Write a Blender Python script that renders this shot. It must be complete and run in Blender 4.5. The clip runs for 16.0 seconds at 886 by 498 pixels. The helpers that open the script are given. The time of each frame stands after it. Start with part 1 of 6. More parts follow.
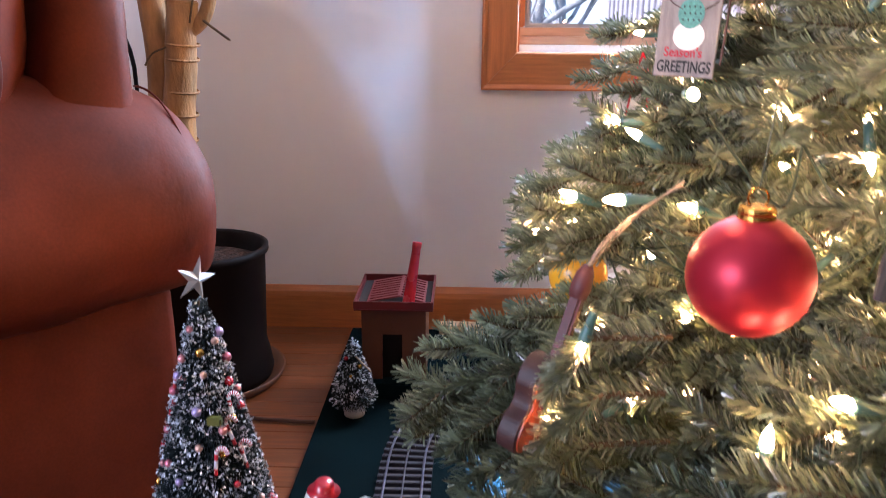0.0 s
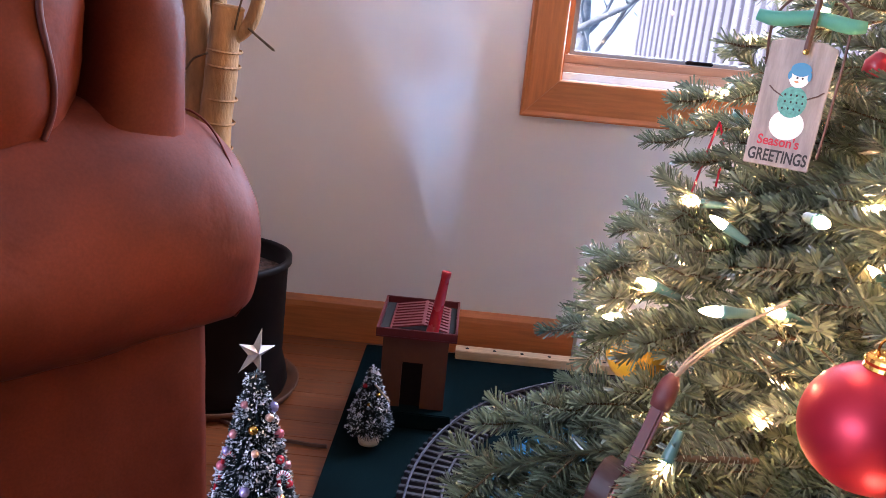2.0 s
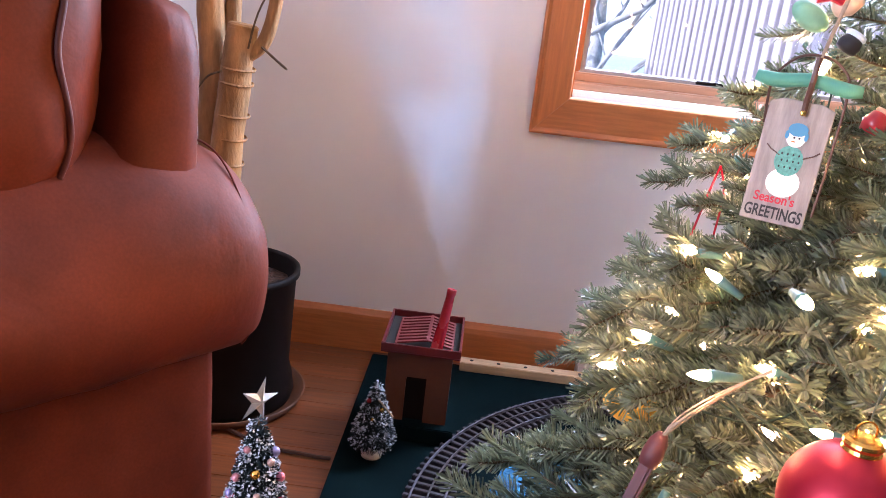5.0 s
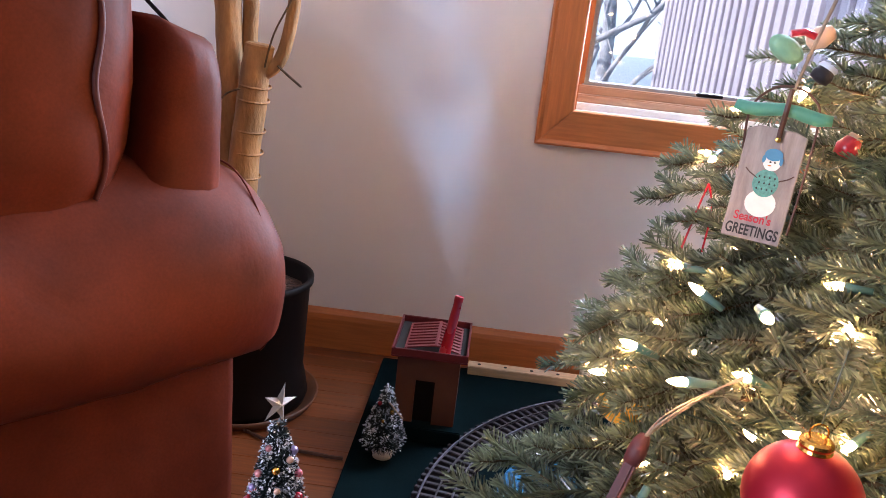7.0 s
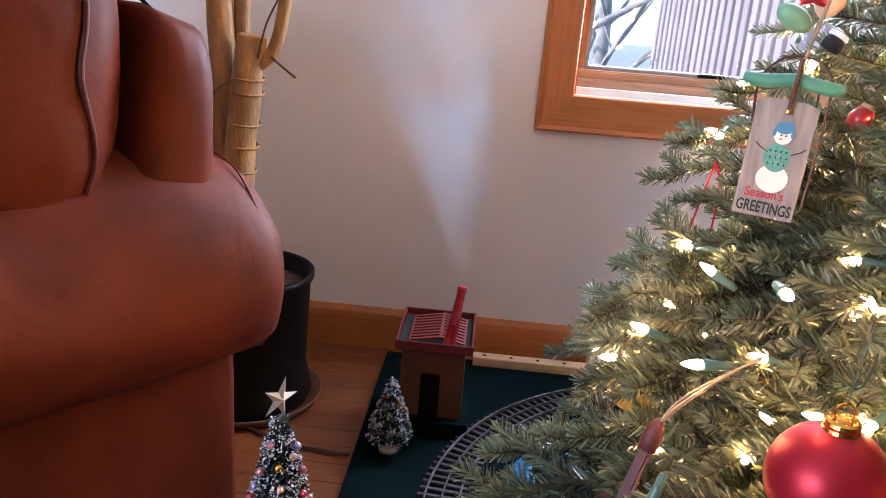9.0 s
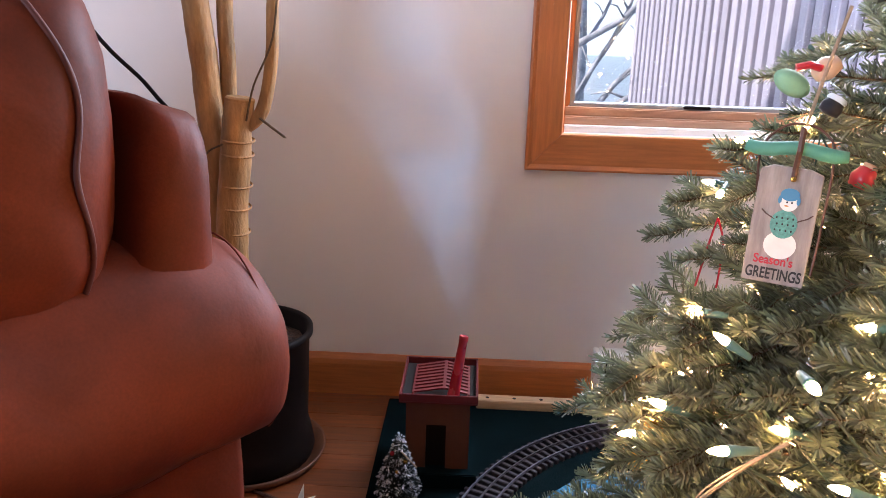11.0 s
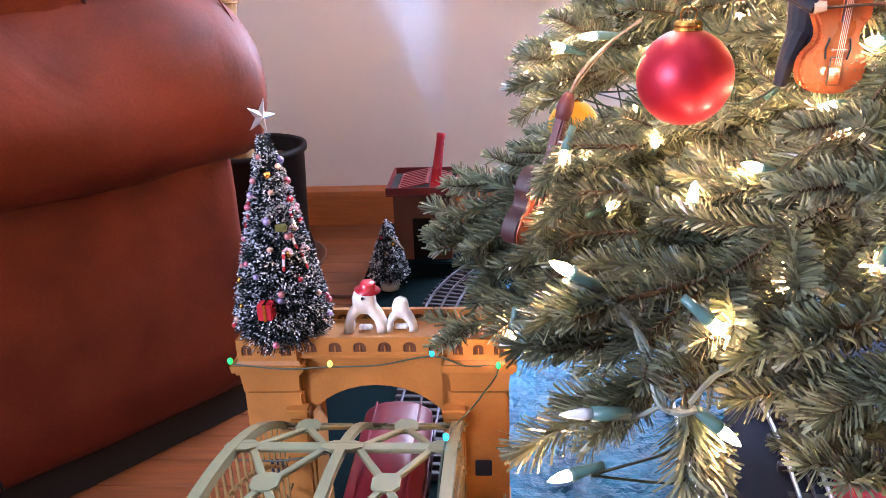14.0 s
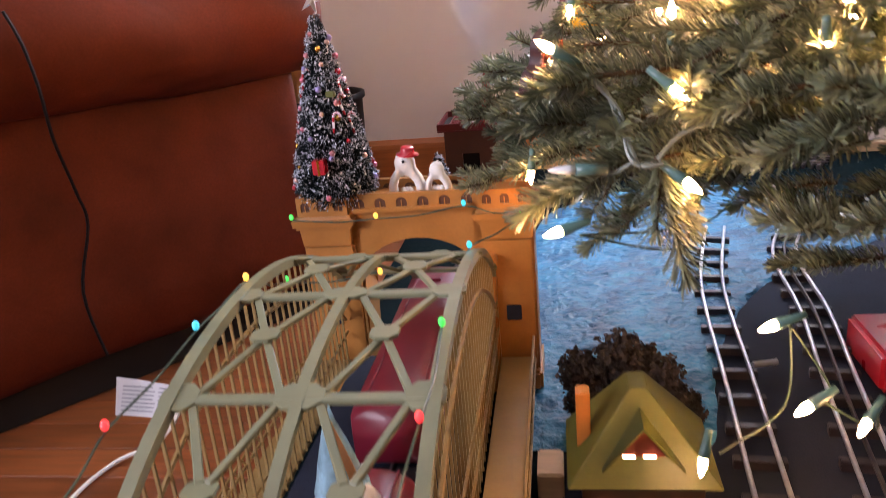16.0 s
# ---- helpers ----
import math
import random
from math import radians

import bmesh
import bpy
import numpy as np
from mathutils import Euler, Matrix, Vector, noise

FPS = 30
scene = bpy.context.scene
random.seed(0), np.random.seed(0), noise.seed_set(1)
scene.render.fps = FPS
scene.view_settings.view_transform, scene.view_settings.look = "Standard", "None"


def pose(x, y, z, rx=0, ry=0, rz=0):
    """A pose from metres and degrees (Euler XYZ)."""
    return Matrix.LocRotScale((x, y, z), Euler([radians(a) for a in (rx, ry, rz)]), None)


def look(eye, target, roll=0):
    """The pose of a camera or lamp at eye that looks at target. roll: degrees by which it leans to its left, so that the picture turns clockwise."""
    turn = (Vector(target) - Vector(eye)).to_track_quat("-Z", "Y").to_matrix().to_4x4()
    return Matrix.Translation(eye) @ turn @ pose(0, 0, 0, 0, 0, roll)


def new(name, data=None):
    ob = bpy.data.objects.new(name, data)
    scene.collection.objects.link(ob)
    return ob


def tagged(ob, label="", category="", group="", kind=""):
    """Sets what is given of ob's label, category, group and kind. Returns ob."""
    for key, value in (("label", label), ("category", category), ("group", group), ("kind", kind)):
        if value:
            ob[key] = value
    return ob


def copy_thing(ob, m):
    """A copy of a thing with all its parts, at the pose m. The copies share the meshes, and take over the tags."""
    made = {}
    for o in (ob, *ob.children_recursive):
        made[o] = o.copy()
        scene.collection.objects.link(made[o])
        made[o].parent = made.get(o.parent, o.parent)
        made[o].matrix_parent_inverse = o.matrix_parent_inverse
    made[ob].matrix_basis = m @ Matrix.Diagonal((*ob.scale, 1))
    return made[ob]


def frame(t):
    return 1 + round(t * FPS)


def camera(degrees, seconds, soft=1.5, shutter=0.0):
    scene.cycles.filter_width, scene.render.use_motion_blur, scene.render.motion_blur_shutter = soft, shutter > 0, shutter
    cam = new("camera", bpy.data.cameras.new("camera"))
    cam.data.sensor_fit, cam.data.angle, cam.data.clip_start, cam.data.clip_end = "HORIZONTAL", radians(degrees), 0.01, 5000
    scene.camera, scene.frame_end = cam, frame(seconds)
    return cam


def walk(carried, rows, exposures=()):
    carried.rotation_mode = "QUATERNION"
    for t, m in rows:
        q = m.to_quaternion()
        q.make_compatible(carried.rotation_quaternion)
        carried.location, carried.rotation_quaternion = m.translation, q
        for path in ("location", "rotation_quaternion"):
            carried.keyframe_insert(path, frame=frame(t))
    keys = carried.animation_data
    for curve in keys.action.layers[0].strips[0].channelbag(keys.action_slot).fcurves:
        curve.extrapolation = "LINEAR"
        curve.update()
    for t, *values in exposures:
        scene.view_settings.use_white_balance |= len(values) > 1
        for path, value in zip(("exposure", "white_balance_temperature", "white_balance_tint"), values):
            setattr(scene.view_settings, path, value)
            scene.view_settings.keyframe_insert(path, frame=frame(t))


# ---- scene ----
from mathutils.bvhtree import BVHTree
# camera and its walk
cam = camera(59.3, 16.0, soft=0.7, shutter=0.35)
PATH = [
    (0, (0.052, 0.036, 0.691), (0.005, 1.962, 0.151), 0.5),
    (0.5, (0.033, 0.068, 0.745), (-0.01, 1.993, 0.205), 3.7),
    (1, (0.024, 0.076, 0.752), (-0.016, 1.997, 0.197), 5.2),
    (1.5, (0.001, 0.087, 0.754), (-0.038, 2.007, 0.195), 5.4),
    (2, (-0.012, 0.087, 0.746), (-0.052, 2.006, 0.185), 5.4),
    (2.5, (0.002, 0.077, 0.747), (-0.033, 1.995, 0.183), 5.5),
    (3, (-0.006, 0.077, 0.742), (-0.048, 1.992, 0.169), 5.6),
    (3.5, (-0.022, 0.079, 0.726), (-0.067, 1.993, 0.147), 5.6),
    (4, (-0.025, 0.081, 0.72), (-0.075, 1.993, 0.135), 5.7),
    (4.5, (-0.016, 0.089, 0.756), (-0.07, 2.003, 0.178), 6.0),
    (4.7, (-0.012, 0.088, 0.781), (-0.071, 2.0, 0.198), 6.4),
    (7, (-0.001, 0.031, 0.827), (-0.096, 1.942, 0.245), 6.2),
    (7.5, (0.004, 0.032, 0.817), (-0.09, 1.943, 0.234), 6.2),
    (8, (-0.005, 0.032, 0.818), (-0.084, 1.938, 0.219), 6.6),
    (10.3, (0.002, 0.079, 0.807), (-0.084, 1.99, 0.224), 0.5),
    (10.5, (-0.014, 0.075, 0.834), (-0.084, 1.991, 0.267), 0.5),
    (11, (-0.025, 0.075, 0.867), (-0.093, 1.996, 0.315), 1.7),
    (11.5, (-0.029, 0.058, 0.845), (-0.101, 1.978, 0.29), 1.8),
    (12, (-0.019, 0.06, 0.831), (-0.103, 1.98, 0.28), 2.1),
    (12.5, (0.002, 0.03, 0.788), (-0.066, 1.949, 0.229), 1.5),
    (12.9, (0.041, -0.041, 0.692), (-0.055, 1.862, 0.084), 0.8),
    (13, (0.047, -0.062, 0.676), (-0.036, 1.833, 0.044), 0.4),
    (13.5, (0.064, -0.129, 0.635), (-0.039, 1.743, -0.059), -0.9),
    (14, (0.073, -0.144, 0.643), (-0.055, 1.728, -0.05), -2.1),
    (14.5, (0.073, -0.151, 0.628), (-0.089, 1.718, -0.066), -3.2),
    (15, (0.089, -0.177, 0.609), (-0.11, 1.691, -0.078), -3.8),
    (15.5, (0.093, -0.22, 0.588), (-0.17, 1.644, -0.09), -4.6),
    (16, (0.124, -0.303, 0.521), (-0.186, 1.559, -0.14), -5.4),
]
walk(cam, [(t, look(eye, target, roll)) for t, eye, target, roll in PATH],
     exposures=[(0, 1.68, 5850, 21), (0.5, 1.62, 5680, 21), (1, 1.56, 5650, 22), (2.5, 1.74, 5720, 23), (3.5, 1.84, 5780, 24), (4.5, 1.98, 5800, 24), (7, 1.53, 6130, 22), (8, 1.51, 6220, 21), (10.5, 1.46, 6300, 21), (12, 1.43, 6400, 22),
                (12.5, 1.68, 6200, 22), (13, 1.98, 5860, 23), (13.5, 2.30, 5750, 25), (14.2, 2.36, 5850, 27), (14.5, 2.31, 5920, 27), (15.5, 2.10, 6450, 27), (16, 1.87, 6830, 28)])

# world, sun, window light
SUN_EL, SUN_ROT = radians(35), radians(252)
world = bpy.data.worlds.new("sky")
scene.world = world
world.use_nodes = True
wn = world.node_tree.nodes
sky = wn.new("ShaderNodeTexSky")
sky.sky_type, sky.sun_disc, sky.sun_elevation, sky.sun_rotation = "NISHITA", False, SUN_EL, SUN_ROT
wn["Background"].inputs[1].default_value = 0.07
world.node_tree.links.new(sky.outputs[0], wn["Background"].inputs[0])


def area(name, m, w, h, watts, colour):
    d = bpy.data.lights.new(name, "AREA")
    d.shape, d.size, d.size_y, d.energy, d.color = "RECTANGLE", w, h, watts, colour
    ob = new(name, d)
    ob.matrix_world = m
    return ob


sun_data = bpy.data.lights.new("sun", "SUN")
sun_data.energy, sun_data.angle, sun_data.color = 2.0, radians(0.6), (1.0, 0.95, 0.88)
sun = new("sun", sun_data)
sun.matrix_world = look((-9.3, -0.5, 7.9), (0.6, 2.7, 0.6))
# skylight in the seen window, and from an unseen side window added behind the viewer
area("window_light", look((0.62, 1.865, 1.2), (0.62, 0.4, 0.9)), 0.85, 1.0, 27, (0.70, 0.85, 1.0))
area("west_window_light", look((-2.18, -1.2, 1.15), (0.1, 1.8, 1.35)), 1.3, 1.1, 32, (0.78, 0.86, 1.0))

# ---- helpers for meshes and materials ----
V = Vector


def mat(name, col, rough=0.6, metal=0.0, var=0.15, scale=18.0, bump=0.1, bscale=220.0, spec=0.5, coat=0.0, col2=None, rnd=0.0,
        stretch=(1, 1, 1), sheen=0.0, bdist=0.002, isl=0.0, fold=0.0, fscale=30.0):
    """A surface with two scales of colour variation, fine relief and uneven gloss."""
    m = bpy.data.materials.new(name)
    m.use_nodes = True
    n, l = m.node_tree.nodes, m.node_tree.links
    b = n["Principled BSDF"]
    tc = n.new("ShaderNodeTexCoord")
    mp = n.new("ShaderNodeMapping")
    mp.inputs["Scale"].default_value = stretch
    l.new(tc.outputs["Object"], mp.inputs[0])
    big, fine = n.new("ShaderNodeTexNoise"), n.new("ShaderNodeTexNoise")
    big.inputs["Scale"].default_value, big.inputs["Detail"].default_value = scale, 5
    fine.inputs["Scale"].default_value, fine.inputs["Detail"].default_value = bscale, 3
    l.new(mp.outputs[0], big.inputs["Vector"])
    l.new(mp.outputs[0], fine.inputs["Vector"])
    ramp = n.new("ShaderNodeValToRGB")
    dark = tuple(c * (1 - var * 1.6) for c in col) if col2 is None else col2
    ramp.color_ramp.elements[0].position, ramp.color_ramp.elements[1].position = 0.3, 0.7
    ramp.color_ramp.elements[0].color = (*dark, 1)
    ramp.color_ramp.elements[1].color = (*(min(1, c * (1 + var * 0.5)) for c in col), 1)
    l.new(big.outputs[0], ramp.inputs[0])
    colour = ramp.outputs[0]
    grain = n.new("ShaderNodeHueSaturation")
    mr = n.new("ShaderNodeMapRange")
    mr.inputs[3].default_value, mr.inputs[4].default_value = 1 - var * 0.8, 1 + var * 0.8
    l.new(fine.outputs[0], mr.inputs[0])
    l.new(mr.outputs[0], grain.inputs["Value"])
    l.new(colour, grain.inputs["Color"])
    colour = grain.outputs[0]
    if rnd:
        hs = n.new("ShaderNodeHueSaturation")
        info = n.new("ShaderNodeObjectInfo")
        r2 = n.new("ShaderNodeMapRange")
        r2.inputs[3].default_value, r2.inputs[4].default_value = 1 - rnd, 1 + rnd
        l.new(info.outputs["Random"], r2.inputs[0])
        l.new(r2.outputs[0], hs.inputs["Value"])
        l.new(colour, hs.inputs["Color"])
        colour = hs.outputs[0]
    if isl:
        hs = n.new("ShaderNodeHueSaturation")
        geo = n.new("ShaderNodeNewGeometry")
        r3 = n.new("ShaderNodeMapRange")
        r3.inputs[3].default_value, r3.inputs[4].default_value = 1 - isl, 1 + isl
        l.new(geo.outputs["Random Per Island"], r3.inputs[0])
        l.new(r3.outputs[0], hs.inputs["Value"])
        l.new(colour, hs.inputs["Color"])
        colour = hs.outputs[0]
    l.new(colour, b.inputs["Base Color"])
    rr = n.new("ShaderNodeMapRange")
    rr.inputs[3].default_value, rr.inputs[4].default_value = max(0.02, rough - 0.1), min(1, rough + 0.1)
    l.new(big.outputs[0], rr.inputs[0])
    l.new(rr.outputs[0], b.inputs["Roughness"])
    b.inputs["Metallic"].default_value = metal
    b.inputs["Specular IOR Level"].default_value = spec
    b.inputs["Coat Weight"].default_value = coat
    b.inputs["Sheen Weight"].default_value = sheen
    if bump:
        bp = n.new("ShaderNodeBump")
        bp.inputs["Strength"].default_value, bp.inputs["Distance"].default_value = bump, bdist
        l.new(fine.outputs[0], bp.inputs["Height"])
        l.new(bp.outputs[0], b.inputs["Normal"])
        if fold:
            mid_n = n.new("ShaderNodeTexNoise")
            mid_n.inputs["Scale"].default_value, mid_n.inputs["Detail"].default_value = fscale, 4
            mid_n.inputs["Distortion"].default_value = 1.2
            l.new(mp.outputs[0], mid_n.inputs["Vector"])
            bp2 = n.new("ShaderNodeBump")
            bp2.inputs["Strength"].default_value, bp2.inputs["Distance"].default_value = fold, 0.006
            l.new(mid_n.outputs[0], bp2.inputs["Height"])
            l.new(bp2.outputs[0], bp.inputs["Normal"])
    return m


def glow(name, col, strength):
    m = bpy.data.materials.new(name)
    m.use_nodes = True
    b = m.node_tree.nodes["Principled BSDF"]
    b.inputs["Base Color"].default_value = (*col, 1)
    b.inputs["Emission Color"].default_value = (*col, 1)
    b.inputs["Emission Strength"].default_value = strength
    b.inputs["Roughness"].default_value = 0.2
    return m


def link(name, me, parent=None, label="", mats=None, smooth=False):
    """Links mesh data as one object, in world coordinates, under parent."""
    if mats is not None:
        for m in mats if isinstance(mats, (list, tuple)) else [mats]:
            me.materials.append(m)
    if smooth:
        me.polygons.foreach_set("use_smooth", [True] * len(me.polygons))
    ob = new(name, me)
    if parent is not None:
        ob.parent = parent
        p, inv = parent, Matrix.Identity(4)
        chain = []
        while p is not None:
            chain.append(p)
            p = p.parent
        world_m = Matrix.Identity(4)
        for p in reversed(chain):
            world_m = world_m @ p.matrix_parent_inverse @ p.matrix_basis
        ob.matrix_parent_inverse = world_m.inverted()
    if label:
        ob["label"] = label
    return ob


def part(name, bm, material, parent=None, label="", smooth=False):
    me = bpy.data.meshes.new(name)
    bm.normal_update()
    bm.to_mesh(me)
    bm.free()
    return link(name, me, parent, label, material, smooth)


def thing(name, at, label, category, group="", kind=""):
    ob = new(name)
    ob.location = at
    ob.empty_display_size = 0.02
    return tagged(ob, label, category, group, kind)


def box(bm, x0, x1, y0, y1, z0, z1, bevel=0.0, m=None, mi=0, seg=2):
    r = bmesh.ops.create_cube(bm, size=1.0)
    vs = r["verts"]
    for v in vs:
        v.co = V(((x0 + x1) / 2 + v.co.x * (x1 - x0), (y0 + y1) / 2 + v.co.y * (y1 - y0), (z0 + z1) / 2 + v.co.z * (z1 - z0)))
    faces = list({f for v in vs for f in v.link_faces})
    if bevel:
        es = list({e for v in vs for e in v.link_edges})
        r = bmesh.ops.bevel(bm, geom=es, offset=bevel, segments=seg, affect="EDGES", clamp_overlap=True)
        faces = list({f for f in r["faces"]} | {f for f in faces if f.is_valid})
        vs = list({v for f in faces for v in f.verts})
    for f in faces:
        f.material_index = mi
    if m is not None:
        bmesh.ops.transform(bm, matrix=m, verts=vs)
    return vs


def boxed(*a, **k):
    bm = bmesh.new()
    box(bm, *a, **k)
    return bm


def ring_frame(d, up=V((0, 0, 1))):
    d = d.normalized()
    s = d.cross(up)
    s = d.cross(V((1, 0, 0))) if s.length < 1e-3 else s
    s.normalize()
    return s, s.cross(d).normalized()


def tube(bm, pts, r, n=8, caps=True, mi=0):
    """A round tube along points; r one radius or one for each."""
    pts = [V(p) for p in pts]
    rs = r if isinstance(r, (list, tuple)) else [r] * len(pts)
    rings, a = [], None
    for i, p in enumerate(pts):
        d = (pts[min(i + 1, len(pts) - 1)] - pts[max(i - 1, 0)]).normalized()
        a = ring_frame(d)[0] if a is None else a - d * a.dot(d)
        a = ring_frame(d)[0] if a.length < 1e-4 else a.normalized()
        b = a.cross(d)
        rings.append([bm.verts.new(p + (a * math.cos(2 * math.pi * k / n) + b * math.sin(2 * math.pi * k / n)) * rs[i]) for k in range(n)])
    for q, w in zip(rings, rings[1:]):
        for k in range(n):
            bm.faces.new((q[k], q[(k + 1) % n], w[(k + 1) % n], w[k])).material_index = mi
    if caps:
        bm.faces.new(rings[0][::-1]).material_index = mi
        bm.faces.new(rings[-1]).material_index = mi
    return bm


def tubed(pts, r, n=8, caps=True):
    return tube(bmesh.new(), pts, r, n, caps)


def lathe(bm, prof, n=24, m=None, mi=0):
    """A turned body from (radius, height) pairs."""
    rings = []
    for r, z in prof:
        if r < 1e-6:
            rings.append([bm.verts.new((0, 0, z))])
        else:
            rings.append([bm.verts.new((r * math.cos(2 * math.pi * k / n), r * math.sin(2 * math.pi * k / n), z)) for k in range(n)])
    for q, w in zip(rings, rings[1:]):
        for k in range(n):
            k2 = (k + 1) % n
            vs = [q[k % len(q)], q[k2 % len(q)], w[k2 % len(w)], w[k % len(w)]]
            vs = list(dict.fromkeys(vs))
            if len(vs) > 2:
                bm.faces.new(vs).material_index = mi
    if m is not None:
        bmesh.ops.transform(bm, matrix=m, verts=[v for q in rings for v in q])
    return bm


def lathed(prof, n=24, m=None):
    return lathe(bmesh.new(), prof, n, m)


def loft(bm, rings, closed=True, mi=0, cap=True):
    vr = [[bm.verts.new(p) for p in r] for r in rings]
    n = len(vr[0])
    for q, w in zip(vr, vr[1:]):
        for k in range(n if closed else n - 1):
            bm.faces.new((q[k], q[(k + 1) % n], w[(k + 1) % n], w[k])).material_index = mi
    if cap and closed:
        bm.faces.new(vr[0][::-1]).material_index = mi
        bm.faces.new(vr[-1]).material_index = mi
    return bm


def prism(bm, poly, lift, mi=0):
    """A closed polygon (list of points) pushed out by the vector lift."""
    return loft(bm, [poly, [V(p) + V(lift) for p in poly]], mi=mi)


def arc(cx, cy, r, a0, a1, n, z=0.0):
    return [V((cx + r * math.cos(radians(a0 + (a1 - a0) * i / n)), cy + r * math.sin(radians(a0 + (a1 - a0) * i / n)), z)) for i in range(n + 1)]


def spline(pts, n=6):
    """Points of a smooth curve through pts."""
    pts = [V(p) for p in pts]
    out = []
    for i in range(len(pts) - 1):
        p0, p1, p2, p3 = pts[max(i - 1, 0)], pts[i], pts[i + 1], pts[min(i + 2, len(pts) - 1)]
        for k in range(n):
            t = k / n
            out.append(0.5 * ((2 * p1) + (p2 - p0) * t + (2 * p0 - 5 * p1 + 4 * p2 - p3) * t * t + (3 * p1 - p0 - 3 * p2 + p3) * t ** 3))
    return out + [pts[-1]]


def np_mesh(name, verts, faces, mat_index=None):
    """A mesh from numpy arrays of vertices and equal-sided faces."""
    me = bpy.data.meshes.new(name)
    verts, faces = np.asarray(verts, np.float32), np.asarray(faces, np.int32)
    k = faces.shape[1]
    me.vertices.add(len(verts))
    me.vertices.foreach_set("co", verts.ravel())
    me.loops.add(faces.size)
    me.loops.foreach_set("vertex_index", faces.ravel())
    me.polygons.add(len(faces))
    me.polygons.foreach_set("loop_start", np.arange(0, faces.size, k, dtype=np.int32))
    me.polygons.foreach_set("loop_total", np.full(len(faces), k, np.int32))
    if mat_index is not None:
        me.polygons.foreach_set("material_index", np.asarray(mat_index, np.int32))
    me.update(calc_edges=True)
    return me


# ---- materials ----
M_WALL = mat("wall_paint", (0.81, 0.765, 0.745), 0.75, var=0.03, scale=3, bump=0.12, bscale=400, bdist=0.001)
M_WALL2 = mat("unseen_dark_wall", (0.061, 0.047, 0.039), 0.8, var=0.05, scale=3, bump=0.1)
M_CEIL = mat("ceiling_paint", (0.66, 0.64, 0.61), 0.85, var=0.03, scale=3, bump=0.1)
M_OAK = mat("honey_oak", (0.53, 0.172, 0.046), 0.48, var=0.14, scale=10, bump=0.08, bscale=90, coat=0.08, stretch=(1, 8, 14), rnd=0.06)
M_OAKV = mat("honey_oak_upright", (0.53, 0.172, 0.046), 0.48, var=0.14, scale=10, bump=0.08, bscale=90, coat=0.08, stretch=(14, 8, 1))
M_FLOOR = mat("oak_floor", (0.185, 0.050, 0.0140), 0.36, var=0.24, scale=9, bump=0.06, bscale=110, coat=0.16, stretch=(1, 14, 4), rnd=0.2)
M_GROOVE = mat("floor_gap", (0.06, 0.03, 0.012), 0.8, var=0.2)
M_RAW = mat("raw_pine", (0.62, 0.43, 0.26), 0.6, var=0.15, scale=14, stretch=(1, 10, 10), bump=0.1)
# near-black that stands in for shade in holes, in gaps and under the chair
M_GAP_SHADE = mat("gap_shade", (0.010, 0.007, 0.006), 0.9, var=0.1)
M_FELT = mat("green_felt", (0.0020, 0.0075, 0.0088), 0.95, var=0.3, scale=8, bump=0.5, bscale=900, spec=0.04)
M_DARKMAT = mat("dark_mat", (0.018, 0.023, 0.040), 0.9, var=0.3, scale=9, bump=0.4, bscale=700, spec=0.2)
M_BLUE = mat("blue_crinkled_paper", (0.015, 0.172, 0.305), 0.44, var=0.3, scale=22, bump=0.7, bscale=90, bdist=0.006, col2=(0.004, 0.056, 0.125), spec=0.3, fold=0.9, fscale=40)
M_LEATHER = mat("red_brown_leather", (0.143, 0.0268, 0.0112), 0.58, var=0.26, scale=9, bump=0.10, bscale=300, bdist=0.001, spec=0.15, fold=0.40, fscale=8)
M_PIPING = mat("dark_piping", (0.085, 0.013, 0.007), 0.65, var=0.15, bump=0.2)
M_BLACK = mat("black_plastic", (0.008, 0.005, 0.0045), 0.55, var=0.2, bump=0.05, spec=0.14)
M_SOIL = mat("potting_soil", (0.105, 0.052, 0.034), 0.95, var=0.5, scale=60, bump=1.0, bscale=160, bdist=0.01)
M_TERRA = mat("brown_saucer", (0.13, 0.045, 0.02), 0.5, var=0.15, bump=0.1)
M_BARK = mat("pale_bamboo_bark", (0.42, 0.225, 0.085), 0.65, var=0.38, scale=34, bump=0.7, bscale=130, bdist=0.004, stretch=(1, 1, 0.35), col2=(0.26, 0.15, 0.06))
M_WHITE = mat("white_paint", (0.8, 0.79, 0.77), 0.45, var=0.04, bump=0.05)
M_GREYSASH = mat("grey_sash", (0.30, 0.30, 0.31), 0.4, var=0.08, bump=0.05)
M_SNOW = mat("porcelain_white", (0.78, 0.75, 0.70), 0.35, var=0.08, scale=40, bump=0.15, bscale=200)
M_RED = mat("red_lacquer", (0.42, 0.018, 0.03), 0.28, var=0.1, bump=0.03, coat=0.4)
M_REDROOF = mat("maroon_tin", (0.11, 0.010, 0.012), 0.4, var=0.15, bump=0.05)
M_TAN = mat("tan_house_paint", (0.095, 0.032, 0.013), 0.5, var=0.15, bump=0.1)
M_STONE = mat("ochre_cast_stone", (0.37, 0.152, 0.031), 0.42, var=0.12, scale=25, bump=0.12, bscale=260)
M_LATTICE = mat("sage_green_enamel", (0.165, 0.178, 0.105), 0.38, var=0.07, scale=30, bump=0.04, coat=0.15)
M_CREAM = mat("cream_yellow_enamel", (0.25, 0.165, 0.06), 0.38, var=0.1, scale=30, bump=0.05)
M_RAIL = mat("steel_rail", (0.62, 0.63, 0.68), 0.36, metal=0.85, var=0.2, scale=40, bump=0.05)
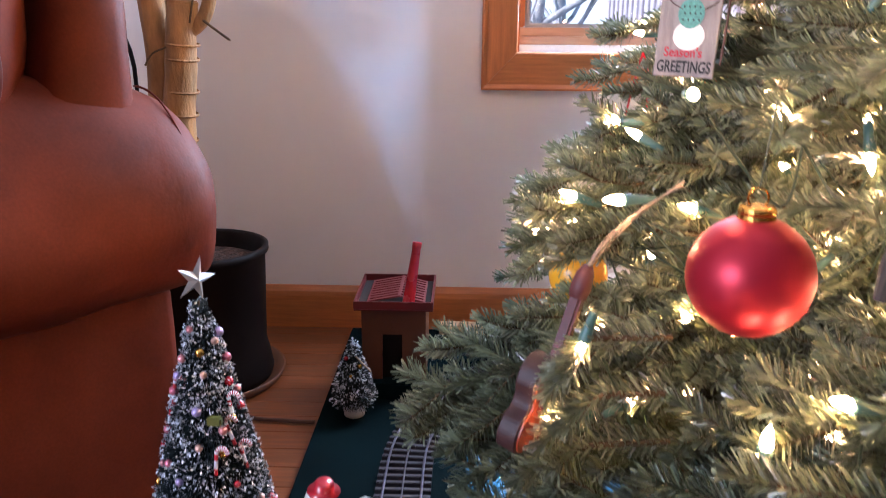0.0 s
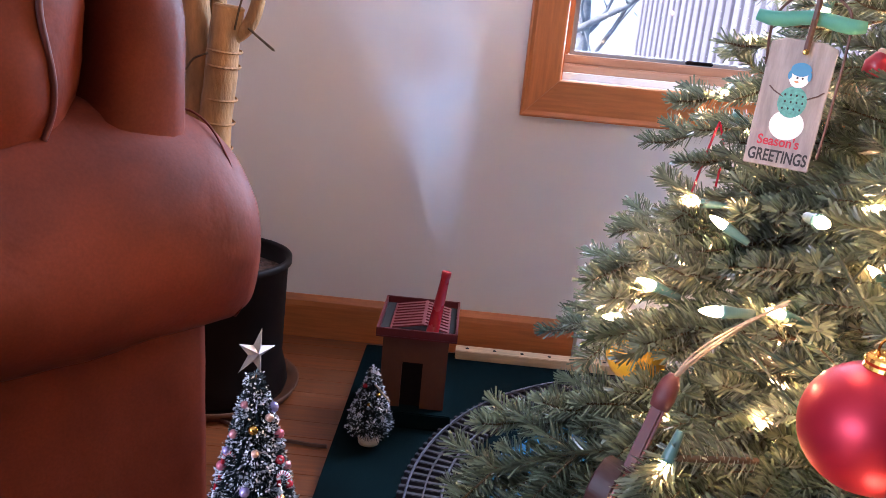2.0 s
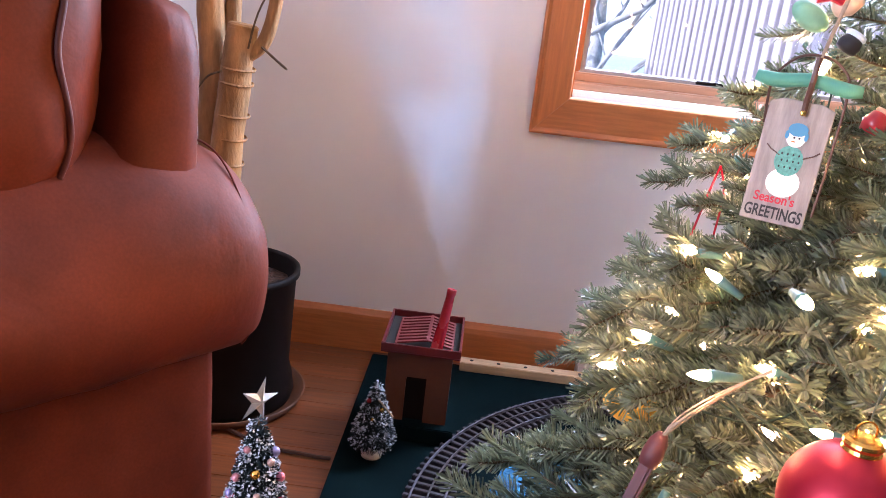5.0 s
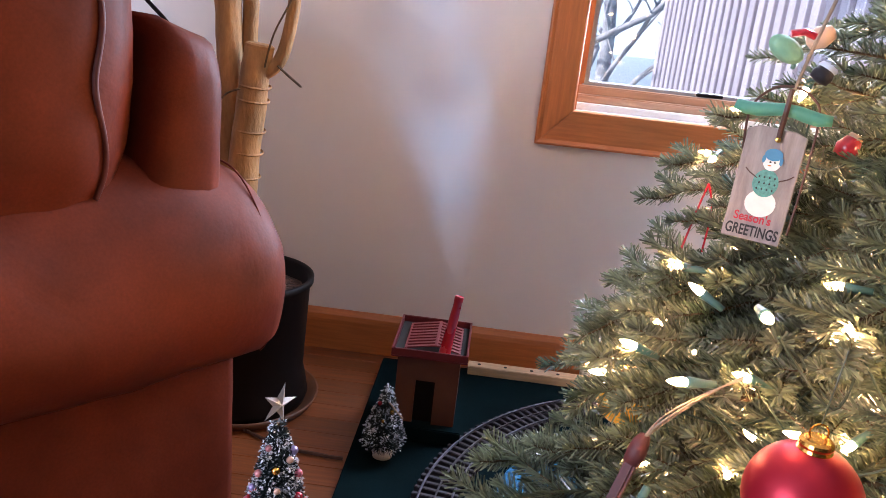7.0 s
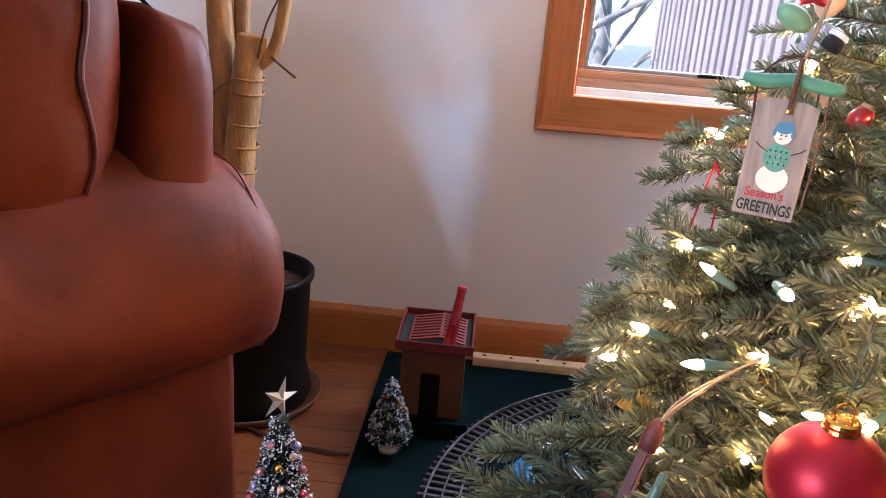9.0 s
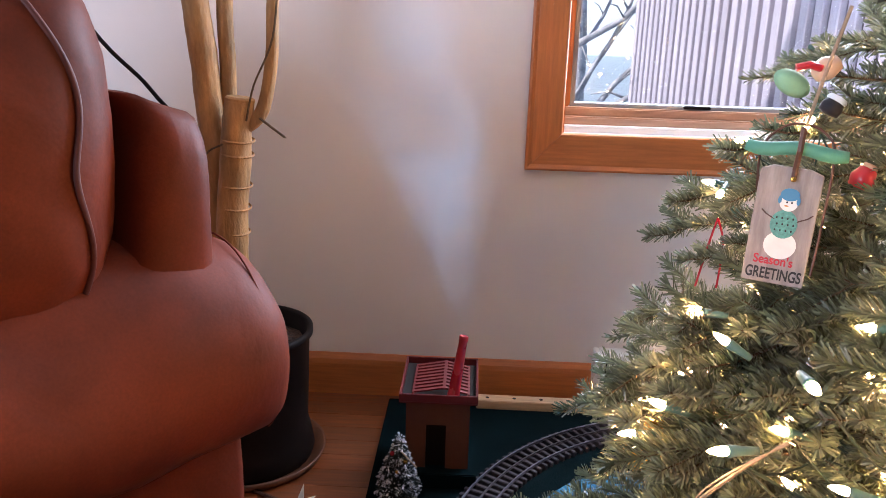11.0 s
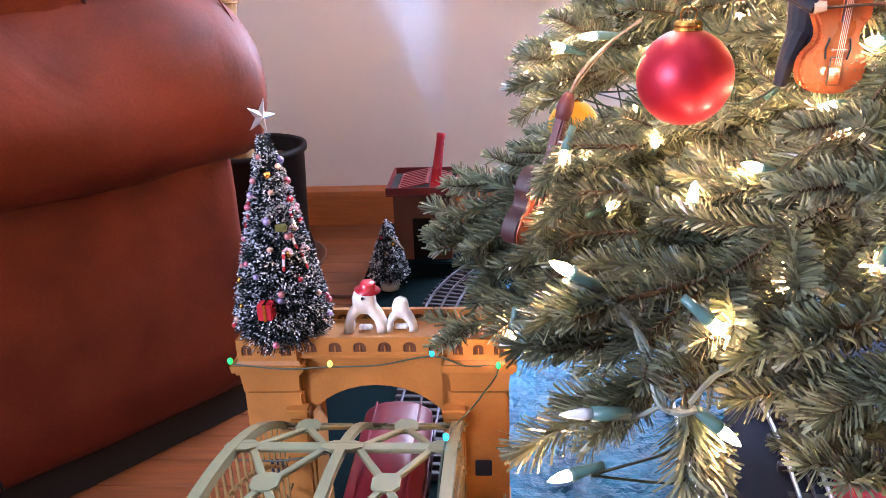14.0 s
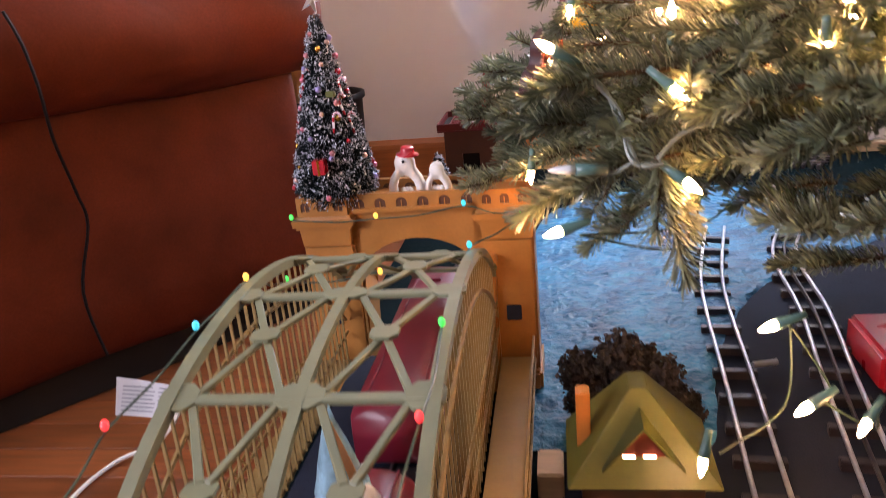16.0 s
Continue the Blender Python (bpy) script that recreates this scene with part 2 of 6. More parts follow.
M_OLD_RAIL = mat("tarnished_rail", (0.13, 0.12, 0.15), 0.42, metal=0.8, var=0.3, scale=60, bump=0.08)
M_TIE = mat("dark_tie", (0.030, 0.022, 0.028), 0.5, var=0.3, bump=0.2, rnd=0.2)
M_MAGENTA = mat("crimson_car_enamel", (0.15, 0.006, 0.018), 0.42, var=0.1, bump=0.02, coat=0.08)
# lilac that imitates light reflected on the sides of the cars
M_LILAC_SHEEN = mat("lilac_sheen", (0.42, 0.26, 0.42), 0.25, var=0.06, bump=0.02, coat=0.5)
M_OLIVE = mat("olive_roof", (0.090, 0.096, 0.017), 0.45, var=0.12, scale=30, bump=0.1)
# shaded copy of the olive, for the left dormer slope
M_OLIVE_SHADED = mat("shaded_olive_roof", (0.050, 0.060, 0.014), 0.5, var=0.15, bump=0.1)
M_BRICKRED = mat("brown_red_wall", (0.19, 0.035, 0.02), 0.5, var=0.15, bump=0.1)
M_ORANGE = mat("orange_chimney", (0.55, 0.20, 0.04), 0.45, var=0.1, bump=0.1)
M_LICHEN = mat("brown_lichen", (0.048, 0.034, 0.026), 0.9, var=0.5, scale=90, bump=0.8, bscale=300)
M_NEEDLE = mat("fir_needle", (0.160, 0.173, 0.100), 0.30, var=0.25, scale=9, bump=0, spec=0.8, col2=(0.072, 0.098, 0.062), rnd=0.18, isl=0.55)
# light also passes through the thin needles
nn, nl = M_NEEDLE.node_tree.nodes, M_NEEDLE.node_tree.links
thin, blend_, body_ = nn.new("ShaderNodeBsdfTranslucent"), nn.new("ShaderNodeMixShader"), nn["Principled BSDF"]
nl.new(body_.inputs["Base Color"].links[0].from_socket, thin.inputs[0])
blend_.inputs[0].default_value = 0.16
nl.new(body_.outputs[0], blend_.inputs[1])
nl.new(thin.outputs[0], blend_.inputs[2])
nl.new(blend_.outputs[0], nn["Material Output"].inputs[0])
M_TWIG = mat("twig", (0.12, 0.075, 0.035), 0.8, var=0.3, scale=60, bump=0.3)
M_WIRE = mat("green_wire", (0.03, 0.055, 0.035), 0.45, var=0.15, bump=0)
M_SOCKET = mat("green_socket", (0.058, 0.135, 0.12), 0.35, var=0.15, bump=0)
M_LEAD = mat("grey_green_lead", (0.17, 0.20, 0.165), 0.4, var=0.15, bump=0)
M_CLEAR = mat("white_cord", (0.7, 0.66, 0.6), 0.5, var=0.08, bump=0)
M_BULB = glow("warm_bulb", (1.0, 0.56, 0.24), 108.0)
M_LED = {"green": glow("led_green", (0.01, 0.80, 0.10), 0.30), "amber": glow("led_amber", (1.0, 0.58, 0.08), 0.50),
         "aqua": glow("led_aqua", (0.02, 0.50, 0.68), 0.34), "red": glow("led_red", (1.0, 0.05, 0.05), 0.45)}
M_LITWIN = glow("lit_window", (1.0, 0.72, 0.40), 6.0)
M_BALL = mat("matt_red_ornament", (0.37, 0.012, 0.027), 0.40, metal=0.55, var=0.04, bump=0.02, bscale=600)
M_GOLD = mat("gold_cap", (0.75, 0.42, 0.09), 0.25, metal=1.0, var=0.1, bump=0.05)
M_YELLOW = mat("yellow_ornament", (0.75, 0.36, 0.015), 0.35, var=0.06, bump=0.05)
M_WOODTAG = mat("weathered_board", (0.30, 0.26, 0.24), 0.7, var=0.18, scale=25, bump=0.2, bscale=150, stretch=(6, 6, 1))
M_GREENTAG = mat("jade_green_paint", (0.07, 0.27, 0.18), 0.55, var=0.12, bump=0.1)
M_STRAP = mat("brown_strap", (0.07, 0.028, 0.018), 0.55, var=0.15)
M_TWINE = mat("jute_twine", (0.34, 0.25, 0.17), 0.85, var=0.25, scale=80, bump=0.6, bscale=400)
M_INK = mat("black_ink", (0.015, 0.013, 0.012), 0.6, var=0.1, bump=0)
M_REDINK = mat("red_ink", (0.45, 0.02, 0.035), 0.6, var=0.1, bump=0)
M_BLUEINK = mat("blue_paint", (0.05, 0.22, 0.38), 0.6, var=0.1, bump=0)
M_TEALINK = mat("teal_paint", (0.10, 0.33, 0.27), 0.6, var=0.25, scale=400, bump=0)
M_VIOLIN = mat("violin_varnish", (0.040, 0.010, 0.010), 0.6, var=0.3, bump=0.04, coat=0.0)
M_PURPLE = mat("plum_varnish", (0.095, 0.020, 0.018), 0.6, var=0.2, coat=0.0, bump=0.04)
M_CELLO = mat("orange_varnish", (0.42, 0.085, 0.018), 0.3, var=0.2, coat=0.4, bump=0.04)
M_FACE = mat("orange_red_varnish", (0.24, 0.034, 0.010), 0.45, var=0.25, coat=0.12, bump=0.04)
M_NAVY = mat("navy_cloth", (0.005, 0.0055, 0.011), 0.7, var=0.2)
M_SKINTONE = mat("painted_resin", (0.6, 0.4, 0.28), 0.5, var=0.06)
M_SILVER = mat("silver_foil", (0.60, 0.62, 0.66), 0.34, metal=0.8, var=0.1, bump=0.1)
M_BRISTLE = mat("dark_bristle", (0.007, 0.020, 0.024), 0.6, var=0.3, bump=0)
M_FROST = mat("frosted_tip", (0.66, 0.71, 0.80), 0.7, var=0.08, bump=0)
M_FLECK = mat("frosted_fleck", (0.66, 0.70, 0.78), 0.7, var=0.15, scale=40, bump=0)
M_PAPER = mat("white_paper_tag", (0.55, 0.54, 0.55), 0.7, var=0.05, bump=0)
M_GREYINK = mat("grey_print", (0.25, 0.25, 0.27), 0.7, var=0.05, bump=0)

M_CLEARGLASS = mat("clear_bulb_glass", (0.75, 0.78, 0.80), 0.12, var=0.05, bump=0, coat=0.6)

# ---- the room ----
Y = 1.80
WX0, WX1, WZ0, WZ1 = 0.168, 1.06, 0.648, 1.85


def wall(name, pieces, mats=M_WALL, label="plain off-white painted wall"):
    bm = bmesh.new()
    for p in pieces:
        box(bm, *p)
    return tagged(part(name, bm, mats), label, "wall", kind="structure")


wall("wall_north", [(-2.2, WX0, Y, Y + 0.15, 0, 2.4), (WX1, 2.6, Y, Y + 0.15, 0, 2.4), (WX0, WX1, Y, Y + 0.15, 0, WZ0), (WX0, WX1, Y, Y + 0.15, WZ1, 2.4)])
# east and south walls are out of view, kept dark to cut bounce light
wall("wall_east", [(2.6, 2.75, -2.4, Y + 0.15, 0, 2.4)], M_WALL2, "unseen plain wall kept dark to cut bounce light")
# the opening in this unseen wall is made for the added side light
wall("wall_west", [(-2.35, -2.2, -2.4, -1.85, 0, 2.4), (-2.35, -2.2, -0.55, Y + 0.15, 0, 2.4), (-2.35, -2.2, -1.85, -0.55, 0, 0.6), (-2.35, -2.2, -1.85, -0.55, 1.7, 2.4)])
wall("wall_south", [(-2.35, 2.75, -2.55, -2.4, 0, 2.4)], M_WALL2, "unseen plain wall kept dark to cut bounce light")
tagged(part("ceiling", boxed(-2.35, 2.75, -2.55, Y + 0.15, 2.4, 2.5), M_CEIL), "plain white ceiling", "ceiling", kind="structure")

bm = bmesh.new()
prof = [(0, 0), (-0.014, 0), (-0.014, 0.078), (-0.012, 0.090), (-0.007, 0.098), (-0.004, 0.103), (0, 0.103)]
loft(bm, [[V((x, Y + a, z)) for a, z in prof] for x in (-2.2, 0.275)])
tagged(part("baseboard", bm, M_OAK), "honey-stained oak baseboard along the wall", "baseboard", kind="structure")

# the window: casing of four mitred boards, jamb, stops, sash and pane
window = thing("window_1", (WX0, Y, WZ0), "oak-framed window with a grey sash and daylight outside", "window", kind="structure")
CW = 0.078


def casing_board(a0, a1, b0, b1, m, label=""):
    """A mitred board: outer edge a0-a1, inner edge b0-b1."""
    bm = bmesh.new()
    a0, a1, b0, b1 = V(a0), V(a1), V(b0), V(b1)
    rings = []
    for o, i in ((a0, b0), (a1, b1)):
        r = []
        for f, d in ((0, 0), (0, 0.019), (0.06, 0.021), (0.16, 0.016), (0.2, 0.0165), (0.93, 0.0165), (0.965, 0.0160), (0.985, 0.0145), (1, 0.0115), (1, 0)):
            p = o.lerp(i, f)
            r.append(V((p.x, Y - d, p.y)))
        rings.append(r)
    loft(bm, rings)
    bmesh.ops.recalc_face_normals(bm, faces=bm.faces[:])
    return part("casing", bm, m, window, label)


g = 0.0008
ox0, ox1, oz0, oz1 = WX0 - CW, WX1 + CW, WZ0 - CW - 0.004, WZ1 + CW
casing_board((ox0, oz0 + g), (ox0, oz1), (WX0, WZ0 + g), (WX0, WZ1), M_OAKV)
casing_board((ox1, oz0 + g), (ox1, oz1), (WX1, WZ0 + g), (WX1, WZ1), M_OAKV)
casing_board((ox0, oz0), (ox1, oz0), (WX0, WZ0), (WX1, WZ0), M_OAK)
casing_board((ox0, oz1), (ox1, oz1), (WX0, WZ1), (WX1, WZ1), M_OAK)
part("jamb", boxed(WX0 - 0.001, WX0 + 0.004, Y + 0.001, Y + 0.14, WZ0, WZ1), M_OAKV, window)
part("jamb", boxed(WX1 - 0.004, WX1 + 0.001, Y + 0.001, Y + 0.14, WZ0, WZ1), M_OAKV, window)
part("window_sill", boxed(WX0 + 0.004, WX1 - 0.004, Y + 0.012, Y + 0.14, WZ0 - 0.001, WZ0 + 0.015, 0.002), M_WHITE, window, "white sill strip")
# oak made paler and pinker: the daylight sheen on the stops is in the colour
M_OAK_SHEEN = mat("oak_with_sheen", (0.52, 0.29, 0.19), 0.4, var=0.12, scale=10, bump=0.06, bscale=90, coat=0.2, stretch=(1, 8, 14))
part("stop", boxed(WX0 + 0.004, WX1 - 0.004, Y + 0.030, Y + 0.060, WZ0 + 0.0152, WZ0 + 0.033, 0.003), M_OAK_SHEEN, window)
part("stop", boxed(WX0 + 0.004, WX1 - 0.004, Y + 0.045, Y + 0.075, WZ0 + 0.0332, WZ0 + 0.052, 0.003), M_OAK_SHEEN, window)
part("stop", boxed(WX0 + 0.004, WX0 + 0.018, Y + 0.048, Y + 0.075, WZ0 + 0.0525, WZ1, 0.003), M_OAKV, window)
sash = part("window_frame", boxed(WX0 + 0.018, WX1 - 0.018, Y + 0.060, Y + 0.085, WZ0 + 0.0525, WZ0 + 0.061, 0.002), M_GREYSASH, window)
part("window_frame", boxed(WX0 + 0.018, WX0 + 0.030, Y + 0.060, Y + 0.085, WZ0 + 0.056, WZ1 - 0.02, 0.003), M_GREYSASH, window)
part("window_frame", boxed(WX1 - 0.034, WX1 - 0.018, Y + 0.060, Y + 0.085, WZ0 + 0.056, WZ1 - 0.02, 0.003), M_GREYSASH, window)
part("latch", boxed(0.44, 0.50, Y + 0.052, Y + 0.060, WZ0 + 0.054, WZ0 + 0.062, 0.002), M_BLACK, window, "small dark latch")
m = bpy.data.materials.new("window_glass")
m.use_nodes = True
nt = m.node_tree
nt.nodes.clear()
o_, tr_, gl_, mx_ = (nt.nodes.new(k) for k in ("ShaderNodeOutputMaterial", "ShaderNodeBsdfTransparent", "ShaderNodeBsdfGlossy", "ShaderNodeMixShader"))
gl_.inputs["Roughness"].default_value = 0.02
fr_ = nt.nodes.new("ShaderNodeFresnel")
fr_.inputs[0].default_value = 1.45
nt.links.new(fr_.outputs[0], mx_.inputs[0])
nt.links.new(tr_.outputs[0], mx_.inputs[1])
nt.links.new(gl_.outputs[0], mx_.inputs[2])
nt.links.new(mx_.outputs[0], o_.inputs[0])
M_GLASS = m
pane = part("pane", boxed(WX0 + 0.030, WX1 - 0.034, Y + 0.071, Y + 0.074, WZ0 + 0.056, WZ1 - 0.02), M_GLASS, window)
pane.visible_shadow = False

# outdoors: snowy ground, a slatted white wall, bare trees
M_SNOWG = mat("snowy_ground", (0.34, 0.44, 0.51), 0.8, var=0.08, scale=2, bump=0.3, bscale=8)
bm = boxed(-60, 60, Y + 0.16, 120, -0.6, -0.5)
tagged(part("ground", bm, M_SNOWG), "snow-covered ground outside the window", "ground", kind="structure")
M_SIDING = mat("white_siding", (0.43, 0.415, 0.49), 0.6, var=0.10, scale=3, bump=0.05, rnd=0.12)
M_SIDEGAP = mat("mauve_siding_gap", (0.10, 0.085, 0.135), 0.7, var=0.15)
# backdrop panel glows by itself, in place of the bright distance outdoors
m = bpy.data.materials.new("glowing_backdrop")
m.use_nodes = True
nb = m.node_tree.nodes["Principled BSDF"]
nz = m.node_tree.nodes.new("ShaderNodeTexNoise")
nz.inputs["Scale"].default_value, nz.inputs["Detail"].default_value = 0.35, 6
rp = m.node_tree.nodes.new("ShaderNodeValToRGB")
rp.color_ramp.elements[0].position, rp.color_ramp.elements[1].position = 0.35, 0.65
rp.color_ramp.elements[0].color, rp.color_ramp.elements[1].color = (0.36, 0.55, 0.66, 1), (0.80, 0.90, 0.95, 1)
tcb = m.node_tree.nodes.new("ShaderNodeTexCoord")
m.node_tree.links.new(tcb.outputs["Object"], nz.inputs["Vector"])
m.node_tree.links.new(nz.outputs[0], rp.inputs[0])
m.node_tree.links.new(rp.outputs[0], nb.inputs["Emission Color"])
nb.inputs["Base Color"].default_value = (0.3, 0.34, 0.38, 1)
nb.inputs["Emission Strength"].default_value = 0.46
tagged(part("backdrop", boxed(-30, 60, 45, 45.3, -0.6, 26), m), "glowing pale blue panel standing in for the bright distance outdoors", "backdrop", kind="structure")
siding = thing("slatted_wall", (0.86, 4.6, -0.5), "white vertical-slat wall outside the window", "wall")
SA, SB = V((0.864, 4.6, 0)), V((1.012, 1.998, 0))
sd = (SB - SA).normalized()
sq = V((-sd.y, sd.x, 0)) * -1
bm = bmesh.new()
prism(bm, [SA + V((0, 0, -0.5)), SB + V((0, 0, -0.5)), SB + sq * -0.05 + V((0, 0, -0.5)), SA + sq * -0.05 + V((0, 0, -0.5))], (0, 0, 3.7))
bmesh.ops.recalc_face_normals(bm, faces=bm.faces[:])
part("backing", bm, M_SIDEGAP, siding)
slat_me = None
ang = math.degrees(math.atan2(sd.y, sd.x))
for i in range(27):
    if slat_me is None:
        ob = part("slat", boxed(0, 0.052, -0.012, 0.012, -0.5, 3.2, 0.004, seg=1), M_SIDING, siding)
        slat_me = ob.data
    else:
        ob = link("slat", slat_me, siding)
    p = SA + sd * (0.095 * i) + sq * 0.0125
    ob.matrix_basis = pose(p.x, p.y, 0, 0, 0, ang)

# bare trees outside
random.seed(4)
M_TREEBARK = mat("grey_bark", (0.42, 0.45, 0.50), 0.9, var=0.3, scale=12, bump=0.4, bscale=60)


def bare_tree(x, y, h):
    tree = thing("bare_tree", (x, y, -0.5), "leafless grey tree in the snow outside", "tree", "trees outside")
    trunk = [V((x + 0.05 * math.sin(i), y, -0.5 + h * i / 7)) for i in range(8)]
    part("trunk", tubed(trunk, [0.09 * (1 - i / 9) for i in range(8)], 8), M_TREEBARK, tree, smooth=True)
    for k in range(14):
        p = trunk[2 + k % 6]
        a = random.uniform(0, 6.28)
        d = V((math.cos(a), math.sin(a) * 0.5, random.uniform(0.1, 0.7)))
        pts = [p]
        for q in range(6):
            d = (d + V((random.uniform(-.4, .4), random.uniform(-.3, .3), random.uniform(-.2, .3)))).normalized()
            pts.append(pts[-1] + d * 0.22)
        bm = tubed(pts, [0.025 * (1 - i / 8) for i in range(7)], 5)
        for q in (2, 3, 4, 5):
            e = pts[q] + V((random.uniform(-.3, .3), random.uniform(-.2, .2), random.uniform(0, .35)))
            tube(bm, [pts[q], (pts[q] + e) / 2 + V((0, 0, .03)), e], [0.009, 0.006, 0.003], 4)
        part("limb", bm, M_TREEBARK, tree, smooth=True)
    return tree


for x, y, h in ((-0.1, 5.6, 3.4), (0.45, 6.8, 3.8), (1.0, 8.5, 4.2), (-0.9, 8.0, 4.0), (0.1, 9.5, 4.4), (0.55, 5.2, 1.7)):
    bare_tree(x, y, h)

# ---- the train board ----
BZ = 0.020
BX0, BX1, BY0, BY1 = -0.200, 1.75, -0.75, 1.735
train_board = thing("train_board", (0.5, 0.6, 0), "low board covered in dark green felt under the toy trains", "board")
part("panel", boxed(BX0, BX1, BY0, BY1, 0.001, BZ, 0.002), M_FELT, train_board)
lip = part("lip", boxed(0.004, 0.95, 1.700, 1.733, BZ + 0.0005, BZ + 0.022, 0.0015), M_RAW, train_board, "raw pine strip with drilled holes")
for i in range(14):
    # dark discs stand in for the shaded insides of the drilled holes
    x = 0.03 + i * 0.062
    part("hole", lathed([(0, 0), (0.0042, 0), (0.0042, 0.0012), (0, 0.0012)], 10, pose(x, 1.7165, BZ + 0.0216)), M_GAP_SHADE, lip)

# crumpled blue paper water inside the track loop
bm = bmesh.new()
outline = [(0.055, 0.43), (0.17, 0.425), (0.265, 0.435), (0.290, 0.52), (0.312, 0.63), (0.362, 0.76), (0.435, 0.88), (0.56, 0.99), (0.70, 1.10), (0.72, 1.25), (0.56, 1.43), (0.30, 1.46), (0.14, 1.36), (0.065, 1.16)]


def inside(x, y, poly):
    c = False
    for i in range(len(poly)):
        (x1, y1), (x2, y2) = poly[i], poly[i - 1]
        if (y1 > y) != (y2 > y) and x < (x2 - x1) * (y - y1) / (y2 - y1) + x1:
            c = not c
    return c


N = 0.0085
grid = {}


def water_vert(i, j):
    if (i, j) not in grid:
        x, y = 0.04 + i * N, 0.41 + j * N
        w = V((x, y, 0))
        h = abs(noise.noise(w * 26)) * 0.006 + abs(noise.noise(w * 70 + V((3, 1, 2)))) * 0.0035 + noise.noise(w * 9) * 0.002
        grid[(i, j)] = bm.verts.new((x + 0.002 * noise.noise(w * 80), y + 0.002 * noise.noise(w * 80 + V((9, 9, 9))), BZ + 0.0035 + max(-0.0015, h)))
    return grid[(i, j)]


for i in range(88):
    for j in range(126):
        x, y = 0.04 + (i + .5) * N, 0.41 + (j + .5) * N
        wob = 0.012 * noise.noise(V((x * 20, y * 20, 5)))
        if inside(x + wob, y + wob, outline):
            bm.faces.new((water_vert(i, j), water_vert(i + 1, j), water_vert(i + 1, j + 1), water_vert(i, j + 1)))
edge = [q.to_2d() for q in spline([V((x, y, 0)) for x, y in outline + outline[:1]], 8)]
bm.verts.ensure_lookup_table()
for v in bm.verts:
    if v.is_boundary:
        p, best = v.co.to_2d(), None
        for a, b in zip(edge, edge[1:]):
            t = max(0.0, min(1.0, (p - a).dot(b - a) / max(1e-9, (b - a).length_squared)))
            q = a + (b - a) * t
            if best is None or (q - p).length < (best - p).length:
                best = q
        w = V((best.x, best.y, 0))
        v.co.x, v.co.y, v.co.z = best.x + 0.004 * noise.noise(w * 30), best.y + 0.004 * noise.noise(w * 30 + V((5, 5, 5))), BZ + 0.0028
tagged(part("blue_paper_water", bm, M_BLUE), "crumpled blue paper laid out as a pond on the train board", "paper pond")
bm = bmesh.new()
prism(bm, [V((x, y, BZ + 0.0006)) for x, y in [(0.10, -0.7), (1.7, -0.7), (1.7, 1.20), (0.95, 1.20), (0.68, 1.11), (0.53, 1.00), (0.41, 0.90), (0.335, 0.77), (0.285, 0.62), (0.25, 0.45), (0.10, 0.42)]], (0, 0, 0.0012))
tagged(part("dark_mat", bm, M_DARKMAT), "charcoal cloth mat under the toy railway tracks", "mat")

# ---- toy railway tracks ----


def track(name, line, gauge, tie_len, tie_w, step, label, third=True, rz=0.016, rail_r=0.0028, steel=M_RAIL):
    """Tubular rails on cross ties along a line."""
    t = thing(name, line[0], label, "toy track", "toy railway tracks")
    line = [V(p) for p in line]
    cum = [0.0]
    for a, b in zip(line, line[1:]):
        cum.append(cum[-1] + (b - a).length)

    def at(s):
        i = max(k for k in range(len(cum)) if cum[k] <= s + 1e-9)
        i = min(i, len(line) - 2)
        f = (s - cum[i]) / (cum[i + 1] - cum[i])
        d = (line[i + 1] - line[i]).normalized()
        return line[i].lerp(line[i + 1], f), d
    offs = [-gauge / 2, gauge / 2] + ([0] if third else [])
    for o in offs:
        pts = []
        n = max(8, int(cum[-1] / 0.03))
        for k in range(n + 1):
            p, d = at(cum[-1] * k / n)
            nrm = V((d.y, -d.x, 0))
            pts.append(p + nrm * o + V((0, 0, rz)))
        bm = tubed(pts, rail_r if o else rail_r * 0.75, 8)
        low = [p - V((0, 0, rail_r + 0.0028)) for p in pts]
        tube(bm, low, 0.0009, 6)
        part("rail" if o else "centre_rail", bm, steel if o else M_TIE, t, smooth=True)
    data = None
    for k in range(int(cum[-1] / step)):
        p, d = at(step * (k + 0.5))
        if data is None:
            ob = part("tie", boxed(-tie_len / 2, tie_len / 2, -tie_w / 2, tie_w / 2, 0, rz - rail_r - 0.003, 0.001), M_TIE, t)
            data = ob.data
        else:
            ob = link("tie", data, t)
        ob.matrix_basis = pose(p.x, p.y, p.z, 0, 0, math.degrees(math.atan2(d.y, d.x)) - 90)
    return t


TX = -0.030
loop = [V((TX - 0.012, 0.68, BZ)), V((TX - 0.006, 0.85, BZ)), V((TX, 1.02, BZ))] + arc(0.497, 1.12, 0.527, 180, 62, 40, BZ)
track("wide_curved_track", loop, 0.057, 0.084, 0.0085, 0.0185, "wide curved toy railway track with dark ties and tarnished steel rails", rail_r=0.0021, steel=M_OLD_RAIL)
track("narrow_track", spline([(0.285, -0.25, BZ + 0.002), (0.298, 0.20, BZ + 0.002), (0.322, 0.55, BZ + 0.002), (0.345, 0.85, BZ + 0.002), (0.40, 1.12, BZ + 0.002)]), 0.032, 0.052, 0.012, 0.062,
      "narrow toy railway track with bright tubular steel rails", rz=0.017, third=False)
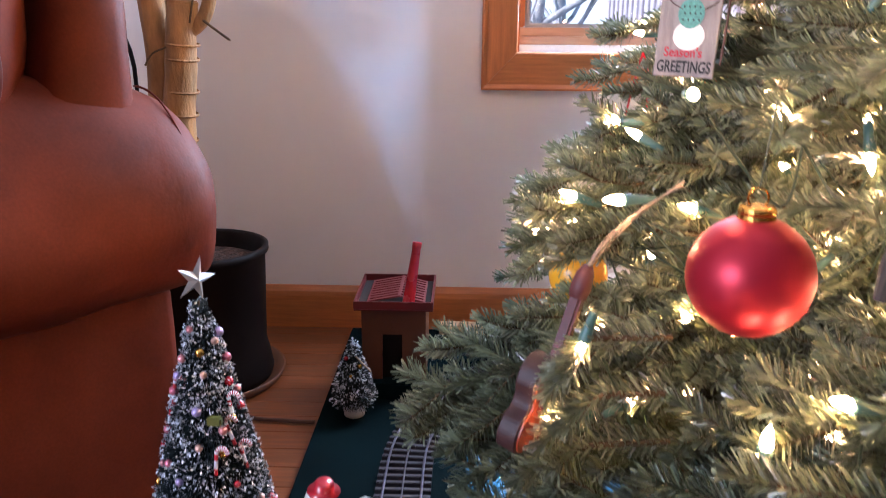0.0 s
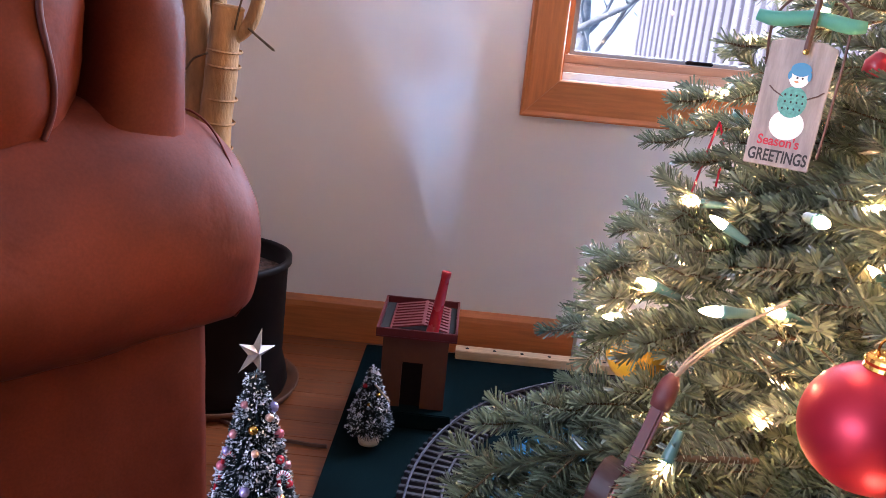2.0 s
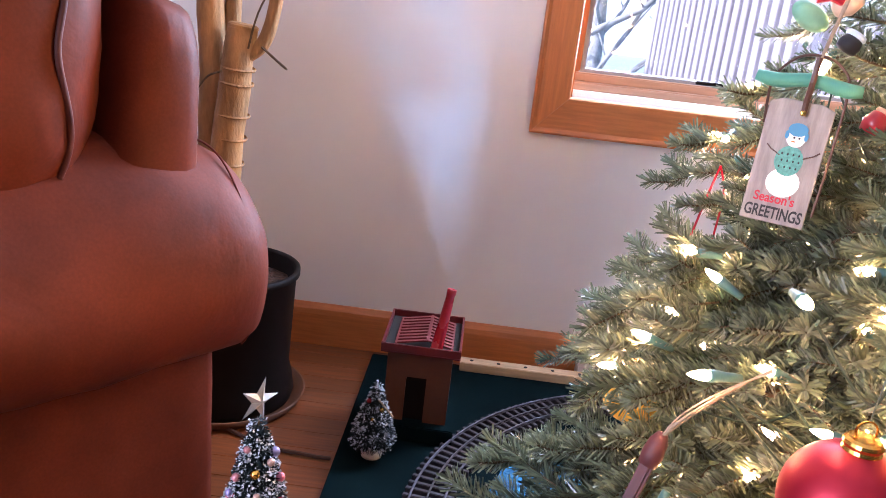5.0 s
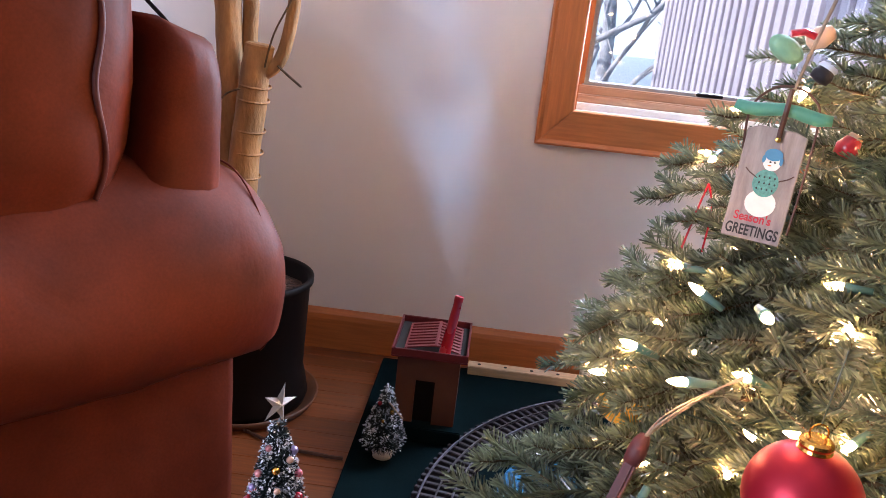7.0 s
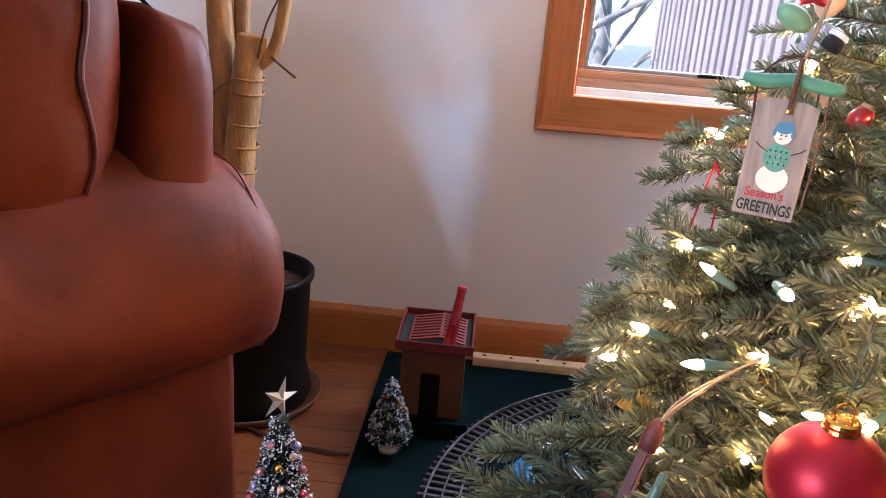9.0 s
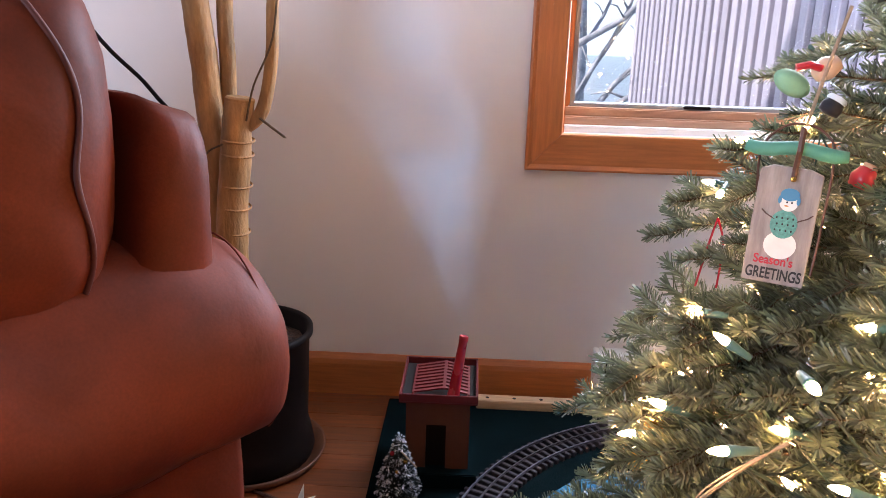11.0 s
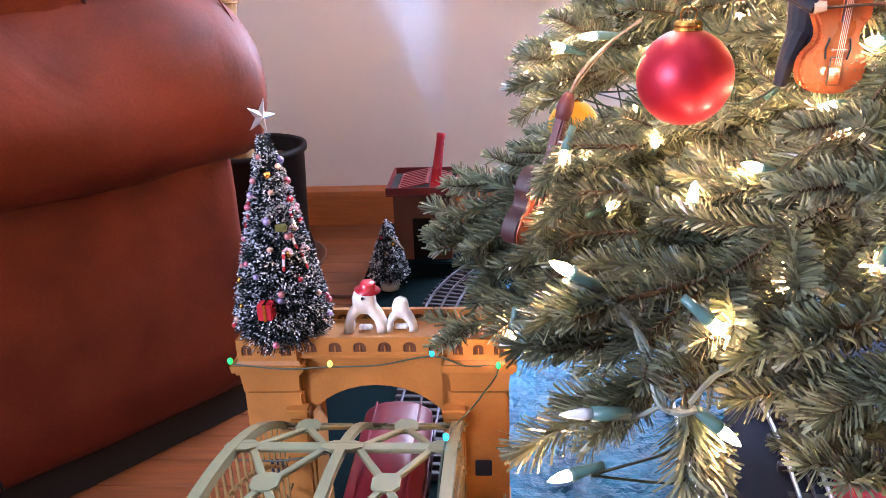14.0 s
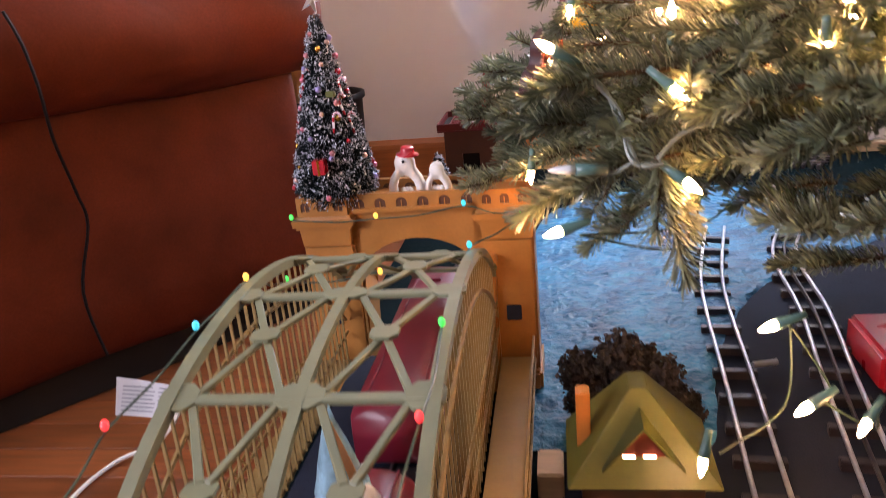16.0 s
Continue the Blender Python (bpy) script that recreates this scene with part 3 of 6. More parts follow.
track("narrow_track", spline([(0.34, -0.25, BZ + 0.002), (0.39, 0.20, BZ + 0.002), (0.43, 0.52, BZ + 0.002), (0.462, 0.74, BZ + 0.002), (0.482, 0.97, BZ + 0.002), (0.55, 1.15, BZ + 0.002)]), 0.036, 0.056, 0.012, 0.062,
      "narrow toy railway track with three bright steel rails", rz=0.017)
part("coupling_pin", tubed([(0.345, 0.585, BZ + 0.02), (0.375, 0.592, BZ + 0.02)], 0.004, 8), M_RAIL, bpy.data.objects["narrow_track.001"])

M_GRATE = mat("rose_grating", (0.145, 0.018, 0.020), 0.45, var=0.08, bump=0.03)
# ---- the factory house with the tall chimney ----
HX0, HX1, HY0, HY1 = -0.132, -0.012, 1.392, 1.530
factory = thing("factory_house", (-0.07, 1.46, BZ), "tan tin toy factory with maroon roof and tall red chimney", "toy house")
part("base_plate", boxed(HX0 - 0.012, HX1 + 0.016, HY0 - 0.022, HY1 + 0.02, BZ + 0.0003, 0.052, 0.002), M_FELT, factory, "dark green base plate")
bm = bmesh.new()
DX0, DX1, DZ1 = -0.094, -0.056, 0.143
zb, zt, th = 0.052, 0.196, 0.004
for b in [(HX0, DX0, HY0, HY0 + th, zb, zt), (DX1, HX1, HY0, HY0 + th, zb, zt), (DX0, DX1, HY0, HY0 + th, DZ1, zt),
          (HX0, HX1, HY1 - th, HY1, zb, zt), (HX0, HX0 + th, HY0 + th, HY1 - th, zb, zt), (HX1 - th, HX1, HY0 + th, HY1 - th, zb, zt)]:
    box(bm, *b)
part("wall", bm, M_TAN, factory)
part("doorway", boxed(DX0, DX1, HY0 + 0.010, HY0 + 0.012, zb, DZ1), M_BLACK, factory, "dark recessed doorway")
RX0, RX1, RY0, RY1, RZ = -0.144, 0.002, 1.373, 1.545, 0.196
bm = bmesh.new()
box(bm, RX0, RX1, RY0, RY1, RZ, RZ + 0.004, 0.001)
for b in [(RX0, RX1, RY0, RY0 + 0.004), (RX0, RX1, RY1 - 0.004, RY1), (RX0, RX0 + 0.004, RY0 + 0.004, RY1 - 0.004), (RX1 - 0.004, RX1, RY0 + 0.004, RY1 - 0.004)]:
    box(bm, *b, RZ + 0.004, RZ + 0.018, 0.0008)
roof = part("roof", bm, M_REDROOF, factory, "maroon tray roof with a raised rim")
# dark sheet that imitates the shade between the grate bars
part("roof_floor", boxed(RX0 + 0.0045, RX1 - 0.0045, RY0 + 0.0045, RY1 - 0.0045, RZ + 0.0042, RZ + 0.0050), M_GAP_SHADE, roof, "near-black sheet standing in for the shade under the grating")
# the low gabled grating on the roof
gx, gz = -0.062, RZ + 0.019
for side, (a, b) in enumerate(((-0.060, 0.0), (0.0, 0.048))):
    for i in range(9):
        y = RY0 + 0.026 + i * 0.0145
        bm = bmesh.new()
        z0, z1 = (RZ + 0.0075, gz) if side == 0 else (gz, RZ + 0.0075)
        prism(bm, [V((gx + a, y, z0)), V((gx + b, y, z1)), V((gx + b, y + 0.0075, z1)), V((gx + a, y + 0.0075, z0))], (0, 0, 0.003))
        part("grate_bar", bm, M_GRATE, roof)
part("grate_ridge", boxed(gx - 0.003, gx + 0.003, RY0 + 0.022, RY0 + 0.15, gz + 0.0005, gz + 0.004, 0.001), M_GRATE, roof)
for x in (gx - 0.060, gx + 0.044):
    part("grate_edge", boxed(x, x + 0.004, RY0 + 0.022, RY0 + 0.15, RZ + 0.0055, RZ + 0.011, 0.001), M_GRATE, roof)
c0, c1 = V((-0.045, 1.392, RZ + 0.004)), V((-0.0285, 1.412, 0.318))
ax = c1 - c0
rings = []
for f, r in ((0, 0.0125), (0.02, 0.012), (0.9, 0.0078), (0.91, 0.0088), (0.99, 0.0088), (1.0, 0.008), (1.0, 0.0055), (0.9, 0.0055)):
    a, b = ring_frame(ax)
    rings.append([c0 + ax * f + (a * math.cos(k * math.pi / 8) + b * math.sin(k * math.pi / 8)) * r for k in range(16)])
part("chimney", loft(bmesh.new(), rings), M_RED, factory, "tall tapered red chimney", smooth=True)

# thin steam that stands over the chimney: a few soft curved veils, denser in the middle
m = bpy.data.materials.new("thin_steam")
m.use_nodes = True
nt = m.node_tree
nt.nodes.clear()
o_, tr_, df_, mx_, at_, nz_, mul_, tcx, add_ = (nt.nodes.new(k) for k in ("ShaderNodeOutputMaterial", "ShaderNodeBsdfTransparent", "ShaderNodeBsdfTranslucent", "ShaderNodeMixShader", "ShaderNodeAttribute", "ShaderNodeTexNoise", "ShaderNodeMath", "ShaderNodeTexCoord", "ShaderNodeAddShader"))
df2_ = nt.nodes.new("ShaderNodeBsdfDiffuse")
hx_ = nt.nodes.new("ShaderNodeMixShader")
# the blue tint puts cool light on the steam into its colour
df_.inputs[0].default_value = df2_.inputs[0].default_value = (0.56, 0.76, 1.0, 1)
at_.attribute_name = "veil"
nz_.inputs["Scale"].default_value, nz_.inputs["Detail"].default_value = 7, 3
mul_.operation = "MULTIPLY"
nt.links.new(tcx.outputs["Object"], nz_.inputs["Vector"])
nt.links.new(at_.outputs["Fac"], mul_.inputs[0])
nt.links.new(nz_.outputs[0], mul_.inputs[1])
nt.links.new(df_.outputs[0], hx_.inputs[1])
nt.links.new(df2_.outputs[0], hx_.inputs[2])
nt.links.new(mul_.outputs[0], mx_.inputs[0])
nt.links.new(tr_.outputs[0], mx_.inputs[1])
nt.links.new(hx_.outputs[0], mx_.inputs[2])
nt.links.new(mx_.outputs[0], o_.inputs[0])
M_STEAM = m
steam = thing("steam", (c1.x, c1.y, 0.325), "faint bluish steam rising from the chimney and widening", "steam")
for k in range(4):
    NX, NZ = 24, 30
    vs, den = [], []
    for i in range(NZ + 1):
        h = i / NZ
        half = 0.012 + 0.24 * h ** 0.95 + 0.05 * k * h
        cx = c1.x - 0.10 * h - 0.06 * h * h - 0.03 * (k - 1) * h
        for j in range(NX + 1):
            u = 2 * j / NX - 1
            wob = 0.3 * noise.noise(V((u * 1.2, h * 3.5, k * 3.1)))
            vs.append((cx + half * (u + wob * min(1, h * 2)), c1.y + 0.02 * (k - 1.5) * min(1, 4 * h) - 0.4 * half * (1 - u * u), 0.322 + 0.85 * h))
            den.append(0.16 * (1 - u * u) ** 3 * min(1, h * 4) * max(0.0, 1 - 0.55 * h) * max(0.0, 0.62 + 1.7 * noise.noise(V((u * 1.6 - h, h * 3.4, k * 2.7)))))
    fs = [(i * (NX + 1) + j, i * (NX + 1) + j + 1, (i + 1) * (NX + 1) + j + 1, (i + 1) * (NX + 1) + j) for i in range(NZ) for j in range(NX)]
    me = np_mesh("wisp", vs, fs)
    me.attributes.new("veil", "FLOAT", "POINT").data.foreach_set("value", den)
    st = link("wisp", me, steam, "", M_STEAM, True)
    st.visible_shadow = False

# white heating register at the end of the baseboard
register = thing("wall_register", (0.4, 1.77, 0.02), "white louvred heating register against the wall", "heating register")
bm = bmesh.new()
for b in [(0.277, 0.289), (0.60, 0.612)]:
    box(bm, b[0], b[1], 1.745, 1.799, 0.024, 0.145, 0.002)
box(bm, 0.289, 0.60, 1.745, 1.799, 0.130, 0.145, 0.002)
box(bm, 0.289, 0.60, 1.745, 1.799, 0.024, 0.036, 0.002)
part("frame", bm, M_WHITE, register)
part("backing", boxed(0.289, 0.60, 1.792, 1.798, 0.036, 0.130), M_GAP_SHADE, register)
for i in range(20):
    part("slat", boxed(0.2935 + i * 0.0152, 0.3005 + i * 0.0152, 1.75, 1.775, 0.0362, 0.1298), M_WHITE, register)

# ---- bottle-brush trees ----


def bristle_mesh(name, base, top, r0, n, fleck, seed, frost=0.35):
    """A cone of thin bristles set round a stem, some with frosted tips."""
    rg = np.random.default_rng(seed)
    h = np.sqrt(rg.random(n)) * -1 + 1
    h = 0.04 + 0.94 * h
    a = rg.random(n) * 2 * np.pi
    rad = (r0 * (1 - h) ** 0.9 + 0.004) * np.clip(0.50 + 4.5 * h, 0, 1)
    L = rad * (0.75 + 0.35 * rg.random(n))
    up = rg.normal(0.05, 0.22, n)
    base, top = np.array(base), np.array(top)
    ax = base + (top - base) * h[:, None]
    d = np.stack([np.cos(a), np.sin(a), up], 1)
    d /= np.linalg.norm(d, axis=1)[:, None]
    side = np.cross(d, rg.normal(size=(n, 3)))
    side /= np.linalg.norm(side, axis=1)[:, None]
    w = 0.0004
    p0, p1 = ax + d * (L * 0.15)[:, None], ax + d * L[:, None]
    p1[:, 2] -= L * 0.1
    v = np.stack([p0 - side * w, p0 + side * w, p1 + side * w, p1 - side * w], 1).reshape(-1, 3)
    f = np.arange(4 * n).reshape(-1, 4)
    mi = np.zeros(n, int)
    # frost: small flecks at the tips
    clump = np.array([noise.noise(V(q) * 95) for q in p1])
    k = np.nonzero(rg.random(n) < frost * np.clip(1.0 + 2.2 * clump, 0.1, 2.5))[0]
    c = p1[k] + rg.normal(0, 0.0006, (len(k), 3))
    e1 = d[k] + rg.normal(0, 0.6, (len(k), 3)); e1 /= np.linalg.norm(e1, axis=1)[:, None]
    e2 = np.cross(e1, rg.normal(size=(len(k), 3))); e2 /= np.linalg.norm(e2, axis=1)[:, None]
    s = (fleck * (0.0005 + 0.0009 * rg.random(len(k))))[:, None]
    fv = np.stack([c - e1 * s * 1.5, c + e2 * s * 0.9, c + e1 * s * 1.5, c - e2 * s * 0.9], 1).reshape(-1, 3)
    me = np_mesh(name, np.concatenate([v, fv]), np.concatenate([f, 4 * n + np.arange(4 * len(k)).reshape(-1, 4)]), np.concatenate([mi, np.ones(len(k), int)]))
    return me


def bead(bm_parent, name, p, r, material, label=""):
    bm = bmesh.new()
    bmesh.ops.create_icosphere(bm, subdivisions=2, radius=r, matrix=Matrix.Translation(p))
    return part(name, bm, material, bm_parent, label, True)


def star_mesh(c, r, tilt):
    bm = bmesh.new()
    ring = []
    mt = Matrix.Translation(c) @ pose(0, 0, 0, 0, tilt, 56)
    for k in range(10):
        q = r if k % 2 == 0 else r * 0.36
        a = math.pi / 2 + k * math.pi / 5
        ring.append(bm.verts.new(mt @ V((q * math.cos(a), 0, q * math.sin(a)))))
    f, b = bm.verts.new(mt @ V((0, -r * 0.22, 0))), bm.verts.new(mt @ V((0, r * 0.22, 0)))
    for k in range(10):
        bm.faces.new((ring[k], ring[(k + 1) % 10], f))
        bm.faces.new((ring[(k + 1) % 10], ring[k], b))
    return bm


def cane(p, h, parent, tilt=0):
    pts = [V((0, 0, 0)), V((0, 0, h * 0.7))] + [V((h * 0.16 * (1 - math.cos(a)), 0, h * 0.7 + h * 0.2 * math.sin(a))) for a in [math.pi * i / 6 for i in range(1, 7)]]
    mt = Matrix.Translation(p) @ pose(0, 0, 0, 0, tilt, 0)
    pts = [mt @ q for q in spline(pts, 3)]
    bm = bmesh.new()
    for i, (a, b) in enumerate(zip(pts, pts[1:])):
        tube(bm, [a, b], 0.0016, 6, mi=i % 2)
    return part("candy_cane", bm, [M_RED, M_FROST], parent, "red and white striped candy cane")


BT = V((-0.148, 0.592, 0.276))
bt = thing("bottle_brush_tree", BT, "frosted dark bottle-brush tree with tiny ornaments on the gatehouse roof", "miniature tree", "bottle-brush trees")
part("stem", tubed([BT, BT + V((0, 0, 0.215))], [0.003, 0.001], 6), M_TWIG, bt)
link("bristles", bristle_mesh("bristles", BT, BT + V((0.0, 0, 0.222)), 0.050, 44000, 1, 3, 0.40), bt, "", [M_BRISTLE, M_FLECK])
part("star", star_mesh(BT + V((0, -0.002, 0.233)), 0.0185, 18), M_SILVER, bt, "silver foil star")
random.seed(11)
bead_mats = [mat("pink_bead", (0.66, 0.20, 0.28), 0.32, metal=0.6, var=0.15, bump=0.5), M_RED, mat("lilac_bead", (0.42, 0.36, 0.66), 0.32, metal=0.7, var=0.15, bump=0.5), mat("rose_bead", (0.62, 0.26, 0.28), 0.32, metal=0.6, var=0.15, bump=0.5), M_GOLD, mat("copper_bead", (0.66, 0.42, 0.34), 0.32, metal=0.7, var=0.15, bump=0.5)]
for i in range(34):
    h = 0.06 + 0.84 * ((i * 0.618) % 1.0)
    a = random.uniform(-2.9, 0.2)
    r = 0.051 * (1 - h) ** 0.9 + 0.004
    bead(bt, "bead", BT + V((r * math.cos(a), r * math.sin(a), 0.222 * h)), random.uniform(0.0028, 0.0042), bead_mats[i % 6])
for h, a, tl in ((0.66, -2.6, 8), (0.60, -0.45, -10), (0.56, -2.75, 12), (0.52, -0.6, -18), (0.44, -1.15, 5), (0.42, -0.40, -15)):
    r = 0.052 * (1 - h) ** 0.9 + 0.005
    cane(BT + V((r * math.cos(a), r * math.sin(a), 0.222 * h - 0.012)), 0.026, bt, tl)
gift = part("gift", boxed(-0.158, -0.143, 0.536, 0.550, 0.318, 0.335, 0.001), M_RED, bt, "tiny red gift box")
part("ribbon", boxed(-0.1517, -0.1493, 0.5352, 0.5508, 0.3175, 0.3355), M_GOLD, gift)
part("bow", boxed(-0.138, -0.127, 0.560, 0.566, 0.402, 0.409, 0.001), M_OLIVE, bt, "small olive bow")

ST = V((-0.137, 1.310, BZ + 0.0005))
stree = thing("bottle_brush_tree", ST, "small frosted bottle-brush tree on a white disc base", "miniature tree", "bottle-brush trees")
part("base", lathed([(0, 0), (0.0185, 0), (0.020, 0.012), (0.013, 0.016), (0.004, 0.020), (0, 0.021)], 20, Matrix.Translation(ST)), M_SNOW, stree, smooth=True)
link("bristles", bristle_mesh("bristles", ST + V((0, 0, 0.026)), ST + V((0, 0, 0.150)), 0.040, 11000, 1.7, 5, 0.17), stree, "", [M_BRISTLE, M_FLECK])
part("tip", lathed([(0.006, 0), (0.003, 0.006), (0, 0.014)], 8, Matrix.Translation(ST + V((0, 0, 0.136)))), M_FROST, stree)
for h, a, mm in ((0.72, -2.4, M_RED), (0.62, -0.8, M_GOLD), (0.5, -1.6, M_GOLD), (0.3, -0.6, M_SILVER), (0.35, -2.2, M_SILVER)):
    r = 0.037 * (1 - h) ** 0.9 + 0.003
    bead(stree, "bead", ST + V((r * math.cos(a), r * math.sin(a), 0.018 + 0.132 * h)), 0.0045, mm)
part("twig", tubed([ST + V((0.006, -0.012, 0.118)), ST + V((0.034, -0.018, 0.092))], 0.0016, 6), M_TWINE, stree)

# ---- plant in a black pot ----
PC = V((-0.468, 1.50, 0))
plant = thing("potted_plant", PC, "pale-stemmed potted tree in a black plastic pot", "plant")
saucer = part("saucer", lathed([(0, 0.001), (0.150, 0.001), (0.160, 0.02), (0.155, 0.02), (0.146, 0.006), (0, 0.006)], 40, Matrix.Translation(PC)), M_TERRA, plant, "brown saucer", True)
part("pot", lathed([(0, 0.0065), (0.132, 0.0065), (0.136, 0.02), (0.131, 0.05), (0.124, 0.08), (0.130, 0.262), (0.137, 0.268), (0.137, 0.280), (0.130, 0.282), (0.126, 0.276), (0.122, 0.22), (0, 0.22)], 48, Matrix.Translation(PC)), M_BLACK, plant, "black plastic pot", True)
bm = bmesh.new()
rows = []
for i in range(9):
    r = 0.1215 * i / 8
    rows.append([V((PC.x + r * math.cos(k * math.pi / 14), PC.y + r * math.sin(k * math.pi / 14), 0.245 + 0.008 * noise.noise(V((r * 40 * math.cos(k * math.pi / 14), r * 40 * math.sin(k * math.pi / 14), 1))))) for k in range(28)])
loft(bm, rows[1:], cap=False)
part("soil", bm, M_SOIL, plant, "dark potting soil", True)


def stem(pts, radii, name="trunk", rings_at=()):
    pts = spline(pts, 12)
    pts = [p + V((noise.noise(p * 14), noise.noise(p * 14 + V((7, 7, 7))), 0)) * 0.002 for p in pts]
    rr = [radii[0] + (radii[1] - radii[0]) * i / (len(pts) - 1) for i in range(len(pts))]
    rr = [r * (1 + 0.06 * noise.noise(p * 30)) for r, p in zip(rr, pts)]
    ob = part(name, tubed(pts, rr, 14), M_BARK, plant, smooth=True)
    return ob


ty = 1.42
main = stem([(-0.452, ty + 0.02, 0.22), (-0.456, ty, 0.45), (-0.446, ty, 0.60), (-0.431, ty, 0.735)], (0.030, 0.026))
part("cut_top", lathed([(0.0262, 0), (0.026, 0.004), (0.022, 0.007), (0, 0.0075)], 14, pose(-0.431, ty, 0.732, 0, 6, 0)), M_BARK, main)
for z in (0.50, 0.545, 0.585, 0.64, 0.665):
    f = (z - 0.45) / 0.28
    part("bark_ring", lathed([(0.0285, -0.0025), (0.0302, 0), (0.0285, 0.0025)], 16, pose(-0.456 + 0.025 * f, ty, z, 4, 5, 0)), M_BARK, main)
stem([(-0.50, ty + 0.04, 0.22), (-0.490, ty + 0.03, 0.6), (-0.497, ty + 0.02, 0.80), (-0.508, ty + 0.01, 0.95), (-0.514, ty, 1.25)], (0.026, 0.021), "second_trunk")
stem([(-0.470, ty + 0.04, 0.30), (-0.462, ty + 0.04, 0.8), (-0.463, ty + 0.04, 1.2)], (0.015, 0.013), "thin_trunk")
stem([(-0.425, ty, 0.685), (-0.394, ty, 0.712), (-0.377, ty, 0.78), (-0.368, ty, 0.90), (-0.363, ty, 1.15)], (0.013, 0.009), "side_branch")
part("twig", tubed(spline([(-0.395, ty - 0.01, 0.705), (-0.375, ty - 0.01, 0.69), (-0.350, ty - 0.01, 0.672)]), [0.0022] * 12 + [0.001], 5), M_TWIG, plant)
part("twig", tubed(spline([(-0.415, ty - 0.02, 0.70), (-0.400, ty - 0.02, 0.76), (-0.365, ty - 0.02, 0.84), (-0.352, ty - 0.02, 0.95)]), 0.0018, 5), M_TWIG, plant)
part("twig", tubed(spline([(-0.455, ty - 0.03, 0.66), (-0.475, ty - 0.04, 0.65), (-0.49, ty - 0.04, 0.63)]), 0.0018, 5), M_TWIG, plant)

# ---- leather armchair ----
CC = V((-0.287, 0.887, 0))
U2, N2 = V((-0.634, -0.773, 0)).normalized(), V((0.773, -0.634, 0)).normalized()


def ch(s, w, z):
    """A place on the chair: s along the arm from its rear corner, w outwards, z up."""
    return CC + U2 * s + N2 * w + V((0, 0, z))


CORD = [(0.402, 0.075, 0.527), (0.391, 0.075, 0.489), (0.384, 0.070, 0.436), (0.377, 0.050, 0.373), (0.358, 0.020, 0.299), (0.351, 0.010, 0.250), (0.378, 0.010, 0.161), (0.368, 0.010, 0.063)]
chair = thing("armchair", ch(0.4, -0.4, 0), "worn red-brown leather armchair with rounded padded arms", "armchair")


def wrinkle(bm, amp=0.004, sc=9.0):
    bm.normal_update()
    for v in bm.verts:
        v.co += v.normal * (amp * noise.noise(v.co * sc) + 0.35 * amp * noise.noise(v.co * sc * 3.3))


# side panel under the arm
bm = bmesh.new()
rings = []
for s in [-0.011, -0.006, 0.004, 0.03] + [0.05 * k for k in range(1, 25)]:
    e = 0.012 if s < -0.01 else 0.003 if s < 0 else 0
    rings.append([ch(s, -0.014 - e, 0.050), ch(s, 0.0 - e, 0.068), ch(s, 0.002 - e, 0.13), ch(s, 0.004 - e, 0.19), ch(s, 0.003 - e, 0.25), ch(s, 0.002 - e, 0.30), ch(s, 0.0 - e, 0.35), ch(s, -0.004 - e, 0.40), ch(s, -0.01 - e, 0.46), ch(s, -0.19 + e, 0.46), ch(s, -0.19 + e, 0.050)])
loft(bm, rings)
wrinkle(bm, 0.006, 5)
part("side_panel", bm, M_LEATHER, chair, smooth=True)
# padded arm: a fat rounded roll that overhangs the panel
sec = [(-0.02, 0.395), (0.020, 0.400), (0.047, 0.425), (0.061, 0.462), (0.062, 0.498), (0.046, 0.546), (0.018, 0.586), (-0.018, 0.614), (-0.06, 0.626), (-0.11, 0.622), (-0.16, 0.600), (-0.19, 0.56), (-0.20, 0.50), (-0.19, 0.42), (-0.10, 0.392)]
dense = []
for i in range(len(sec)):
    p0, p1, p2, p3 = (V((*sec[(i + k) % len(sec)], 0)) for k in (-1, 0, 1, 2))
    for k in range(4):
        t = k / 4
        q = 0.5 * ((2 * p1) + (p2 - p0) * t + (2 * p0 - 5 * p1 + 4 * p2 - p3) * t * t + (3 * p1 - p0 - 3 * p2 + p3) * t ** 3)
        dense.append((q.x, q.y))
rings = []
for s, f in [(-0.058, 0.25), (-0.055, 0.48), (-0.048, 0.70), (-0.036, 0.86), (-0.018, 0.95), (0.01, 0.99), (0.05, 1.0)] + [(0.05 + 0.03 * k, 1.0) for k in range(1, 40)]:
    k2 = 1 + 0.05 * math.sin(min(1, max(0, s) / 0.35) * math.pi)
    rise = 0.11 * max(0.0, min(1.0, (s + 0.03) / 0.06)) * max(0.0, min(1.0, (0.70 - s) / 0.2))
    rings.append([ch(s, -0.06 + (w + 0.06) * (f if w > -0.06 else 0.6 + 0.4 * f), 0.50 + (z - 0.50) * (0.35 + 0.65 * f) * (k2 + rise * max(0.0, min(1.0, (0.035 - w) / 0.05)) if z > 0.5 else 1)) for w, z in dense])
bm = loft(bmesh.new(), rings)
wrinkle(bm, 0.010, 6)
part("arm_pad", bm, M_LEATHER, chair, smooth=True)
seam = [p + (p - ch(0.05, -0.06, 0.50)).normalized() * 0.0015 for p in rings[4]]
part("arm_seam", tubed(seam[6:34], 0.0013, 6), M_LEATHER, chair, smooth=True)


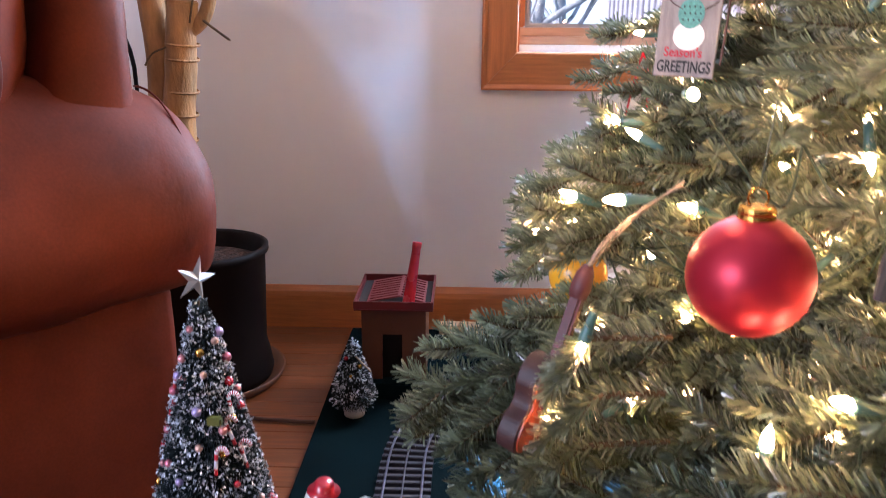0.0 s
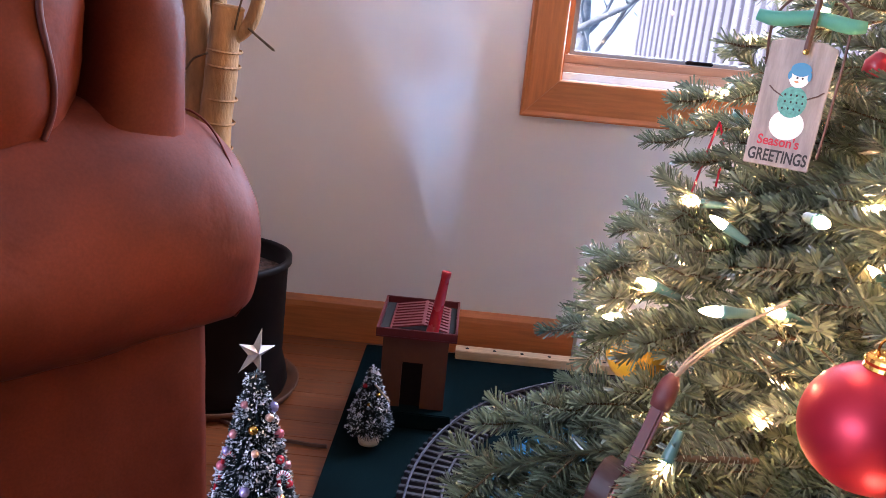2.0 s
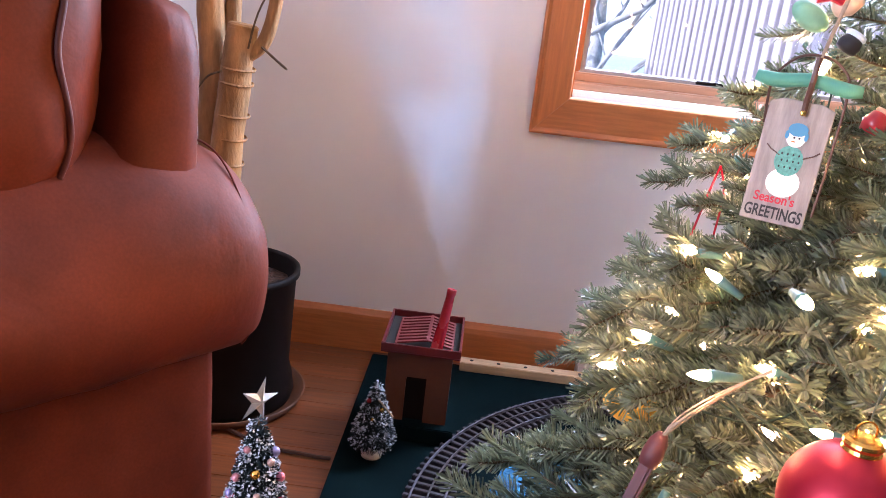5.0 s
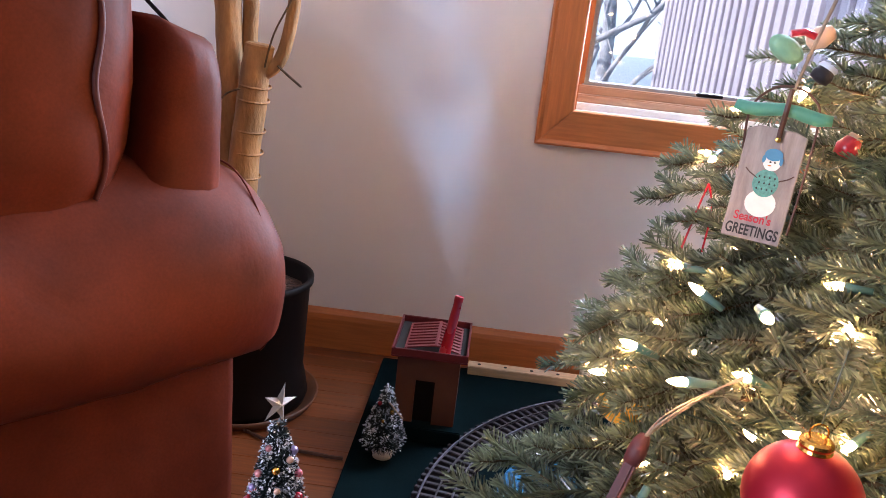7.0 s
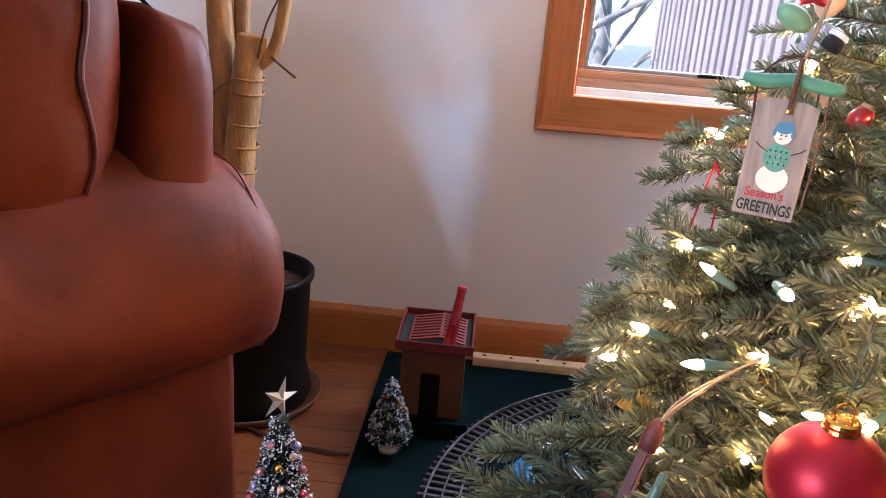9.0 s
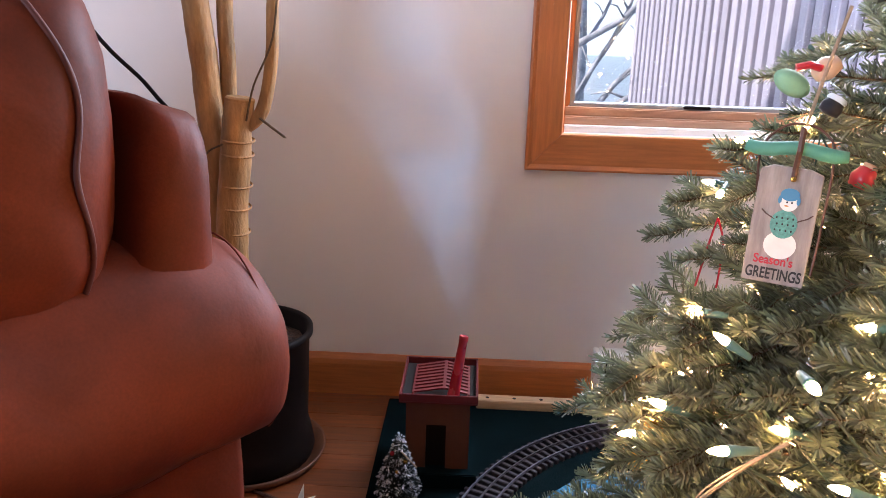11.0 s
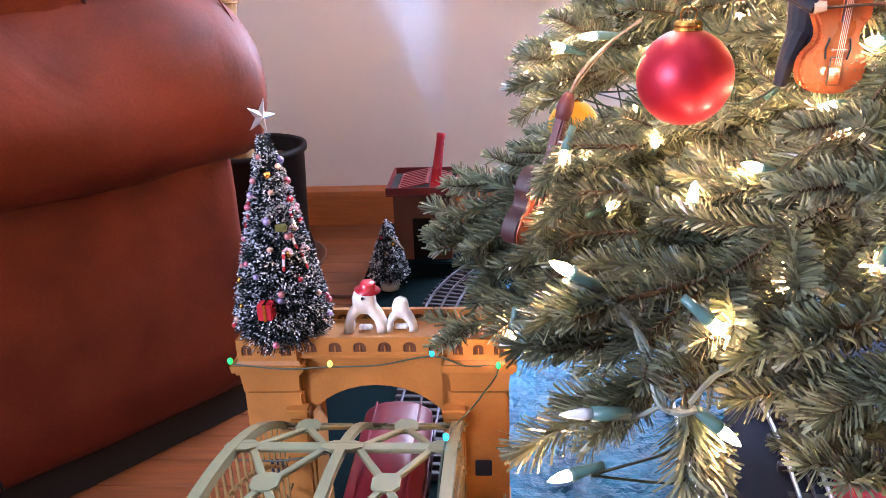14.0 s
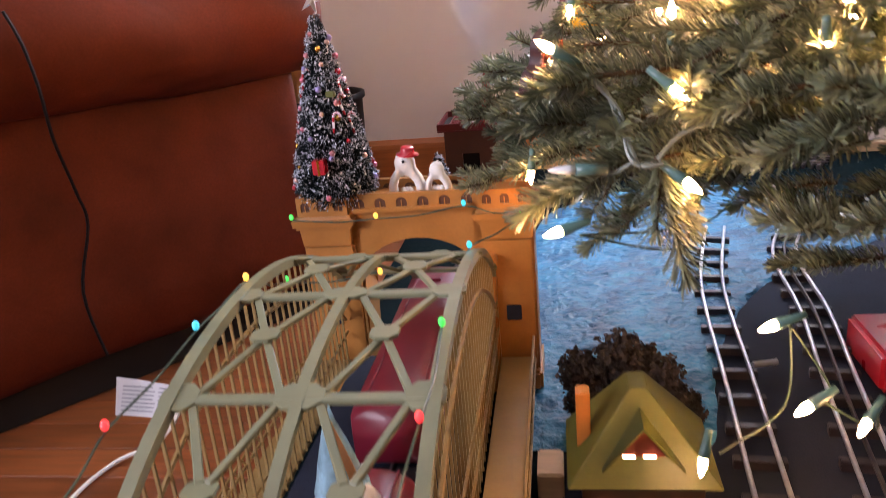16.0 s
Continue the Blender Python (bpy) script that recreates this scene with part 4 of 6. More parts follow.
def pillow(bm, s0, s1, w0, w1, z0, z1, r, n=14, lean=0.0):
    """A puffed rounded block; lean moves it back with height."""
    def sq(t, p):
        return math.copysign(abs(t) ** p, t)
    rings = []
    for i in range(1, 2 * n):
        ph = -math.pi / 2 + math.pi * i / (2 * n)
        ring = []
        for j in range(4 * n):
            th = 2 * math.pi * j / (4 * n)
            x = sq(math.cos(ph), r) * sq(math.cos(th), r)
            y = sq(math.cos(ph), r) * sq(math.sin(th), r)
            z = sq(math.sin(ph), r)
            zz = (z0 + z1) / 2 + z * (z1 - z0) / 2
            ring.append(ch((s0 + s1) / 2 + x * (s1 - s0) / 2 - lean * (zz - z0), (w0 + w1) / 2 + y * (w1 - w0) / 2, zz))
        rings.append(ring)
    return loft(bm, rings)


bm = pillow(bmesh.new(), 0.012, 0.075, -0.75, -0.120, 0.43, 0.782, 0.15, lean=0.01)
wrinkle(bm, 0.003, 10)
part("back_frame", bm, M_LEATHER, chair, smooth=True)


# the padded wing at the rear of the arm: a soft block whose inner flank sinks towards the back cushion
def wing_top(s):
    return 0.770 + 0.030 * min(1.0, max(0.0, (s - 0.01) / 0.10)) ** 0.7


rings = []
for f in [0.0, 0.12, 0.25, 0.4, 0.55, 0.68, 0.78, 0.86, 0.92, 0.96, 0.985, 1.0]:
    edge = 0.132 - 0.062 * min(1.0, f / 0.9)
    sink = 0.0 if f < 0.8 else 0.034 * (1 - math.sqrt(max(0.0, 1 - ((f - 0.8) / 0.2) ** 2)))
    ring = []
    for s_, w_ in ((0.012, -0.115), (0.010, -0.06), (0.011, -0.030), (0.015, -0.012), (0.023, -0.002), (0.036, 0.003), (0.052, 0.004), (edge - 0.016, 0.004), (edge - 0.004, 0.001), (edge + 0.006, -0.006),
                   (edge + 0.013, -0.024), (edge + 0.016, -0.060), (edge + 0.016, -0.110), (edge + 0.016, -0.150), (0.012, -0.150)):
        top = wing_top(s_)
        ring.append(ch(s_, w_ - sink * (1 if w_ > -0.05 else 0.3), 0.44 + (top - 0.44) * f - 0.006 * abs(math.sin(s_ * 40)) * f))
    rings.append(ring)
bm = loft(bmesh.new(), rings)
bmesh.ops.recalc_face_normals(bm, faces=bm.faces[:])
wrinkle(bm, 0.003, 14)
part("wing", bm, M_LEATHER, chair, smooth=True)


bm = pillow(bmesh.new(), 0.100, 0.40, -0.74, 0.026, 0.50, 0.955, 0.58, n=24, lean=0.10)
wrinkle(bm, 0.010, 9)
bvh = BVHTree.FromBMesh(bm)
cush = part("back_cushion", bm, M_LEATHER, chair, smooth=True)
pp = [(0.205, 0.915), (0.190, 0.885), (0.175, 0.85), (0.150, 0.80), (0.168, 0.745), (0.172, 0.72), (0.153, 0.665), (0.156, 0.63), (0.17, 0.60)]
line = []
for q in spline([V((s, z, 0)) for s, z in pp], 6):
    hit = bvh.ray_cast(ch(q.x, 0.3, q.y), -N2)[0]
    if hit is not None:
        line.append(hit + N2 * 0.0012)
for _ in range(3):
    line = [sum(line[max(0, i - 3):i + 4], V((0, 0, 0))) / len(line[max(0, i - 3):i + 4]) for i in range(len(line))]
line = [p + N2 * 0.0022 for p in line]
part("piping", tubed(line, 0.0030, 8), M_PIPING, cush, "dark leather piping", True)
bm = pillow(bmesh.new(), 0.06, 0.95, -0.72, -0.17, 0.25, 0.47, 0.4)
wrinkle(bm, 0.006)
part("seat", bm, M_LEATHER, chair, smooth=True)
bm = pillow(bmesh.new(), -0.03, 1.12, -0.95, -0.72, 0.395, 0.63, 0.5)
part("arm_pad", bm, M_LEATHER, chair, smooth=True)
# near-black block painted in place of the shade below the side panel
part("plinth", boxed(0.012, 1.1, -0.90, -0.016, 0.001, 0.054, m=Matrix(((U2.x, N2.x, 0, CC.x), (U2.y, N2.y, 0, CC.y), (0, 0, 1, 0), (0, 0, 0, 1)))), M_GAP_SHADE, chair, "near-black block standing in for the shade under the chair")
part("pull_cord", tubed(spline([ch(*q) for q in CORD], 5), 0.0022, 6), M_BLACK, chair, "thin dark cord down the chair's side")
# the lamp cord behind the chair
tagged(part("power_cord", tubed(spline([(-0.86, 1.55, 1.0), (-0.729, 1.55, 0.824), (-0.639, 1.55, 0.733), (-0.58, 1.55, 0.62), (-0.60, 1.55, 0.3), (-0.62, 1.55, 0.006)]), 0.004, 6), M_BLACK), "thin black power cord behind the armchair", "cord")
tagged(part("power_cord", tubed(spline([(-0.42, 1.36, 0.005), (-0.36, 1.33, 0.005), (-0.31, 1.313, 0.005), (-0.270, 1.308, 0.006), (-0.235, 1.304, 0.006), (-0.209, 1.302, 0.007)]), 0.0035, 6), M_STRAP), "dark cord lying on the floor beside the train board", "cord")

# ---- the gatehouse and the lattice bridge ----
GX, GY0, GY1 = -0.052, 0.560, 0.640
GZ = BZ + 0.0022
gate = thing("bridge_gatehouse", (GX, 0.6, BZ), "ochre cast-metal bridge gatehouse with a round arch and parapets", "toy gatehouse")
AR, AZ = 0.084, 0.155


def arch_wall(y0, y1):
    """The middle wall with a round-topped opening through it."""
    bm = bmesh.new()
    a = [(-0.076, GZ), (-0.070, AZ - 0.008)] + [(AR * math.cos(radians(t)), AZ + 0.072 * math.sin(radians(t))) for t in range(160, 19, -10)] + [(0.070, AZ - 0.008), (0.076, GZ)]
    rings = []
    for x, z in a:
        top = 0.262
        xo = max(-0.08, min(0.08, x))
        rings.append([V((GX + x, y0, z)), V((GX + xo, y0, top)), V((GX + xo, y1, top)), V((GX + x, y1, z))])
    loft(bm, rings)
    bmesh.ops.recalc_face_normals(bm, faces=bm.faces[:])
    return bm


part("arch_wall", arch_wall(GY0 + 0.010, GY1 - 0.010), M_STONE, gate)
for sgn in (-1, 1):
    xo, xi = GX + sgn * 0.140, GX + sgn * 0.0765
    x0, x1 = min(xo, xi), max(xo, xi)
    bm = bmesh.new()
    box(bm, x0, x1, GY0 + 0.004, GY1 - 0.004, GZ, 0.224, 0.003)
    box(bm, x0 - 0.006, x1 + 0.003, GY0 - 0.004, GY1 + 0.004, GZ + 0.0004, GZ + 0.028, 0.004)
    tower = part("tower", bm, M_STONE, gate)
    # the stepped capital
    bm = bmesh.new()
    cx0, cx1 = min(GX + sgn * 0.147, GX + sgn * 0.072), max(GX + sgn * 0.147, GX + sgn * 0.072)
    steps = [(0.224, 0.008, 0.246, 0.006), (0.246, 0.003, 0.250, 0.003), (0.250, 0.000, 0.258, -0.001), (0.258, 0.002, 0.262, 0.004)]
    rings = []
    for z0, i0, z1, i1 in steps:
        for z, i in ((z0, i0), (z1, i1)):
            rings.append([V((cx0 + i, GY0 - 0.006 + i, z)), V((cx1 - i, GY0 - 0.006 + i, z)), V((cx1 - i, GY1 + 0.006 - i, z)), V((cx0 + i, GY1 + 0.006 - i, z))])
    loft(bm, rings)
    bmesh.ops.recalc_face_normals(bm, faces=bm.faces[:])
    part("capital", bm, M_STONE, tower)
    # slim corner bracket beside the arch
    bx = GX + sgn * 0.083
    bm = bmesh.new()
    box(bm, bx - 0.010, bx + 0.010, GY0 - 0.004, GY0 + 0.010, GZ, 0.195, 0.002)
    box(bm, bx - 0.013, bx + 0.013, GY0 - 0.008, GY0 + 0.010, 0.195, 0.206, 0.002)
    part("bracket", bm, M_STONE, tower)
    wx = GX + sgn * 0.112
    part("window", boxed(wx - 0.009, wx + 0.009, GY0 + 0.0025, GY0 + 0.006, 0.118, 0.138, 0.001), M_DARKMAT, tower, "small dark window")
part("cornice", boxed(GX - 0.075, GX + 0.075, GY0 + 0.002, GY1 - 0.002, 0.2625, 0.268, 0.001), M_STONE, gate)
part("deck", boxed(GX - 0.141, GX + 0.141, GY0 + 0.006, GY1 - 0.006, 0.2682, 0.2742, 0.001), M_STONE, gate)


def parapet(x0, x1, y0, y1, n):
    """A low wall with small arched windows cut into its face, along x."""
    bm = bmesh.new()
    box(bm, x0, x1, y0 + 0.0018, y1, 0.2622, 0.2856)
    box(bm, x0, x1, y0, y0 + 0.0018, 0.2622, 0.2685)
    box(bm, x0, x1, y0, y0 + 0.0018, 0.2800, 0.2856)
    w = (x1 - x0) / n
    for i in range(n + 1):
        c = x0 + i * w
        box(bm, max(x0, c - w * 0.24), min(x1, c + w * 0.24), y0, y0 + 0.0018, 0.2685, 0.2800)
    # corner fillets turn each opening into a round arch
    for i in range(n):
        for sg in (-1, 1):
            e, ra = x0 + (i + 0.5) * w + sg * w * 0.26, w * 0.24
            arch = [V((e - sg * ra * (1 - math.cos(a)), y0, 0.2800 - ra * (1 - math.sin(a)))) for a in (0, 0.4, 0.8, 1.2, math.pi / 2)]
            prism(bm, [V((e, y0, 0.2800))] + arch, (0, 0.0018, 0))
    bmesh.ops.recalc_face_normals(bm, faces=bm.faces[:])
    p = part("parapet", bm, M_STONE, gate)
    for i in range(n):
        c = x0 + (i + 0.5) * w
        bm = bmesh.new()
        box(bm, c - w * 0.25, c + w * 0.25, y0 + 0.0012, y0 + 0.0019, 0.2686, 0.2799)
        part("niche", bm, M_TAN, p)
        part("mullion", boxed(c - 0.0006, c + 0.0006, y0 + 0.0002, y0 + 0.0012, 0.2686, 0.2760), M_STONE, p)
    return p


parapet(GX - 0.140, GX - 0.078, GY0 - 0.002, GY0 + 0.004, 3)
parapet(GX + 0.078, GX + 0.140, GY0 - 0.002, GY0 + 0.004, 3)
parapet(GX - 0.0775, GX + 0.0775, GY0 + 0.004, GY0 + 0.009, 6)
parapet(GX - 0.140, GX + 0.140, GY1 - 0.008, GY1 - 0.002, 10)
for sgn in (-1, 1):
    part("end_parapet", boxed(GX + sgn * 0.138 - 0.0025, GX + sgn * 0.138 + 0.0025, GY0 + 0.0045, GY1 - 0.0085, 0.2744, 0.2856, 0.0008), M_STONE, gate)

# the second gatehouse, at the near end of the bridge
copy_thing(gate, pose(GX, -0.06, BZ, 0, 0, 180))

# lattice bridge
BCX, BHW = -0.055, 0.092
bridge = thing("lattice_bridge", (BCX, 0.2, BZ), "sage-green lattice toy railway bridge with cream slatted sides", "toy bridge")
YC = 0.27


def top_z(y):
    return 0.281 - 0.90 * (y - YC) ** 2 - 3.6 * (y - YC) ** 4


deck_z = 0.075
part("deck", boxed(BCX - 0.088, BCX + 0.088, -0.019, 0.5595, deck_z - 0.006, deck_z, 0.001), M_DARKMAT, bridge)
part("foot", boxed(BCX - 0.08, BCX + 0.08, -0.015, 0.01, GZ, deck_z - 0.006), M_CREAM, bridge)


def bar(p0, p1, w, t, material=M_LATTICE, name="lattice_bar", parent=bridge):
    """A flat bar between two places, w wide, t thick, lying in the top's surface."""
    p0, p1 = V(p0), V(p1)
    d = (p1 - p0)
    bm = bmesh.new()
    s = d.normalized().cross(V((0, 0, 1)))
    s = V((1, 0, 0)) if s.length < 1e-3 else s.normalized()
    u = s.cross(d.normalized()).normalized()
    r0 = [p0 - s * w / 2 - u * t / 2, p0 + s * w / 2 - u * t / 2, p0 + s * w / 2 + u * t / 2, p0 - s * w / 2 + u * t / 2]
    loft(bm, [r0, [q + d for q in r0]])
    bmesh.ops.bevel(bm, geom=bm.edges[:], offset=min(w, t) * 0.2, segments=1, affect="EDGES")
    return part(name, bm, material, parent)


ys = [0.540, 0.405, 0.270, 0.135, 0.0]
for sgn in (-1, 0, 1):
    x = BCX + sgn * BHW
    pts = [V((x, y, top_z(y))) for y in [-0.02 + 0.577 * k / 24 for k in range(25)]]
    w, t = (0.0095, 0.009) if sgn else (0.0085, 0.006)
    rings = [[p + V((-w / 2, 0, -t / 2)), p + V((w / 2, 0, -t / 2)), p + V((w / 2, 0, t / 2)), p + V((-w / 2, 0, t / 2))] for p in pts]
    bm = loft(bmesh.new(), rings)
    part("top_chord" if sgn else "centre_rib", bm, M_LATTICE, bridge)
for y in ys:
    z = top_z(y) - 0.0005
    bar((BCX - BHW, y, z), (BCX + BHW, y, z), 0.0108 if y != ys[0] else 0.007, 0.0045, name="cross_girder")
    for sgn in (-1, 0, 1):
        bm = bmesh.new()
        c = V((BCX + sgn * (BHW - 0.006), y, z + 0.0006))
        qx, qy = (0.0175, 0.0110) if sgn == 0 else (0.0135, 0.0120)
        ring = [c + V((qx * sx, qy * sy, (top_z(y + qy * sy) - top_z(y)))) for sx, sy in ((-1, -.45), (-.5, -1), (.5, -1), (1, -.45), (1, .45), (.5, 1), (-.5, 1), (-1, .45))]
        prism(bm, ring, (0, 0, 0.0026))
        part("gusset", bm, M_LATTICE, bridge)
for ya, yb in zip(ys, ys[1:]):
    ym = (ya + yb) / 2
    for sgn in (-1, 1):
        cx = BCX + sgn * BHW / 2
        c = V((cx, ym, top_z(ym) - 0.0005))
        q = 0.0108
        ring = [c + V((q * sx, q * sy, 0.0008)) for sx, sy in ((-1, -.5), (-.5, -1), (.5, -1), (1, -.5), (1, .5), (.5, 1), (-.5, 1), (-1, .5))]
        prism(bmesh_ := bmesh.new(), ring, (0, 0, 0.0026))
        part("node_plate", bmesh_, M_LATTICE, bridge)
        for ex, ey in ((BCX + sgn * 0.013, ya), (BCX + sgn * 0.013, yb), (BCX + sgn * (BHW - 0.015), ya), (BCX + sgn * (BHW - 0.015), yb)):
            e = V((ex, ey, top_z(ey) - 0.0008))
            d = (e - c).normalized()
            bar(c + d * 0.007, e - d * 0.003, 0.0062, 0.004)
# the slatted sides
for sgn in (-1, 1):
    x = BCX + sgn * (BHW + 0.001)
    data = None
    for k in range(35):
        y = -0.016 + k * 0.0162
        z1 = top_z(y) - 0.0055
        bm = boxed(x - 0.0011, x + 0.0011, y, y + 0.0022, deck_z - 0.004, z1)
        part("side_bar", bm, M_CREAM, bridge)
    pts = [V((x + sgn * 0.002, y, top_z(y) - 0.035 - 0.25 * (y - YC) ** 2)) for y in [-0.02 + 0.577 * k / 20 for k in range(21)]]
    part("arch_rib", tubed(pts, 0.0022, 6), M_CREAM, bridge)
    for z in (deck_z + 0.035, deck_z + 0.07):
        part("side_rail", tubed([(x + sgn * 0.002, -0.018, z), (x + sgn * 0.002, 0.558, z)], 0.0016, 6), M_CREAM, bridge)
    # walkway with a low pierced rail
    xo = BCX + sgn * 0.139
    xa, xb = sorted((x + sgn * 0.003, xo))
    walkway = part("walkway", boxed(xa, xb, -0.018, 0.558, deck_z - 0.010, deck_z - 0.004, 0.001), M_CREAM, bridge)
    part("handrail", tubed([(xo - sgn * 0.002, -0.018, deck_z + 0.024), (xo - sgn * 0.002, 0.556, deck_z + 0.024)], 0.0017, 6), M_CREAM, walkway)
    for k in range(28):
        y = -0.012 + k * 0.02
        pts = [V((xo - sgn * 0.002, y, deck_z - 0.004)), V((xo - sgn * 0.002, y, deck_z + 0.012)), V((xo - sgn * 0.002, y + 0.005, deck_z + 0.020)), V((xo - sgn * 0.002, y + 0.01, deck_z + 0.023)), V((xo - sgn * 0.002, y + 0.015, deck_z + 0.020)), V((xo - sgn * 0.002, y + 0.02, deck_z + 0.012))]
        part("rail_arch", tubed(pts, 0.0012, 5), M_CREAM, walkway)
track("wide_track", [(TX - 0.014, -0.10, deck_z + 0.001), (TX - 0.014, 0.556, deck_z + 0.001)], 0.057, 0.084, 0.0085, 0.03, "wide straight toy railway track on the bridge deck")

# train cars on the bridge


def rail_car(y0, y1, xc, ztop, body, rib, label):
    car = thing("toy_train_car", (xc, (y0 + y1) / 2, deck_z), label, "toy train car", "toy train cars")
    z0 = deck_z + 0.022
    prof = [(-0.040, z0), (-0.040, ztop - 0.022), (-0.037, ztop - 0.012), (-0.024, ztop - 0.004), (-0.010, ztop - 0.001), (0.010, ztop - 0.001), (0.024, ztop - 0.004), (0.037, ztop - 0.012), (0.040, ztop - 0.022), (0.040, z0)]
    prof = [(q.x, q.y) for q in spline([V((x, z, 0)) for x, z in prof], 3)]
    rings = []
    for y, f in ((y0, 0.93), (y0 + 0.006, 0.985), (y0 + 0.012, 1), (y1 - 0.012, 1), (y1 - 0.006, 0.985), (y1, 0.93)):
        rings.append([V((xc + x * f, y, z0 + (z - z0) * f)) for x, z in prof])
    bm = loft(bmesh.new(), rings, cap=False)
    for r, sg in ((rings[0], 1), (rings[-1], -1)):
        prism(bm, r, (0, 0.004 * sg, 0))
    part("body", bm, body, car, smooth=True)
    for sgn in (-1, 1):
        # window band whose lilac is painted for the reflection on the side
        band = part("window_band", boxed(xc + sgn * 0.0402 - 0.0008, xc + sgn * 0.0402 + 0.0008, y0 + 0.016, y1 - 0.016, ztop - 0.044, ztop - 0.026, 0.0004), rib, car, "pale lilac window band imitating light reflected on the car side")
        for q in range(7):
            yq = y0 + 0.024 + q * (y1 - y0 - 0.062) / 6
            part("pane", boxed(xc + sgn * 0.0414 - 0.0006, xc + sgn * 0.0414 + 0.0006, yq, yq + 0.014, ztop - 0.041, ztop - 0.029), M_BLACK, band)
    for x in (-0.026, 0.026):
        part("roof_rib", tubed([(xc + x, y0 + 0.004, ztop - 0.0040), (xc + x, y1 - 0.004, ztop - 0.0040)], 0.0014, 6), body, car)
    part("hatch", boxed(xc - 0.008, xc + 0.008, y1 - 0.06, y1 - 0.045, ztop - 0.001, ztop + 0.003, 0.001), body, car)
    for y in (y0 + 0.03, y1 - 0.03):
        for sgn in (-1, 1):
            part("wheel", lathed([(0, -0.003), (0.0125, -0.003), (0.0125, 0.001), (0.0105, 0.002), (0.0105, 0.005), (0, 0.005)], 16, pose(xc + sgn * 0.028, y, deck_z + 0.031, 0, 90 * sgn, 0)), M_RAIL, car)
        part("truck", boxed(xc - 0.024, xc + 0.024, y - 0.02, y + 0.02, deck_z + 0.0215, deck_z + 0.031, 0.002), M_BLACK, car)
    return car


rail_car(0.30, 0.655, -0.040, 0.160, M_MAGENTA, M_LILAC_SHEEN, "crimson enamelled toy passenger car under the lattice bridge")
rail_car(-0.08, 0.215, -0.040, 0.156, M_MAGENTA, M_LILAC_SHEEN, "crimson enamelled toy passenger car under the lattice bridge")

# figurines on the gatehouse roof: plain china snow figures with an arched hollow


def snow_figure(x, y, z, h, hat, label):
    bm = bmesh.new()
    w = h * 0.42
    outer = [(-w, 0), (-w * 0.95, h * 0.18), (-w * 0.8, h * 0.38), (-w * 0.5, h * 0.55), (-w * 0.52, h * 0.72), (-w * 0.4, h * 0.86), (0, h * 0.93), (w * 0.4, h * 0.86), (w * 0.52, h * 0.72), (w * 0.55, h * 0.55), (w * 0.85, h * 0.36), (w, h * 0.18), (w * 1.05, 0)]
    inner = [(-w * 0.55, 0), (-w * 0.55, h * 0.14), (-w * 0.45, h * 0.28), (-w * 0.25, h * 0.38), (-w * 0.2, h * 0.4), (-w * 0.1, h * 0.41), (0, h * 0.42), (w * 0.1, h * 0.41), (w * 0.2, h * 0.4), (w * 0.25, h * 0.38), (w * 0.45, h * 0.28), (w * 0.55, h * 0.14), (w * 0.55, 0)]
    rings = []
    for (a, b), (c, d) in zip(outer, inner):
        rings.append([V((x + a, y - 0.004, z + b)), V((x + a * 0.9, y - 0.009, z + b * 0.97)), V((x + c, y - 0.008, z + d)), V((x + c, y + 0.008, z + d)), V((x + a * 0.9, y + 0.009, z + b * 0.97)), V((x + a, y + 0.004, z + b))])
    loft(bm, rings)
    bmesh.ops.recalc_face_normals(bm, faces=bm.faces[:])
    if hat:
        lathe(bm, [(0, h * 0.875), (w * 0.58, h * 0.875), (w * 0.61, h * 0.89), (w * 0.38, h * 0.91), (w * 0.35, h * 1.03), (w * 0.30, h * 1.06), (0, h * 1.065)], 16, pose(x, y, z, 4, 6, 0), 1)
        bmesh.ops.create_icosphere(bm, subdivisions=1, radius=0.002, matrix=Matrix.Translation((x, y - 0.0095, z + h * 0.74)))
        for v in bm.verts[-12:]:
            for f in v.link_faces:
                f.material_index = 2
    for k in range(3):
        bmesh.ops.create_icosphere(bm, subdivisions=1, radius=0.004, matrix=Matrix.Translation((x - 0.004 + 0.004 * k, y, z + 0.0035)))
    me = bpy.data.meshes.new("snow_figurine")
    bm.to_mesh(me)
    bm.free()
    ob = link("snow_figurine", me, None, "", [M_SNOW, M_RED, M_INK], True)
    return tagged(ob, label, "figurine", "china figurines")


snow_figure(-0.064, 0.604, 0.2744, 0.055, True, "white china snow figurine with a red hat and arched hollow")
snow_figure(-0.026, 0.606, 0.2744, 0.039, False, "small white china snow arch figurine")

# coloured micro lights strung over the gatehouse and bridge
string = thing("micro_light_string", (-0.052, 0.5, 0.27), "thin dark wire string of coloured micro lights", "string lights")
leds = [((-0.199, 0.555, 0.264), "green"), ((-0.094, 0.550, 0.263), "amber"), ((0.010, 0.555, 0.272), "aqua"), ((0.077, 0.549, 0.261), "green"),
        ((0.032, 0.407, 0.2725), "aqua"), ((-0.160, -0.030, 0.245), "green"), ((-0.152, 0.298, 0.289), "amber"), ((-0.155, 0.202, 0.288), "aqua"),
        ((0.034, 0.202, 0.286), "green"), ((0.036, 0.085, 0.280), "red"), ((-0.165, 0.085, 0.275), "red"), ((-0.172, 0.44, 0.230), "green"), ((-0.068, 0.438, 0.236), "amber"), ((0.033, 0.0, 0.262), "amber"), ((-0.16, 0.02, 0.262), "green")]
